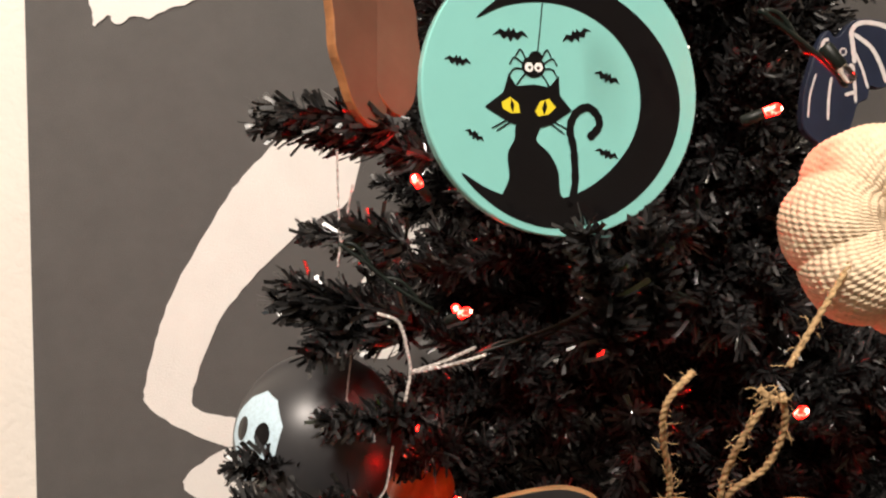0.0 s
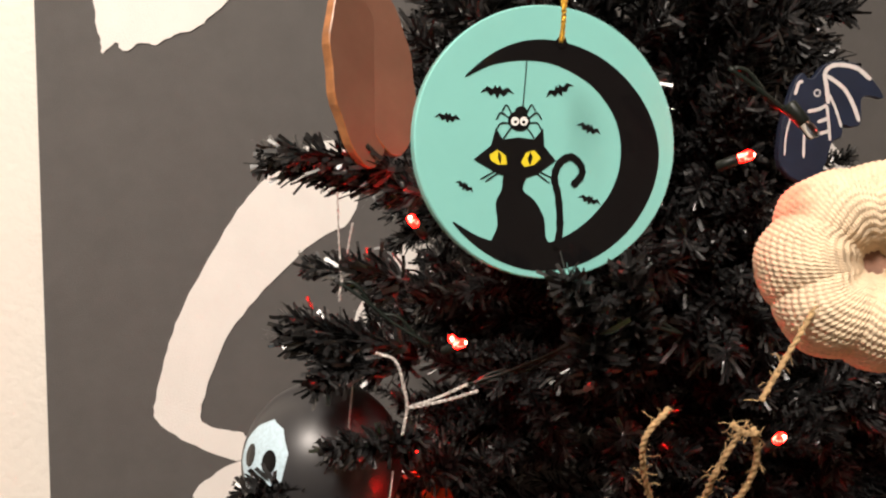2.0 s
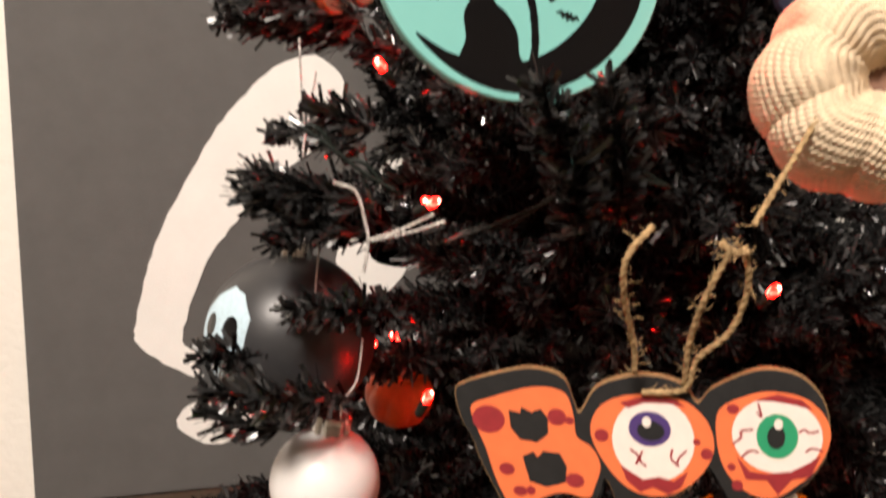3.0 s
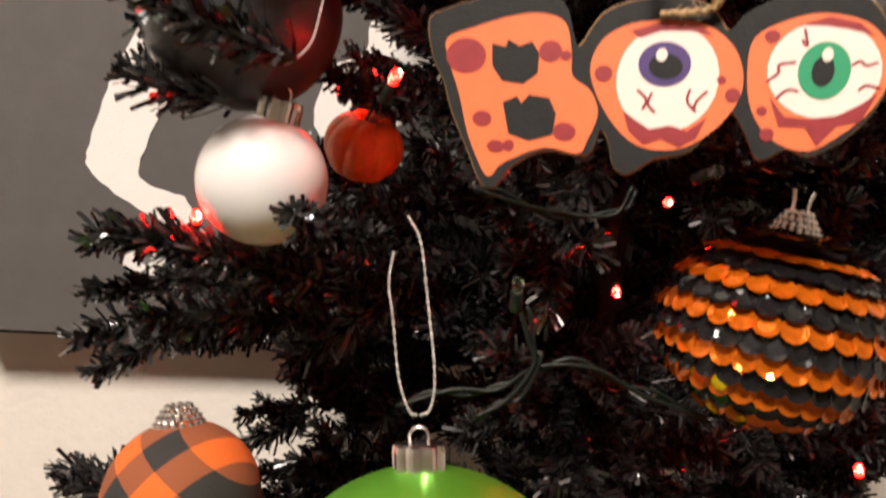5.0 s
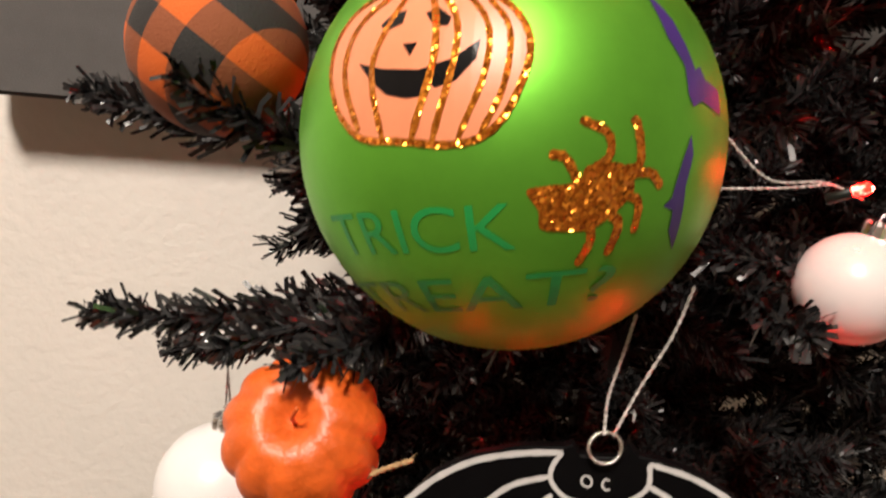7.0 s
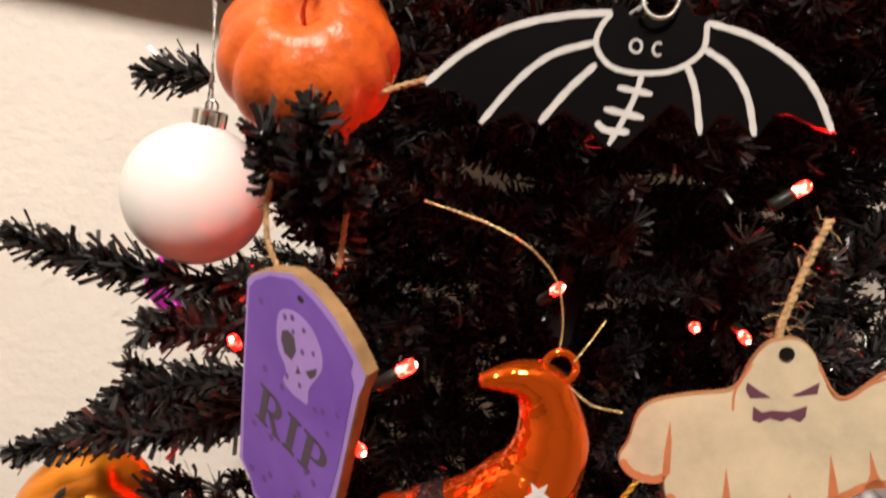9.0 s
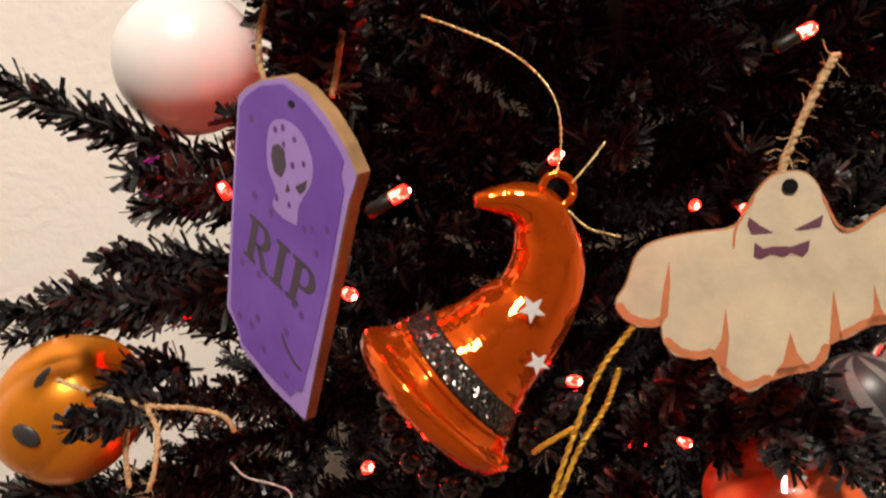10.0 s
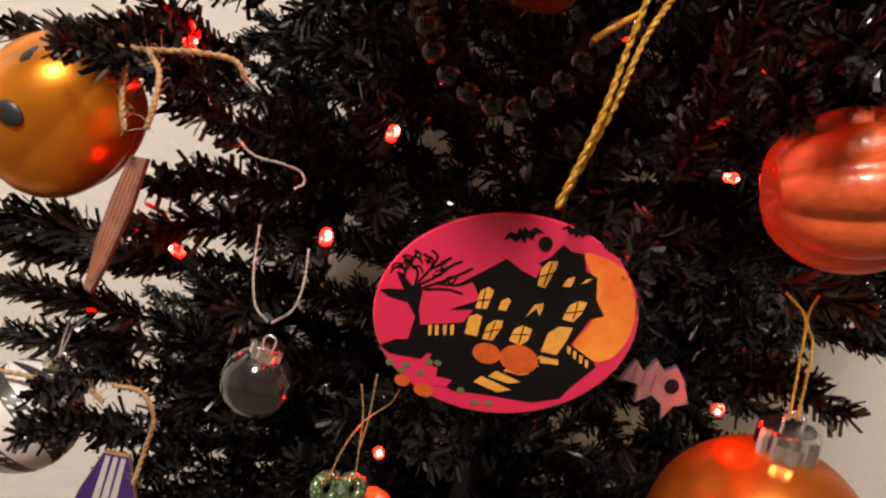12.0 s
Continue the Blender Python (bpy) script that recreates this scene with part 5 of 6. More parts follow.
stroke(house_disc, 'glazing_bar', M_INK, 2.6, 0.28, [(4.6, 10.0), (7.6, 11.8)])
stroke(house_disc, 'glazing_bar', M_INK, 2.6, 0.27, [(6.5, 13.8), (6.1, 8.4)])
stroke(house_disc, 'glazing_bar', M_INK, 2.6, 0.26, [(12.2, 3.8), (16.1, 5.5)])
stroke(house_disc, 'glazing_bar', M_INK, 2.6, 0.27, [(14.3, 7.0), (14.3, 2.9)])
flat(house_disc, 'step', M_AMBER, 2, [(-2.8, -16.1), (-1.5, -14.4), (5.7, -15.7), (2.9, -17.0)])
flat(house_disc, 'step', M_AMBER, 2, [(-0.0, -14.1), (1.3, -12.4), (7.3, -13.4), (4.7, -14.5)])
flat(house_disc, 'step', M_AMBER, 2, [(2.8, -12.0), (4.1, -10.5), (8.8, -11.2), (6.6, -12.0)])
flat(house_disc, 'step', M_AMBER, 2, [(5.5, -10.0), (6.9, -8.5), (10.3, -8.9), (8.5, -9.5)])
flat(house_disc, 'step', M_AMBER, 2, [(8.3, -8.0), (9.7, -6.6), (11.8, -6.6), (10.3, -7.1)])
flat(house_disc, 'step', M_AMBER, 2, [(9.8, -6.9), (13.7, -6.4), (14.0, -7.6), (10.0, -8.2)])
dot(house_disc, 'jack_o_lantern', M_PUMPK, 3, (-1.7, -9.2), 3.10, 2.31)
dot(house_disc, 'jack_o_lantern', M_PUMPK, 3.2, (5.4, -8.6), 4.27, 3.13)
flat(house_disc, 'fence_rail', M_AMBER, 2, [(-15.6, -6.5), (-14.8, -6.2), (-14.4, -8.4), (-14.9, -8.8)])
flat(house_disc, 'fence_rail', M_AMBER, 2, [(-14.2, -6.1), (-13.4, -5.8), (-12.9, -8.0), (-13.5, -8.4)])
flat(house_disc, 'fence_rail', M_AMBER, 2, [(-12.5, -5.7), (-11.7, -5.3), (-11.3, -7.5), (-11.8, -7.9)])
flat(house_disc, 'fence_rail', M_AMBER, 2, [(-11.0, -5.2), (-10.2, -4.9), (-9.7, -7.1), (-10.3, -7.5)])
flat(house_disc, 'fence_rail', M_AMBER, 2, [(14.7, -3.0), (15.6, -3.0), (15.9, -4.7), (15.2, -4.5)])
flat(house_disc, 'fence_rail', M_AMBER, 2, [(16.2, -3.6), (17.1, -3.6), (17.4, -5.4), (16.7, -5.2)])
flat(house_disc, 'fence_rail', M_AMBER, 2, [(17.8, -4.2), (18.7, -4.2), (18.9, -6.0), (18.2, -5.8)])
flat(house_disc, 'fence_rail', M_AMBER, 2, [(19.2, -4.9), (20.1, -4.9), (20.4, -6.6), (19.7, -6.4)])
flat(house_disc, 'bat', M_INK, 1.5, [(-5.0, 15.4), (-4.1, 17.8), (-2.5, 17.7), (-2.3, 19.2), (-1.4, 18.6), (-1.3, 19.6), (-0.0, 18.9), (0.9, 20.2), (3.3, 19.4), (1.5, 19.0), (1.2, 17.4), (-0.2, 17.6), (-0.2, 16.1), (-1.4, 17.0), (-2.1, 15.9), (-3.6, 16.6)])
flat(house_disc, 'bat', M_INK, 1.5, [(6.3, 21.1), (7.6, 22.5), (8.7, 21.9), (9.3, 22.9), (9.8, 22.2), (10.2, 22.9), (10.8, 22.0), (11.9, 22.6), (13.3, 21.3), (12.0, 21.6), (11.2, 20.6), (10.3, 21.1), (9.9, 20.1), (9.3, 21.1), (8.4, 20.5), (7.6, 21.5)])
flat(house_disc, 'bat', M_INK, 1.5, [(15.1, 20.3), (16.3, 20.9), (16.9, 20.4), (17.5, 20.9), (17.7, 20.3), (18.0, 20.7), (18.3, 20.0), (19.1, 20.2), (19.9, 19.0), (19.0, 19.5), (18.3, 19.0), (17.8, 19.5), (17.3, 18.9), (17.1, 19.7), (16.4, 19.5), (16.1, 20.3)])
flat(house_disc, 'cloud', M_MAGENTA, 1.4, [(-11.2, -17.1), (-7.4, -17.0), (-8.2, -18.8), (-11.3, -19.1)])
dot(house_disc, 'leaf', M_MOSS, 1.8, (-21.6, -16.7), 0.85, 0.73)
dot(house_disc, 'leaf', M_MOSS, 1.8, (-17.9, -16.3), 0.92, 0.61)
dot(house_disc, 'leaf', M_MOSS, 1.8, (-14.4, -17.3), 0.92, 0.61)
dot(house_disc, 'leaf', M_MOSS, 1.8, (-13.3, -14.4), 0.95, 0.71)
dot(house_disc, 'leaf', M_MOSS, 1.8, (-11.4, -14.1), 0.82, 0.63)
dot(house_disc, 'leaf', M_MOSS, 1.8, (-18.7, -17.8), 0.82, 0.63)
dot(house_disc, 'leaf', M_MOSS, 1.8, (-1.3, -20.6), 0.92, 0.61)
dot(house_disc, 'leaf', M_MOSS, 1.8, (1.7, -19.9), 0.95, 0.61)
dot(house_disc, 'leaf', M_MOSS, 1.8, (-5.0, -18.7), 0.82, 0.63)
dot(house_disc, 'far_pumpkin', M_PUMPK, 1.8, (-12.8, -20.8), 2.26, 1.46)
dot(house_disc, 'far_pumpkin', M_PUMPK, 1.8, (-17.9, -19.9), 1.68, 1.36)

green_ball = bauble('bauble', frame_of((0.1203, 0.2245, 1.1818), (0.9589, -0.2602, 0.1134), (-0.0759, 0.1501, 0.9858)), 42.1, M_GREEN, 'large satin green bauble with a painted pumpkin, spider and bats', cap=(-0.006, 0.010, 0.048))
flat(green_ball, 'pumpkin_face', M_SALMON, 1, [(-19.6, 23.0), (-26.7, 23.1), (-33.8, 20.7), (-37.3, 15.7), (-36.6, 9.5), (-33.5, 3.6), (-30.0, -0.2), (-25.9, -2.0), (-17.9, -2.7), (-11.1, -3.2), (-5.8, -2.4), (-2.4, 0.6), (0.1, 5.6), (1.5, 10.8), (0.6, 15.4), (-2.7, 19.4), (-7.9, 21.7), (-12.8, 22.9), (-16.1, 25.2), (-15.2, 28.0), (-17.4, 29.4), (-20.2, 27.8)], True)
flat(green_ball, 'face_eye', M_INK, 2, [(-25.6, 16.4), (-23.6, 18.3), (-20.6, 18.8), (-20.7, 16.3), (-23.8, 15.2)])
flat(green_ball, 'face_eye', M_INK, 2, [(-16.5, 17.8), (-14.2, 18.7), (-11.6, 16.7), (-12.0, 15.2), (-14.6, 15.3)])
flat(green_ball, 'face_nose', M_INK, 2, [(-19.8, 12.6), (-17.0, 12.6), (-18.0, 10.4)])
flat(green_ball, 'face_mouth', M_INK, 2, [(-28.6, 10.0), (-22.8, 8.6), (-16.1, 8.1), (-10.5, 9.7), (-6.3, 12.7), (-6.8, 9.6), (-9.8, 6.2), (-13.2, 5.1), (-14.5, 6.5), (-15.1, 3.9), (-17.9, 3.6), (-21.7, 4.4), (-24.9, 6.6)])
stroke(green_ball, 'glitter_line', M_GLITTER, 2.4, 1.17, [(-19.6, 23.0), (-26.7, 23.1), (-33.8, 20.7), (-37.3, 15.7), (-36.6, 9.5), (-33.5, 3.6), (-30.0, -0.2), (-25.9, -2.5), (-17.9, -3.0), (-11.1, -3.5), (-5.8, -2.4), (-2.4, 0.6), (0.1, 5.6), (1.5, 10.8), (0.6, 15.4), (-2.7, 19.4), (-7.9, 21.7), (-12.8, 22.9)])
stroke(green_ball, 'glitter_line', M_GLITTER, 2.4, 1.37, [(-24.9, 22.5), (-31.3, 17.2), (-32.1, 9.2), (-27.2, -1.1)])
stroke(green_ball, 'glitter_line', M_GLITTER, 2.4, 1.24, [(-20.9, 22.9), (-23.6, 16.5), (-25.3, 8.9), (-22.2, -2.4)])
stroke(green_ball, 'glitter_line', M_GLITTER, 2.4, 1.32, [(-19.0, 26.1), (-15.0, 18.9), (-13.8, 9.3), (-16.9, -2.8)])
stroke(green_ball, 'glitter_line', M_GLITTER, 2.4, 1.14, [(-15.4, 23.3), (-10.8, 16.7), (-10.4, 9.2), (-13.4, -3.2)])
stroke(green_ball, 'glitter_line', M_GLITTER, 2.4, 1.00, [(-10.1, 22.0), (-5.4, 15.5), (-5.4, 7.4), (-9.3, -2.8)])
stroke(green_ball, 'glitter_line', M_GLITTER, 2.4, 0.99, [(-5.8, 20.5), (-1.8, 14.5), (-2.4, 5.6), (-5.8, -1.9)])
stroke(green_ball, 'glitter_line', M_GLITTER, 2.4, 1.28, [(-21.4, 23.9), (-21.2, 27.7), (-17.4, 29.4), (-15.1, 27.8), (-16.1, 25.2), (-14.2, 23.0)])
flat(green_ball, 'spider', M_GLITTER, 1, [(1.4, -10.4), (4.3, -9.5), (9.5, -8.7), (10.7, -6.3), (15.4, -5.5), (18.5, -6.9), (19.5, -10.0), (17.4, -12.8), (15.6, -14.6), (12.4, -16.5), (7.0, -16.8), (4.1, -16.3), (3.5, -13.4)], True)
stroke(green_ball, 'spider_leg', M_GLITTER, 1.2, 1.53, [(9.6, -8.9), (7.2, -5.2), (4.6, -4.7)])
stroke(green_ball, 'spider_leg', M_GLITTER, 1.2, 1.45, [(11.7, -6.7), (14.3, -4.6), (13.7, -1.2), (9.2, 0.6)])
stroke(green_ball, 'spider_leg', M_GLITTER, 1.2, 1.62, [(17.0, -6.8), (19.9, -5.6), (19.1, -0.3), (18.0, 1.4)])
stroke(green_ball, 'spider_leg', M_GLITTER, 1.2, 1.62, [(18.5, -7.3), (22.3, -7.0), (25.1, -9.2)])
stroke(green_ball, 'spider_leg', M_GLITTER, 1.2, 1.63, [(18.5, -10.5), (21.0, -12.0), (21.5, -17.0)])
stroke(green_ball, 'spider_leg', M_GLITTER, 1.2, 1.80, [(16.0, -13.7), (18.0, -15.7), (17.3, -21.0)])
stroke(green_ball, 'spider_leg', M_GLITTER, 1.2, 1.72, [(12.8, -16.0), (13.3, -18.6), (11.9, -23.0)])
flat(green_ball, 'bat', M_VIOLET, 1, [(25.7, 23.6), (28.3, 21.5), (30.5, 18.7), (32.4, 13.7), (33.4, 10.3), (35.2, 11.1), (36.3, 9.0), (41.8, 7.9), (41.7, 3.5), (38.1, 4.3), (34.2, 5.2), (31.5, 4.0), (30.3, 6.0), (30.3, 10.6), (27.3, 15.3)])
flat(green_ball, 'bat', M_VIOLET, 1, [(30.9, -0.5), (32.0, -3.6), (31.3, -8.7), (32.1, -11.6), (33.3, -15.8), (34.5, -20.3), (30.4, -16.6), (29.5, -13.0), (26.7, -12.3), (28.3, -10.9), (28.4, -9.0), (29.2, -4.9)])
word(green_ball, 'lettering', 'TRICK', M_GREENINK, 1, (-39.8, -23.3), 40.34, 7.9, 4.7)
word(green_ball, 'lettering', 'TREAT?', M_GREENINK, 1, (-47.1, -38.5), 69.45, 8.0, 6.5)

# ==== round ornaments ====


def gourd(name, place, axis, r, h, lobes, depth, mat, label, stem=None, dimple=0.35, thin=1.0, tall=1.12):
    """A ribbed pumpkin: r and h in millimetres, its stem end along axis."""
    ob = thing(name, label=label, category="pumpkin ornament")
    ob.matrix_world = facing(place, axis)
    r, h = r / 1000, h / 1000
    prof = []
    for i in range(25):
        a = -math.pi / 2 + math.pi * i / 24
        rr = r * math.cos(a) ** 0.8 if math.cos(a) > 1e-6 else r * 0.02
        prof.append((max(rr, r * 0.02), h * (math.sin(a) - dimple * max(0, 1 - (rr / r) / 0.45) ** 1.5 * (1 if a > 0 else -1))))
    part("shell", lathe(prof, 96, lobes, depth), mat, ob, smooth=True)
    if stem:
        bm = bmesh.new()
        tube(bm, smooth_line([(0, 0, h * 0.55), (0.0006, 0, h * 0.9), (0.003, 0.001, h * tall)], 4), [(0.0022 - 0.00008 * i) * thin for i in range(9)], 7)
        part("stem", bm, stem, ob, smooth=True)
    return ob


def skull_marks(ob, ox, oy, k):
    """A pale skull painted on a ball: centre in millimetres on its skin."""
    flat(ob, "skull", M_SKULLBLUE, 1, [(ox + x * k, oy + y * k) for x, y in ((-6, 9), (0, 12), (6, 10), (10, 4), (9, -3), (6, -6), (6, -12), (3, -13), (0, -11), (-3, -13), (-6, -11), (-6, -6), (-10, -2), (-10, 4))])
    for sx in (-4.2, 4.2):
        dot(ob, "eye_socket", M_INK, 2, (ox + sx * k, oy + 1.0 * k), 2.5 * k, 3.1 * k)
    flat(ob, "nose", M_INK, 2, [(ox, oy - 3 * k), (ox + 1.3 * k, oy - 6 * k), (ox - 1.3 * k, oy - 6 * k)])


skull_ball = bauble("bauble", facing((0.0602, 0.2829, 1.3306), (-0.75, -0.65, 0.05)), 27.5, M_SMOKE, "charcoal matt bauble with a pale blue painted skull", (0.05, -0.05, 1), 0.8)
skull_marks(skull_ball, -2.5, 4, 1.2)

bauble("bauble", facing((0.0708, 0.2724, 1.2852), (-0.2, -0.97, 0)), 17.6, M_PEARL, "small pearly white bauble among the needles", (0.11, -0.05, 1), 0.95)
bauble("bauble", facing((0.2091, 0.2232, 1.1575), (-0.2, -0.97, 0)), 13.3, M_PINKPEARL, "small pinkish pearl bauble with silver cap", (0.3, 0, 1), 0.7)
bauble("bauble", facing((0.0668, 0.3000, 1.0614), (-0.2, -0.97, 0)), 20.2, M_PEARL, "plain matt white bauble hung against the wall", (0.02, 0.02, 1), 0.75)
bauble("bauble", facing((0.2468, 0.2259, 0.8874), (-0.2, -0.97, 0)), 29.5, M_COPPER, "satin copper orange bauble with a silver cap", (-0.16, -0.12, 1), 1.2)
bauble("bauble", facing((0.1140, 0.2570, 0.9003), (-0.2, -0.97, 0)), 8.8, M_SMOKEGLASS, "tiny smoky black bauble on silver cord", Vector((0.1143, 0.2541, 0.9110)) - Vector((0.1140, 0.2570, 0.9003)), 0.62)

plaid = bauble("bauble", facing((0.0590, 0.2744, 1.1939), (-0.35, -0.93, 0.1), 12), 21.7, M_PLAID, "fabric bauble in orange and black buffalo check", (0.02, 0, 1), 0.01)
bm = bmesh.new()
for rr, h, n in ((0.0064, 0.0208, 19), (0.0056, 0.0224, 17), (0.0045, 0.0240, 14), (0.0033, 0.0256, 10)):
    for k in range(n):
        bmesh.ops.create_icosphere(bm, subdivisions=1, radius=0.0010, matrix=Matrix.Translation((rr * math.cos(k * math.tau / n), h, rr * math.sin(k * math.tau / n))))
part("beaded_cap", bm, M_SILVER, plaid, "beaded silver cap")

# sequin ball: rows of overlapping discs, orange and black by turns
sequin = bauble("bauble", facing((0.1972, 0.2225, 1.2672), (-0.2, -0.97, 0), -4), 23.0, M_SOOT, "bauble covered in orange and black sequin rows", (0, 0, 1), 0.01)
rg = random.Random(9)
R = 0.0232


def dish(mat):
    """One cupped sequin, a little over six millimetres across."""
    bm = bmesh.new()
    ring = [bm.verts.new((0.0031 * math.cos(a), 0.0031 * math.sin(a), 0)) for a in [j * math.tau / 12 for j in range(12)]]
    inner = [bm.verts.new((0.0019 * math.cos(a), 0.0019 * math.sin(a), -0.00035)) for a in [j * math.tau / 12 for j in range(12)]]
    for j in range(12):
        bm.faces.new((ring[j], ring[(j + 1) % 12], inner[(j + 1) % 12], inner[j]))
    bm.faces.new(inner)
    me = bpy.data.meshes.new("sequin")
    bm.to_mesh(me)
    bm.free()
    me.materials.append(mat)
    return me


dishes = (dish(M_SQBLACK), dish(M_SQORANGE))
far_side = (bmesh.new(), bmesh.new())
for row in range(16):
    lat = radians(78 - row * 10.2)
    count = max(9, int(math.tau * R * math.cos(lat) / 0.0044))
    for k in range(count):
        lon = (k + 0.5 * (row // 2 % 2)) * math.tau / count + rg.uniform(-0.02, 0.02)
        nrm = Vector((math.sin(lon) * math.cos(lat), math.sin(lat), math.cos(lon) * math.cos(lat)))
        down = Vector((math.sin(lon) * math.sin(lat), -math.cos(lat), math.cos(lon) * math.sin(lat)))
        tilt = (nrm - down * 0.42 + Vector((rg.uniform(-1, 1), rg.uniform(-1, 1), rg.uniform(-1, 1))) * 0.13).normalized()
        m = frame_of(Vector((nrm.x * 1.12, nrm.y, nrm.z * 1.12)) * (R + 0.0012), down.cross(nrm), tilt.cross(down.cross(nrm)))
        if nrm.z > -0.15:
            piece = new("sequin", dishes[row % 2])
            piece.parent = sequin
            piece.matrix_local = m
        else:
            bm = far_side[row % 2]
            bm.from_mesh(dishes[row % 2])
            bmesh.ops.transform(bm, matrix=m, verts=bm.verts[-24:])
for bm, mat in zip(far_side, (M_SQBLACK, M_SQORANGE)):
    tagged(part("far_sequins", bm, mat, sequin), kind="stuff")
bm = bmesh.new()
for ring, (rr, h, n) in enumerate(((0.0058, 0.0240, 20), (0.0048, 0.0256, 17), (0.0038, 0.0272, 13), (0.0028, 0.0288, 10))):
    for k in range(n):
        bmesh.ops.create_icosphere(bm, subdivisions=1, radius=0.0010, matrix=Matrix.Translation((rr * math.cos(k * math.tau / n), h, rr * math.sin(k * math.tau / n))))
for sx in (-1, 1):
    tube(bm, [(0.0018 * sx, 0.029, 0), (0.0020 * sx, 0.032, 0), (0.0026 * sx, 0.0345, 0)], 0.0005, 5)
part("beaded_cap", bm, M_SILVER, sequin, "tiered beaded silver cap")

# knitted pumpkin: a ribbed ring of stitches, open at the stem
knit = thing("knitted_pumpkin", label="cream knitted yarn pumpkin with a dark stem hole", category="pumpkin ornament")
knit.matrix_world = facing((0.1934, 0.1901, 1.4064), (-0.42, -0.89, 0.17))
NA, NP = 416, 228
around, tight = np.meshgrid(np.arange(NA) * math.tau / NA, np.arange(NP) * math.tau / NP)
lobe = 1 - 0.085 * (1 - np.abs(np.sin(around * 3.5 + 0.25 * np.sin(tight))) ** 0.7)
row = np.floor(np.arange(NP) / 6)[:, None]
stitch = 0.00042 * np.abs(np.sin(around * 52 + row * math.pi / 2 + 0.6 * np.sin(tight * 38))) + 0.00034 * np.abs(np.sin(tight * 19 + 0.7 * np.sin(around * 7)))
stitch += 0.0004 * np.sin(around * 5.0 + 1.1) * np.sin(tight * 2 + 0.4) + 0.0003 * np.sin(around * 11) * np.cos(tight * 3)
small = 0.0115 * lobe + stitch
out = np.maximum(0.0150 * lobe + small * np.cos(tight) * 1.05, 0.0012)
grid = np.stack((out * np.cos(around), out * np.sin(around), small * 1.5 * np.sin(tight)), -1).reshape(-1, 3)
k = np.arange(NA * NP).reshape(NP, NA)
up, side = np.roll(k, -1, 0), np.roll(k, -1, 1)
me = bpy.data.meshes.new("knitted_shell")
me.from_pydata(grid.tolist(), [], np.stack((k, side, np.roll(up, -1, 1), up), -1).reshape(-1, 4).tolist())
me.materials.append(M_KNIT)
me.polygons.foreach_set("use_smooth", [True] * len(me.polygons))
new("knitted_shell", me).parent = knit
# a wood-brown disc fills the opening
part("stem_plug", lathe([(0.0005, 0.002), (0.0045, 0.003), (0.0045, 0.006), (0.0005, 0.005)], 20), M_WOODCHIP, knit, "wood-brown disc plugging the stem hole")

gourd("pumpkin", (0.1026, 0.3183, 1.2995), (0.1, -0.45, 0.85), 13.5, 11.5, 8, 0.10, M_FOAM, "small orange pumpkin half hidden by needles", M_WOODCHIP)
gourd("pumpkin", (0.0870, 0.2520, 1.1035), (-0.30, -0.72, 0.60), 20.5, 16, 11, 0.10, M_FOAM, "bright orange wax pumpkin with ribbed sides and wick", M_FOAM, dimple=0.45, thin=0.3, tall=1.3)
GOLD_AT = Vector((0.0491, 0.3198, 0.9472))
gold = gourd("pumpkin", GOLD_AT, (0.50, -0.30, 0.82), 22.6, 24, 5, 0.08, M_GOLDPUMP, "satin gold orange pumpkin bauble with grey face patches", dimple=0.2)
# grey face patches laid flush on the shell; no holes are cut
for nm, p, wide, tall, turn in (("eye_patch", (0.0460, 0.3020, 0.9650), 7.2, 5.6, 20), ("nose_patch", (0.0405, 0.2990, 0.9465), 4.6, 3.2, -15)):
    out = (Vector(p) - GOLD_AT).normalized()
    bm = bmesh.new()
    bmesh.ops.create_icosphere(bm, subdivisions=3, radius=1.0)
    bmesh.ops.scale(bm, vec=(wide / 1000, tall / 1000, 0.0010), verts=bm.verts)
    for v in bm.verts:
        v.co.x *= 1 - 40 * v.co.y
        v.co.z -= (v.co.x ** 2 + v.co.y ** 2) / 0.048
    bm.transform(gold.matrix_world.inverted() @ facing(GOLD_AT + out * 0.0226, out, turn))
    part(nm, bm, M_SMOKE, gold, "grey patch laid flush on the shell", smooth=True)
gourd("pumpkin", (0.2335, 0.2205, 0.9828), (0.84, -0.38, 0.30), 19.8, 20, 9, 0.13, M_WARMPUMP, "red orange ribbed pumpkin lying on its side", M_WOODCHIP)

# striped balls
for place, r, lab in (((0.0522, 0.3440, 0.8440), 19, "silver white bauble with dark swirled stripes"), ((0.2624, 0.2337, 1.0124), 13, "black bauble with grey swirled stripes behind the ghost")):
    b = bauble("bauble", facing(place, (-0.3, -0.95, 0), 25), r, M_PEARL if r == 19 else M_SMOKE, lab, (0.35, 0, 1), 0.7)
    for k in range(7):
        bm = bmesh.new()
        w = k * math.tau / 7
        rows = []
        for i in range(19):
            a = -1.45 + 2.9 * i / 18
            ww = w + a * 0.5
            q = r / 1000 + 0.00012
            rows.append([bm.verts.new((q * math.cos(a) * math.cos(ww + s), q * math.sin(a), q * math.cos(a) * math.sin(ww + s))) for s in (-0.16, 0, 0.16)])
        for a, c in zip(rows, rows[1:]):
            for j in (0, 1):
                bm.faces.new((a[j], a[j + 1], c[j + 1], c[j]))
        bmesh.ops.recalc_face_normals(bm, faces=list(bm.faces))
        part("stripe", bm, M_SMOKE if r == 19 else M_BONEGREY, b, smooth=True)

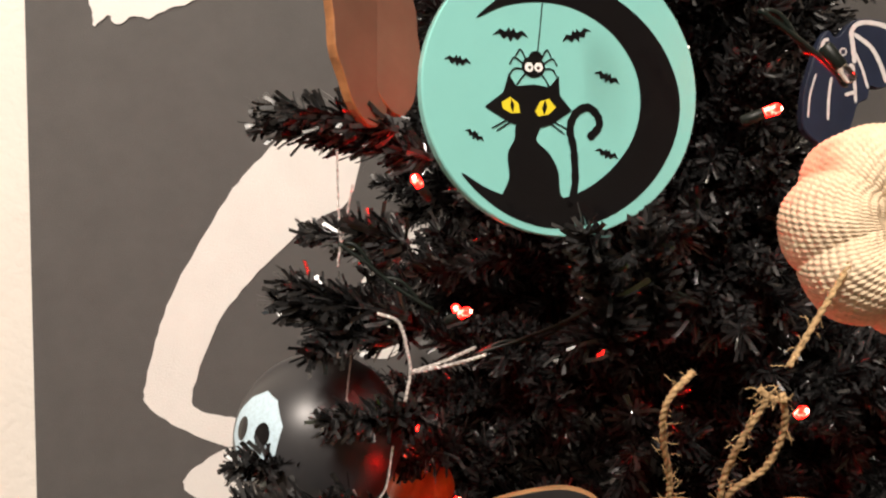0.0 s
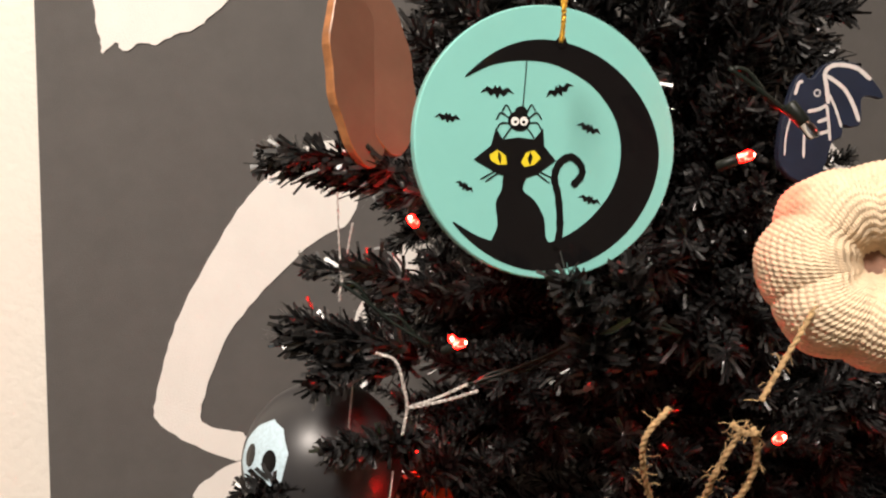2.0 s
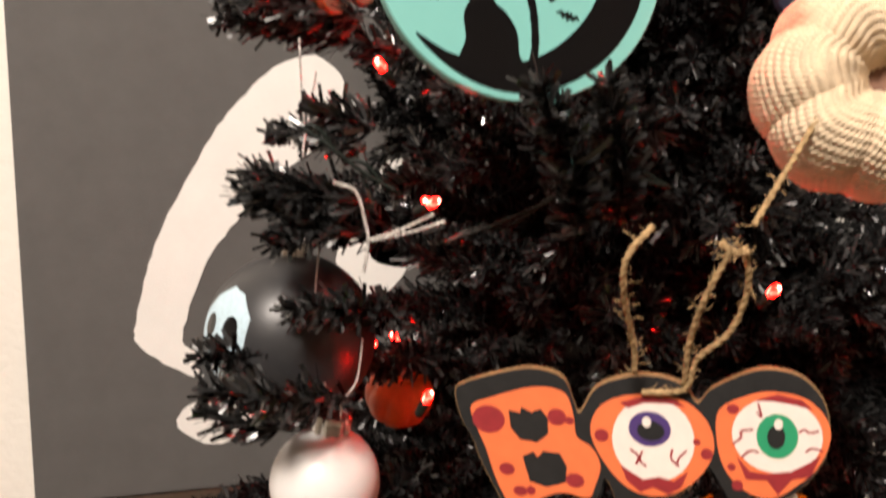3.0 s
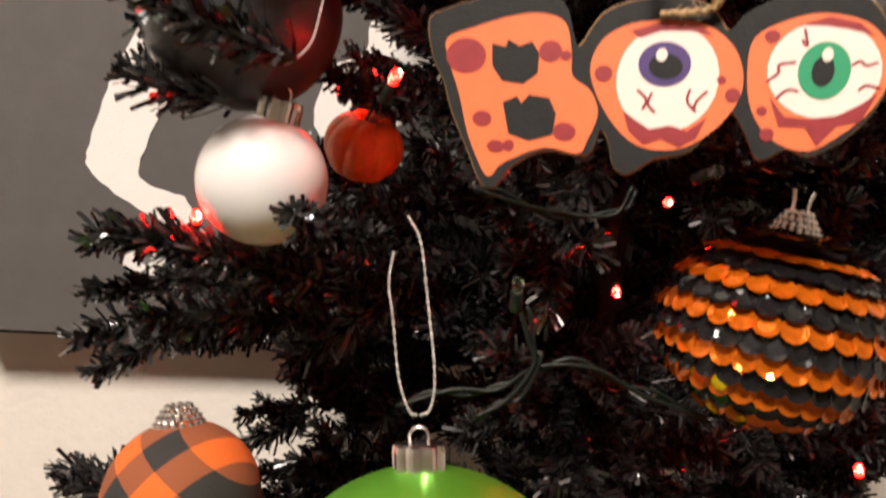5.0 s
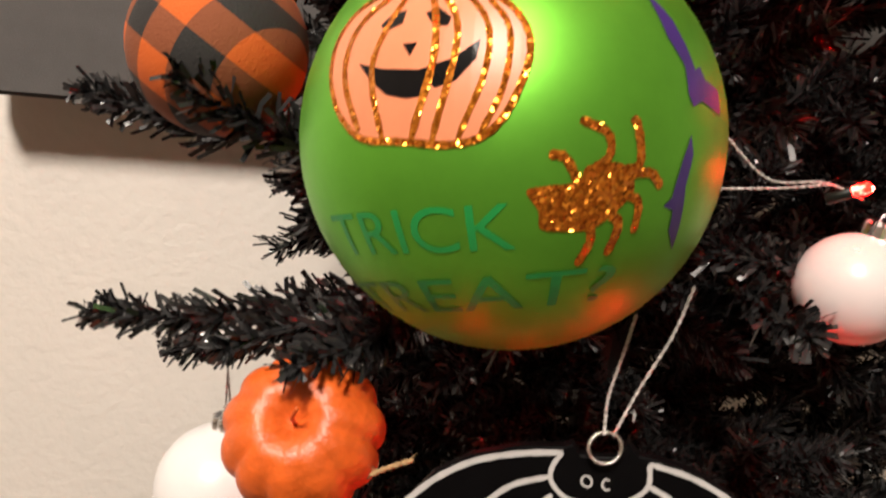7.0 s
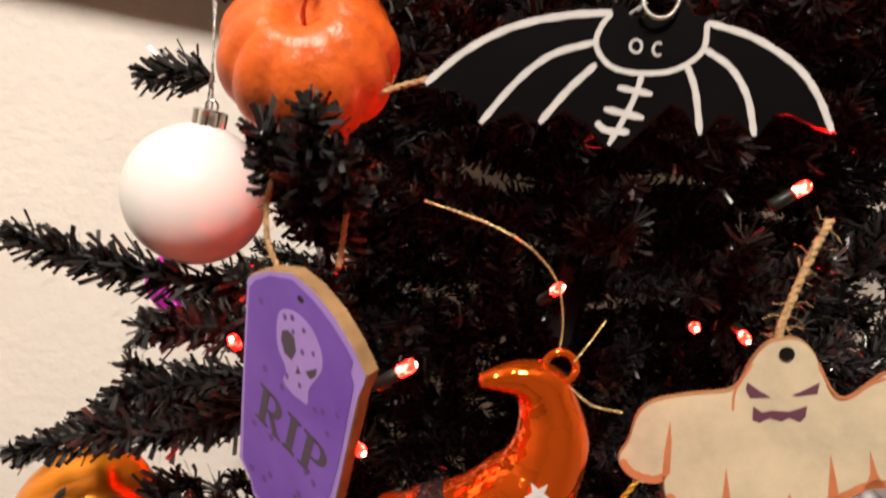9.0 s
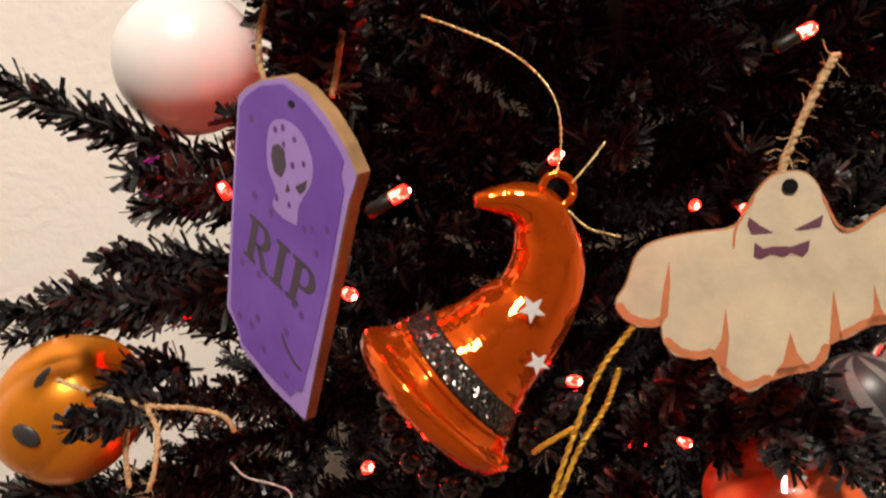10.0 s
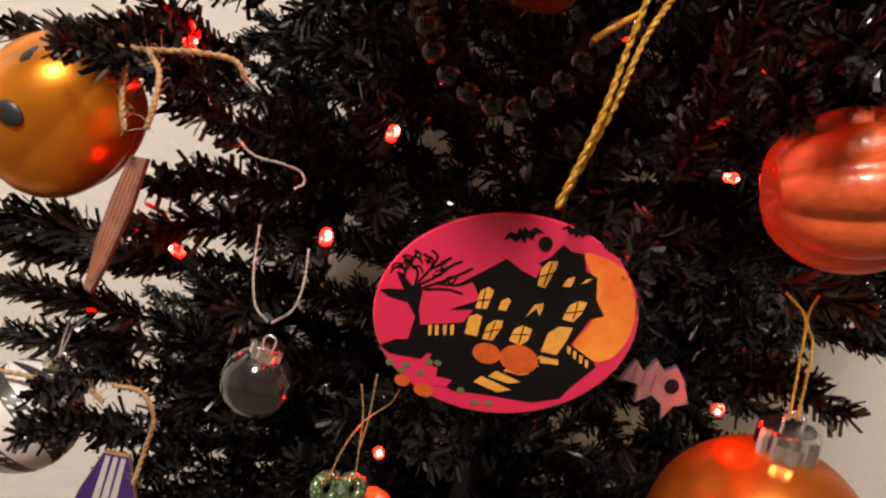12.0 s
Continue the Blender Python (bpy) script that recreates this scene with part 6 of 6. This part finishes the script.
# witch hat: brim, cone and curled tip along one bent axis
hat = thing("witch_hat", label="shiny orange glass witch hat with grey band and star", category="ornament")
axis = [(0.1277, 0.2080, 1.0062), (0.1294, 0.2078, 1.0090), (0.1316, 0.2072, 1.0126), (0.1346, 0.2064, 1.0170), (0.1385, 0.2057, 1.0228), (0.1424, 0.2055, 1.0296), (0.1439, 0.2061, 1.0362), (0.1429, 0.2073, 1.0419), (0.1400, 0.2080, 1.0470), (0.1355, 0.2085, 1.0486), (0.1312, 0.2090, 1.0480), (0.1270, 0.2092, 1.0470)]
rad = [0.0205, 0.0198, 0.0150, 0.0124, 0.0104, 0.0088, 0.0077, 0.0067, 0.0055, 0.0040, 0.0027, 0.0014]
ho = Vector(axis[0])
hat.location = ho
line = smooth_line([Vector(p) - ho for p in axis], 8)
lr = [rad[min(i // 8, 11)] + (rad[min(i // 8 + 1, 11)] - rad[min(i // 8, 11)]) * (i % 8) / 8 for i in range(len(line))]
lr = [q * (1 + (0.018 * math.sin(i * 0.4) if i > 26 else 0)) for i, q in enumerate(lr)]
bm = bmesh.new()
tube(bm, line[14:], lr[14:], 40)
part("cone", bm, M_HAT, hat, smooth=True)
bm = bmesh.new()
down = (line[0] - line[1]).normalized()
edge = [line[0] + down * h for h in (0.0052, 0.0049, 0.0041, 0.0028, 0.0012)] + line[:16]
tube(bm, edge, [0.002, 0.0080, 0.0130, 0.0168, 0.0188] + [0.0194, 0.0196, 0.0197, 0.0197, 0.0195, 0.0191, 0.0186, 0.0180] + [0.0174 - 0.0003 * i for i in range(8)], 48)
part("brim", bm, M_HAT, hat, smooth=True)
bm = bmesh.new()
tube(bm, line[16:24], [q + 0.0005 for q in lr[16:24]], 40)
part("hat_band", bm, M_HATBAND, hat, "grey glitter band", smooth=True)
bm = bmesh.new()
c = Vector((0.1420, 0.2062, 1.0526)) - ho
e1, e2 = Vector((0.95, -0.26, 0.1)).normalized(), Vector((-0.1, 0.1, 1)).normalized()
tube(bm, [c + (e1 * math.cos(a) + e2 * math.sin(a)) * 0.0031 for a in [k * math.tau / 24 for k in range(25)]], 0.0008, 8)
part("ring", bm, M_HAT, hat, smooth=True)
for p, k in (((0.1377, 0.1950, 1.0308), 0.0028), ((0.1413, 0.1945, 1.0210), 0.0024)):
    bm = bmesh.new()
    p = Vector(p) - ho
    bm.faces.new([bm.verts.new(p + (e1 * math.cos(j * math.pi / 5 + 0.3) + e2 * math.sin(j * math.pi / 5 + 0.3)) * k * (1 if j % 2 else 0.42)) for j in range(10)])
    part("star", bm, M_CHALK, hat, "white painted star")

# caramel slice seen from its edge
slice_edge = [(x * (1 + 0.035 * math.sin(i * 1.3)) * (1 - 0.006 * max(0, -y - 8)), y) for i, (x, y) in enumerate(oval(12.5, 28.5, 4, 48))]
flat_ornament("wood_slice", facing((0.0765, 0.2700, 1.4635), (0.50, -0.86, 0.05), 8), slice_edge, 3.0, M_AGATE, M_AGATERIM, "second thin brown slice hung behind the first")
flat_ornament("wood_slice", facing((0.0683, 0.2640, 1.4590), (0.62, -0.78, 0.05), 6), slice_edge, 3.4, M_AGATE, M_AGATERIM, "thin caramel brown slice ornament with amber rim")

# small odd ornaments low on the tree
bm = bmesh.new()
pts = [(0.0550, 0.3605, 1.0292), (0.0523, 0.3605, 1.0234), (0.0536, 0.3593, 1.0181), (0.0589, 0.3569, 1.0139), (0.0654, 0.3547, 1.0128), (0.0730, 0.3523, 1.0126)]
o = Vector(pts[0])
tube(bm, [Vector(p) - o for p in smooth_line(pts, 5)], [0.0024 + 0.0016 * math.sin(math.pi * i / 25) for i in range(26)], 12)
hook = tagged(part("foil_hook", bm, M_MAGENTAFOIL, smooth=True), "curved magenta foil ornament behind the branches", "ornament")
hook.location = o + Vector((0.005, -0.012, 0.001))
fish = flat_ornament("fish_ornament", facing((0.2214, 0.2514, 0.9198), (-0.3, -0.95, 0), -14), [(-10, -4), (-9, 3), (-5, 1), (-4, 6), (0, 4), (2, 7), (6, 4.5), (10.5, -1), (7, -4), (6, -9), (4, -5), (0, -4), (-3, -8), (-5, -3)], 2.0, M_BONEGREY, M_GREYINK, "dull grey bone fish with a black eye")
dot(fish, "eye", M_INK, 1, (3.6, 1.2), 2.0, 2.2)
for k in range(3):
    stroke(fish, "bone_line", M_GREYINK, 1, 0.7, [(-8 + 3 * k, 2), (-7 + 3 * k, -3)])
cone = flat_ornament("pennant_ornament", facing((0.0843, 0.3157, 0.8360), (-0.2, -0.97, 0)), [(-4, 12), (4, 12), (9, -2), (11, -12), (-11, -12), (-9, -2)], 2.2, M_VIOLET, M_PLYEDGE, "purple and white striped wooden pennant")
for k in range(3):
    flat(cone, "stripe", M_CHALK, 1, [(-3 + 2.4 * k, 11), (-1.6 + 2.4 * k, 11), (-2.6 + 2.8 * k, -11), (-5 + 2.8 * k, -11)])
for nm, p, r1, r2 in (("bead", (0.1376, 0.2554, 0.8753), 0.0030, 0.0018), ("bead", (0.1435, 0.2536, 0.8769), 0.0028, 0.0018)):
    bm = bmesh.new()
    turn = Vector((0.3, -0.9, 0.3)).to_track_quat("Z", "Y").to_matrix().to_4x4()
    ring = [turn @ Vector((r1 * math.cos(a), r1 * math.sin(a), 0)) for a in [k * math.tau / 24 for k in range(25)]]
    tube(bm, ring, r2, 12)
    b = tagged(part(nm, bm, M_GREENGLITTER, smooth=True), "pale green glitter ring bead on gold thread", "bead")
    b.location = p
gourd("red_bead", (0.1521, 0.2601, 0.8679), (0, -0.4, 0.9), 6.5, 6.0, 6, 0.05, M_WARMPUMP, "small red bead at the end of a thread")
chip = flat_ornament("wood_chip", facing((0.0735, 0.2680, 0.9300), (-0.5, -0.85, 0.1), -6), [(-2.2, 16), (2.2, 17), (3.0, 4), (2.2, -10), (1.0, -18), (-1.0, -18), (-2.8, -6), (-3.0, 6)], 1.6, M_WOODCHIP, M_WOODCHIP, "dry splintered wood chip with red light painted along its grain")
# rust-red strokes put the red light on the tan wood into its colour
for k in range(4):
    stroke(chip, "red_stroke", M_RUST, 1, 0.35, [(-1.6 + k, 14), (-1.8 + k * 1.1, 0), (-0.7 + k * 0.4, -15)])

# black bead garland
bead_line = smooth_line([(0.1245, 0.2330, 1.0010), (0.1262, 0.2325, 0.9930), (0.1296, 0.2315, 0.9858), (0.1360, 0.2300, 0.9806), (0.1435, 0.2270, 0.9784), (0.1500, 0.2260, 0.9800), (0.1556, 0.2250, 0.9857), (0.1606, 0.2245, 0.9941), (0.1660, 0.2260, 1.0010), (0.1740, 0.2300, 1.0040)], 4)
garland = thing("bead_garland", bead_line[0], "string of smoky black glass beads in a loop", "garland")
run = 0.0
dense = smooth_line(bead_line, 8)
for p, q in zip(dense, dense[1:]):
    run += (q - p).length
    if run > 0.0054:
        run = 0.0
        bm = bmesh.new()
        bmesh.ops.create_icosphere(bm, subdivisions=3, radius=0.0025)
        b = part("glass_bead", bm, M_BEAD, garland, smooth=True)
        b.location = q - bead_line[0]

# ==== cords, twine and threads ====
cord("silver_cord", M_SILVERCORD, 0.00033, [[(0.0614, 0.2640, 1.4229), (0.0622, 0.2632, 1.4068), (0.0631, 0.2625, 1.3961), (0.0626, 0.2623, 1.3881)], [(0.0663, 0.2625, 1.4132), (0.0641, 0.2624, 1.3997), (0.0625, 0.2623, 1.3898)]], "thin silver cord loop above the skull bauble")
cord("silver_cord", M_SILVERCORD, 0.0004, [[(0.0676, 0.2115, 1.3810), (0.0725, 0.2103, 1.3790), (0.0748, 0.2095, 1.3719), (0.0755, 0.2091, 1.3673), (0.0745, 0.2090, 1.3604)], [(0.0751, 0.2072, 1.3678), (0.0820, 0.2057, 1.3703), (0.0900, 0.2041, 1.3742)], [(0.0751, 0.2072, 1.3676), (0.0848, 0.2051, 1.3700), (0.0925, 0.2034, 1.3726)]], "knotted silver cord with two loose ends")
cord("silver_cord", M_SILVERCORD, 0.00033, [[(0.0679, 0.2637, 1.3634), (0.0666, 0.2623, 1.3474), (0.0670, 0.2603, 1.3290), (0.0700, 0.2585, 1.3190), (0.0726, 0.2575, 1.3154)], [(0.0805, 0.2577, 1.3344), (0.0789, 0.2568, 1.3226), (0.0756, 0.2570, 1.3171), (0.0726, 0.2575, 1.3150)]], "silver cord loop of the small white bauble")
cord("silver_cord", M_SILVERCORD, 0.00032, [[(0.1032, 0.2403, 1.2735), (0.1028, 0.2397, 1.2660), (0.1046, 0.2384, 1.2580), (0.1077, 0.2362, 1.2434), (0.1110, 0.2347, 1.2360), (0.1129, 0.2341, 1.2352)], [(0.1055, 0.2406, 1.2824), (0.1092, 0.2391, 1.2765), (0.1126, 0.2368, 1.2619), (0.1159, 0.2344, 1.2459), (0.1159, 0.2336, 1.2374), (0.1137, 0.2339, 1.2352)]], "silver cord loop of the green bauble")
cord("silver_cord", M_SILVERCORD, 0.00033, [[(0.1457, 0.2064, 1.1523), (0.1439, 0.2053, 1.1445), (0.1417, 0.2040, 1.1355), (0.1415, 0.2026, 1.1284)], [(0.1565, 0.2053, 1.1592), (0.1529, 0.2040, 1.1489), (0.1471, 0.2031, 1.1372), (0.1433, 0.2022, 1.1284)]], "silver cord loop above the black bat")
cord("wire_ring", M_SILVER, 0.00035, [[tuple(Vector((0.1430, 0.2040, 1.1250)) + Vector((0.0032 * math.cos(a), -0.0008 * math.cos(a), 0.0034 * math.sin(a)))) for a in [k * math.tau / 12 for k in range(13)]]], "small bent silver wire ring on the bat", "ring")
cord("silver_cord", M_SILVERCORD, 0.00032, [[(0.0628, 0.3130, 1.1182), (0.0653, 0.3094, 1.1031), (0.0661, 0.3060, 1.0868), (0.0665, 0.3049, 1.0816)], [(0.0637, 0.3127, 1.1184), (0.0652, 0.3091, 1.1015), (0.0673, 0.3057, 1.0871), (0.0668, 0.3048, 1.0817)]], "silver cord of the matt white bauble")
cord("silver_cord", M_SILVERCORD, 0.0003, [[(0.1063, 0.2625, 0.9377), (0.1073, 0.2607, 0.9265), (0.1094, 0.2589, 0.9188), (0.1131, 0.2573, 0.9156)], [(0.1185, 0.2581, 0.9353), (0.1192, 0.2568, 0.9271), (0.1181, 0.2562, 0.9201), (0.1139, 0.2570, 0.9156)], [(0.0970, 0.2745, 0.9561), (0.1018, 0.2724, 0.9531), (0.1088, 0.2701, 0.9529), (0.1135, 0.2684, 0.9521), (0.1149, 0.2676, 0.9496), (0.1128, 0.2680, 0.9476)]], "silver cord loop of the tiny black bauble")
cord("silver_cord", M_SILVERCORD, 0.00033, [[(0.0625, 0.3404, 0.8863), (0.0612, 0.3393, 0.8755), (0.0598, 0.3389, 0.8685)], [(0.0609, 0.3407, 0.8849), (0.0597, 0.3397, 0.8741), (0.0595, 0.3389, 0.8680)]], "silver cord of the striped bauble")
cord("silver_cord", M_SILVERCORD, 0.0003, [[(0.1722, 0.2307, 1.1895), (0.1829, 0.2263, 1.1806), (0.1954, 0.2235, 1.1814), (0.2044, 0.2208, 1.1787)], [(0.1724, 0.2281, 1.1771), (0.1855, 0.2253, 1.1789), (0.1967, 0.2231, 1.1812)]], "silver cord knot beside the pink bauble")
cord("gold_string", M_GOLDCORD, 0.00062, [[(0.1542, 0.2063, 0.9618), (0.1584, 0.2076, 0.9801), (0.1611, 0.2094, 0.9987), (0.1642, 0.2108, 1.0157), (0.1698, 0.2107, 1.0282), (0.1733, 0.2108, 1.0366)], [(0.1558, 0.2090, 0.9617), (0.1615, 0.2101, 0.9827), (0.1646, 0.2112, 0.9976), (0.1685, 0.2115, 1.0084), (0.1698, 0.2123, 1.0172)], [(0.1628, 0.2125, 1.0021), (0.1592, 0.2132, 0.9988), (0.1553, 0.2139, 0.9947)]], "twisted gold cord of the haunted house disc")
cord("gold_string", M_GOLDCORD, 0.00034, [[(0.2268, 0.2226, 0.9556), (0.2324, 0.2201, 0.9507), (0.2333, 0.2184, 0.9405), (0.2339, 0.2163, 0.9262)], [(0.2343, 0.2203, 0.9570), (0.2328, 0.2199, 0.9506), (0.2353, 0.2184, 0.9453), (0.2357, 0.2169, 0.9357), (0.2356, 0.2157, 0.9267)]], "gold cord with a knot on the copper bauble")
cord("gold_string", M_GOLDCORD, 0.0005, [[(0.1018, 0.1830, 1.4723), (0.1036, 0.1822, 1.4624), (0.1031, 0.1820, 1.4555)], [(0.1051, 0.1823, 1.4724), (0.1038, 0.1822, 1.4636), (0.1034, 0.1820, 1.4561)]], "gold cord through the turquoise disc")
cord("gold_thread", M_GOLDWIRE, 0.0002, [[(0.1111, 0.2196, 1.0793), (0.1183, 0.2171, 1.0784), (0.1262, 0.2143, 1.0769), (0.1332, 0.2116, 1.0740), (0.1384, 0.2091, 1.0690), (0.1407, 0.2072, 1.0616), (0.1409, 0.2061, 1.0549)], [(0.1439, 0.2050, 1.0543), (0.1462, 0.2050, 1.0584), (0.1487, 0.2050, 1.0636)], [(0.1443, 0.2041, 1.0492), (0.1486, 0.2023, 1.0468), (0.1547, 0.2004, 1.0466)]], "fine gold thread of the witch hat", "thread")
cord("gold_thread", M_GOLDWIRE, 0.00022, [[(0.1495, 0.2553, 0.9047), (0.1480, 0.2553, 0.9006), (0.1429, 0.2562, 0.8947), (0.1395, 0.2563, 0.8871), (0.1373, 0.2557, 0.8776)], [(0.1402, 0.2583, 0.9035), (0.1423, 0.2565, 0.8953), (0.1436, 0.2542, 0.8816)], [(0.1434, 0.2577, 0.9071), (0.1437, 0.2561, 0.8956), (0.1431, 0.2550, 0.8866)]], "fine gold threads of the green beads", "thread")
cord("gold_thread", M_GOLDWIRE, 0.00022, [[(0.0729, 0.3331, 1.0258), (0.0709, 0.3324, 1.0168), (0.0688, 0.3312, 1.0051)], [(0.0725, 0.3328, 1.0229), (0.0730, 0.3315, 1.0155), (0.0718, 0.3308, 1.0086)]], "fine gold thread behind the tombstone", "thread")
twine("jute_twine", 0.00085, [[(0.1314, 0.1786, 1.3734), (0.1265, 0.1801, 1.3664), (0.1291, 0.1857, 1.3573), (0.1357, 0.1933, 1.3457), (0.1389, 0.1978, 1.3368)], [(0.1471, 0.1744, 1.3684), (0.1460, 0.1808, 1.3578), (0.1479, 0.1894, 1.3462), (0.1514, 0.1966, 1.3336)], [(0.1501, 0.1738, 1.3694), (0.1544, 0.1781, 1.3606), (0.1555, 0.1849, 1.3495), (0.1517, 0.1921, 1.3412), (0.1516, 0.1965, 1.3329), (0.1434, 0.2023, 1.3307)], [(0.1454, 0.1750, 1.3702), (0.1477, 0.1743, 1.3684), (0.1511, 0.1734, 1.3682)]], "frayed jute twine loop of the wooden sign", 40)
twine("jute_twine", 0.0008, [[(0.1757, 0.1809, 1.4051), (0.1694, 0.1811, 1.3939), (0.1634, 0.1815, 1.3836), (0.1576, 0.1818, 1.3736)]], "jute twine of the knitted pumpkin")
twine("jute_twine", 0.00075, [[(0.1122, 0.2379, 1.1040), (0.1037, 0.2397, 1.0995), (0.0959, 0.2410, 1.0941), (0.0918, 0.2415, 1.0899), (0.0907, 0.2410, 1.0856)], [(0.0931, 0.2406, 1.0877), (0.0975, 0.2383, 1.0826), (0.0987, 0.2369, 1.0766), (0.0992, 0.2348, 1.0668), (0.0992, 0.2336, 1.0603)], [(0.0848, 0.2398, 1.0811), (0.0824, 0.2391, 1.0738), (0.0835, 0.2370, 1.0642), (0.0871, 0.2347, 1.0578), (0.0901, 0.2336, 1.0567)], [(0.0770, 0.2591, 1.0919), (0.0796, 0.2582, 1.0915), (0.0812, 0.2569, 1.0872)]], "jute twine of the tombstone and pumpkin")
twine("jute_twine", 0.0010, [[(0.1895, 0.2012, 1.0636), (0.1878, 0.2022, 1.0667), (0.1894, 0.2030, 1.0752), (0.1919, 0.2037, 1.0851), (0.1943, 0.2040, 1.0921)]], "fuzzy jute twine of the ghost", 60)
twine("jute_twine", 0.0008, [[(0.0480, 0.2880, 0.9690), (0.0600, 0.2800, 0.9695), (0.0726, 0.2720, 0.9712), (0.0830, 0.2680, 0.9735), (0.0920, 0.2640, 0.9740), (0.0955, 0.2630, 0.9705)], [(0.0726, 0.2715, 0.9712), (0.0765, 0.2660, 0.9670), (0.0775, 0.2600, 0.9600), (0.0770, 0.2590, 0.9540)], [(0.0690, 0.2700, 0.9660), (0.0700, 0.2660, 0.9590), (0.0722, 0.2640, 0.9520)]], "jute twine knot on the gold pumpkin")
twine("jute_twine", 0.0009, [[(0.0410, 0.3337, 0.8627), (0.0549, 0.3292, 0.8637), (0.0660, 0.3254, 0.8629)], [(0.0789, 0.3167, 0.8700), (0.0875, 0.3139, 0.8701), (0.0927, 0.3113, 0.8635), (0.0922, 0.3100, 0.8527), (0.0911, 0.3089, 0.8420)], [(0.0724, 0.3215, 0.8655), (0.0769, 0.3196, 0.8628)]], "jute twine knot by the striped bauble")

# ==== light string ====
def bulb(p, aim, lit=True, glow=None):
    """A mini light: socket, and a faceted bulb that is lit or dark."""
    aim = Vector(aim).normalized()
    turn = aim.to_track_quat("Z", "Y").to_matrix().to_4x4()
    ob = thing("string_light", label="small red glowing fairy light bulb" if lit else "small clear unlit fairy light bulb", category="fairy light", group="fairy lights on the tree")
    ob.matrix_world = Matrix.Translation(p) @ turn
    glass = part("glass", lathe([(0.0003, -0.0042), (0.0011, -0.004), (0.0013, -0.0015), (0.0014, 0.0), (0.0011, 0.0010), (0.0003, 0.0014)], 12), (glow or M_BULB) if lit else M_CLEAR, ob, smooth=True)
    if lit:
        # glowing blob on the glass tip stands in for the blown-out white core
        bm = bmesh.new()
        bmesh.ops.create_icosphere(bm, subdivisions=2, radius=0.0007, matrix=Matrix.Translation((0.0003, -0.0003, 0.0010)))
        part("glare_core", bm, M_HOT, glass, "glowing blob at the tip for the overexposed white core", smooth=True)
    part("socket", lathe([(0.0011, -0.0085), (0.0015, -0.0080), (0.0015, -0.0030), (0.0012, -0.0026)], 12), M_SOCKET, ob, smooth=True)
    return ob


rg = random.Random(21)
for p in ((0.0830, 0.2500, 1.4150),
          (0.1860, 0.2110, 1.3550),
          (0.1010, 0.2540, 1.3760),
          (0.2050, 0.2940, 1.2950),
          (0.0550, 0.2700, 1.2740),
          (0.1870, 0.2860, 1.2630),
          (0.1150, 0.2190, 1.0450),
          (0.1120, 0.2330, 1.0190),
          (0.1310, 0.2550, 0.9680),
          (0.1180, 0.2350, 0.9430),
          (0.0880, 0.2980, 0.9200),
          (0.1755, 0.2388, 1.0045),
          (0.1494, 0.2582, 0.8859),
          (0.2300, 0.2359, 0.9201),
          (0.1942, 0.2140, 1.0978),
          (0.1185, 0.2775, 1.1483),
          (0.0813, 0.2559, 1.0341),
          (0.1009, 0.3253, 1.3214),
          (0.0933, 0.3269, 1.3180),
          (0.2552, 0.2457, 1.2227),
          (0.1001, 0.2634, 1.3758),
          (0.0787, 0.3368, 0.9791),
          (0.2339, 0.2640, 0.9811),
          (0.1615, 0.2530, 1.0595),
          (0.2031, 0.2496, 1.0549),
          (0.2030, 0.2196, 1.1814),
          (0.2099, 0.2371, 1.0566),
          (0.1638, 0.2001, 1.4345),
          (0.1006, 0.2553, 1.3170)):
    bulb(p, (rg.uniform(-0.7, 0.7), rg.uniform(-1, -0.1), rg.uniform(-0.2, 0.9)), glow=M_BRIGHTBULB if 1.2 < p[2] < 1.31 or p[0] == 0.1942 else M_DIMBULB if p[0] < 0.09 and p[2] < 1.1 else M_BULB)
for p, aim in (((0.1278, 0.2184, 1.2724), (-0.25, -0.5, 1)), ((0.1720, 0.2177, 1.3030), (0.1, -1, 0.3)), ((0.1606, 0.1722, 1.4375), (0.55, -0.3, -0.8))):
    bulb(p, aim, False)
for line in ([(0.1091, 0.2422, 1.2344), (0.1223, 0.2395, 1.2405), (0.1333, 0.2369, 1.2421), (0.1422, 0.2353, 1.2490), (0.1559, 0.2320, 1.2507), (0.1690, 0.2282, 1.2457), (0.1847, 0.2239, 1.2423)], [(0.1302, 0.2214, 1.2660), (0.1328, 0.2200, 1.2593), (0.1347, 0.2190, 1.2537), (0.1300, 0.2194, 1.2453), (0.1230, 0.2206, 1.2399)], [(0.1262, 0.2642, 1.2913), (0.1449, 0.2592, 1.2880), (0.1648, 0.2542, 1.2886), (0.1700, 0.2538, 1.2975)], [(0.0607, 0.2425, 1.3961), (0.0688, 0.2404, 1.3906), (0.0769, 0.2383, 1.3843), (0.0866, 0.2358, 1.3788)], [(0.1019, 0.2471, 1.3643), (0.1172, 0.2439, 1.3700), (0.1325, 0.2407, 1.3775), (0.1443, 0.2384, 1.3866), (0.1649, 0.2335, 1.3819)], [(0.1466, 0.1843, 1.4533), (0.1546, 0.1822, 1.4475), (0.1612, 0.1805, 1.4423), (0.1652, 0.1794, 1.4384)]):
    o = Vector(line[0])
    bm = bmesh.new()
    for off in (0, 0.0016):
        tube(bm, [Vector(p) - o + Vector((off, off * 0.3, off * math.sin(i * 0.5))) for i, p in enumerate(smooth_line(line, 8))], 0.00062, 6)
    w = tagged(part("light_cable", bm, M_CABLE, smooth=True), "dark green twin cable of the fairy lights", "cable")
    w.location = o
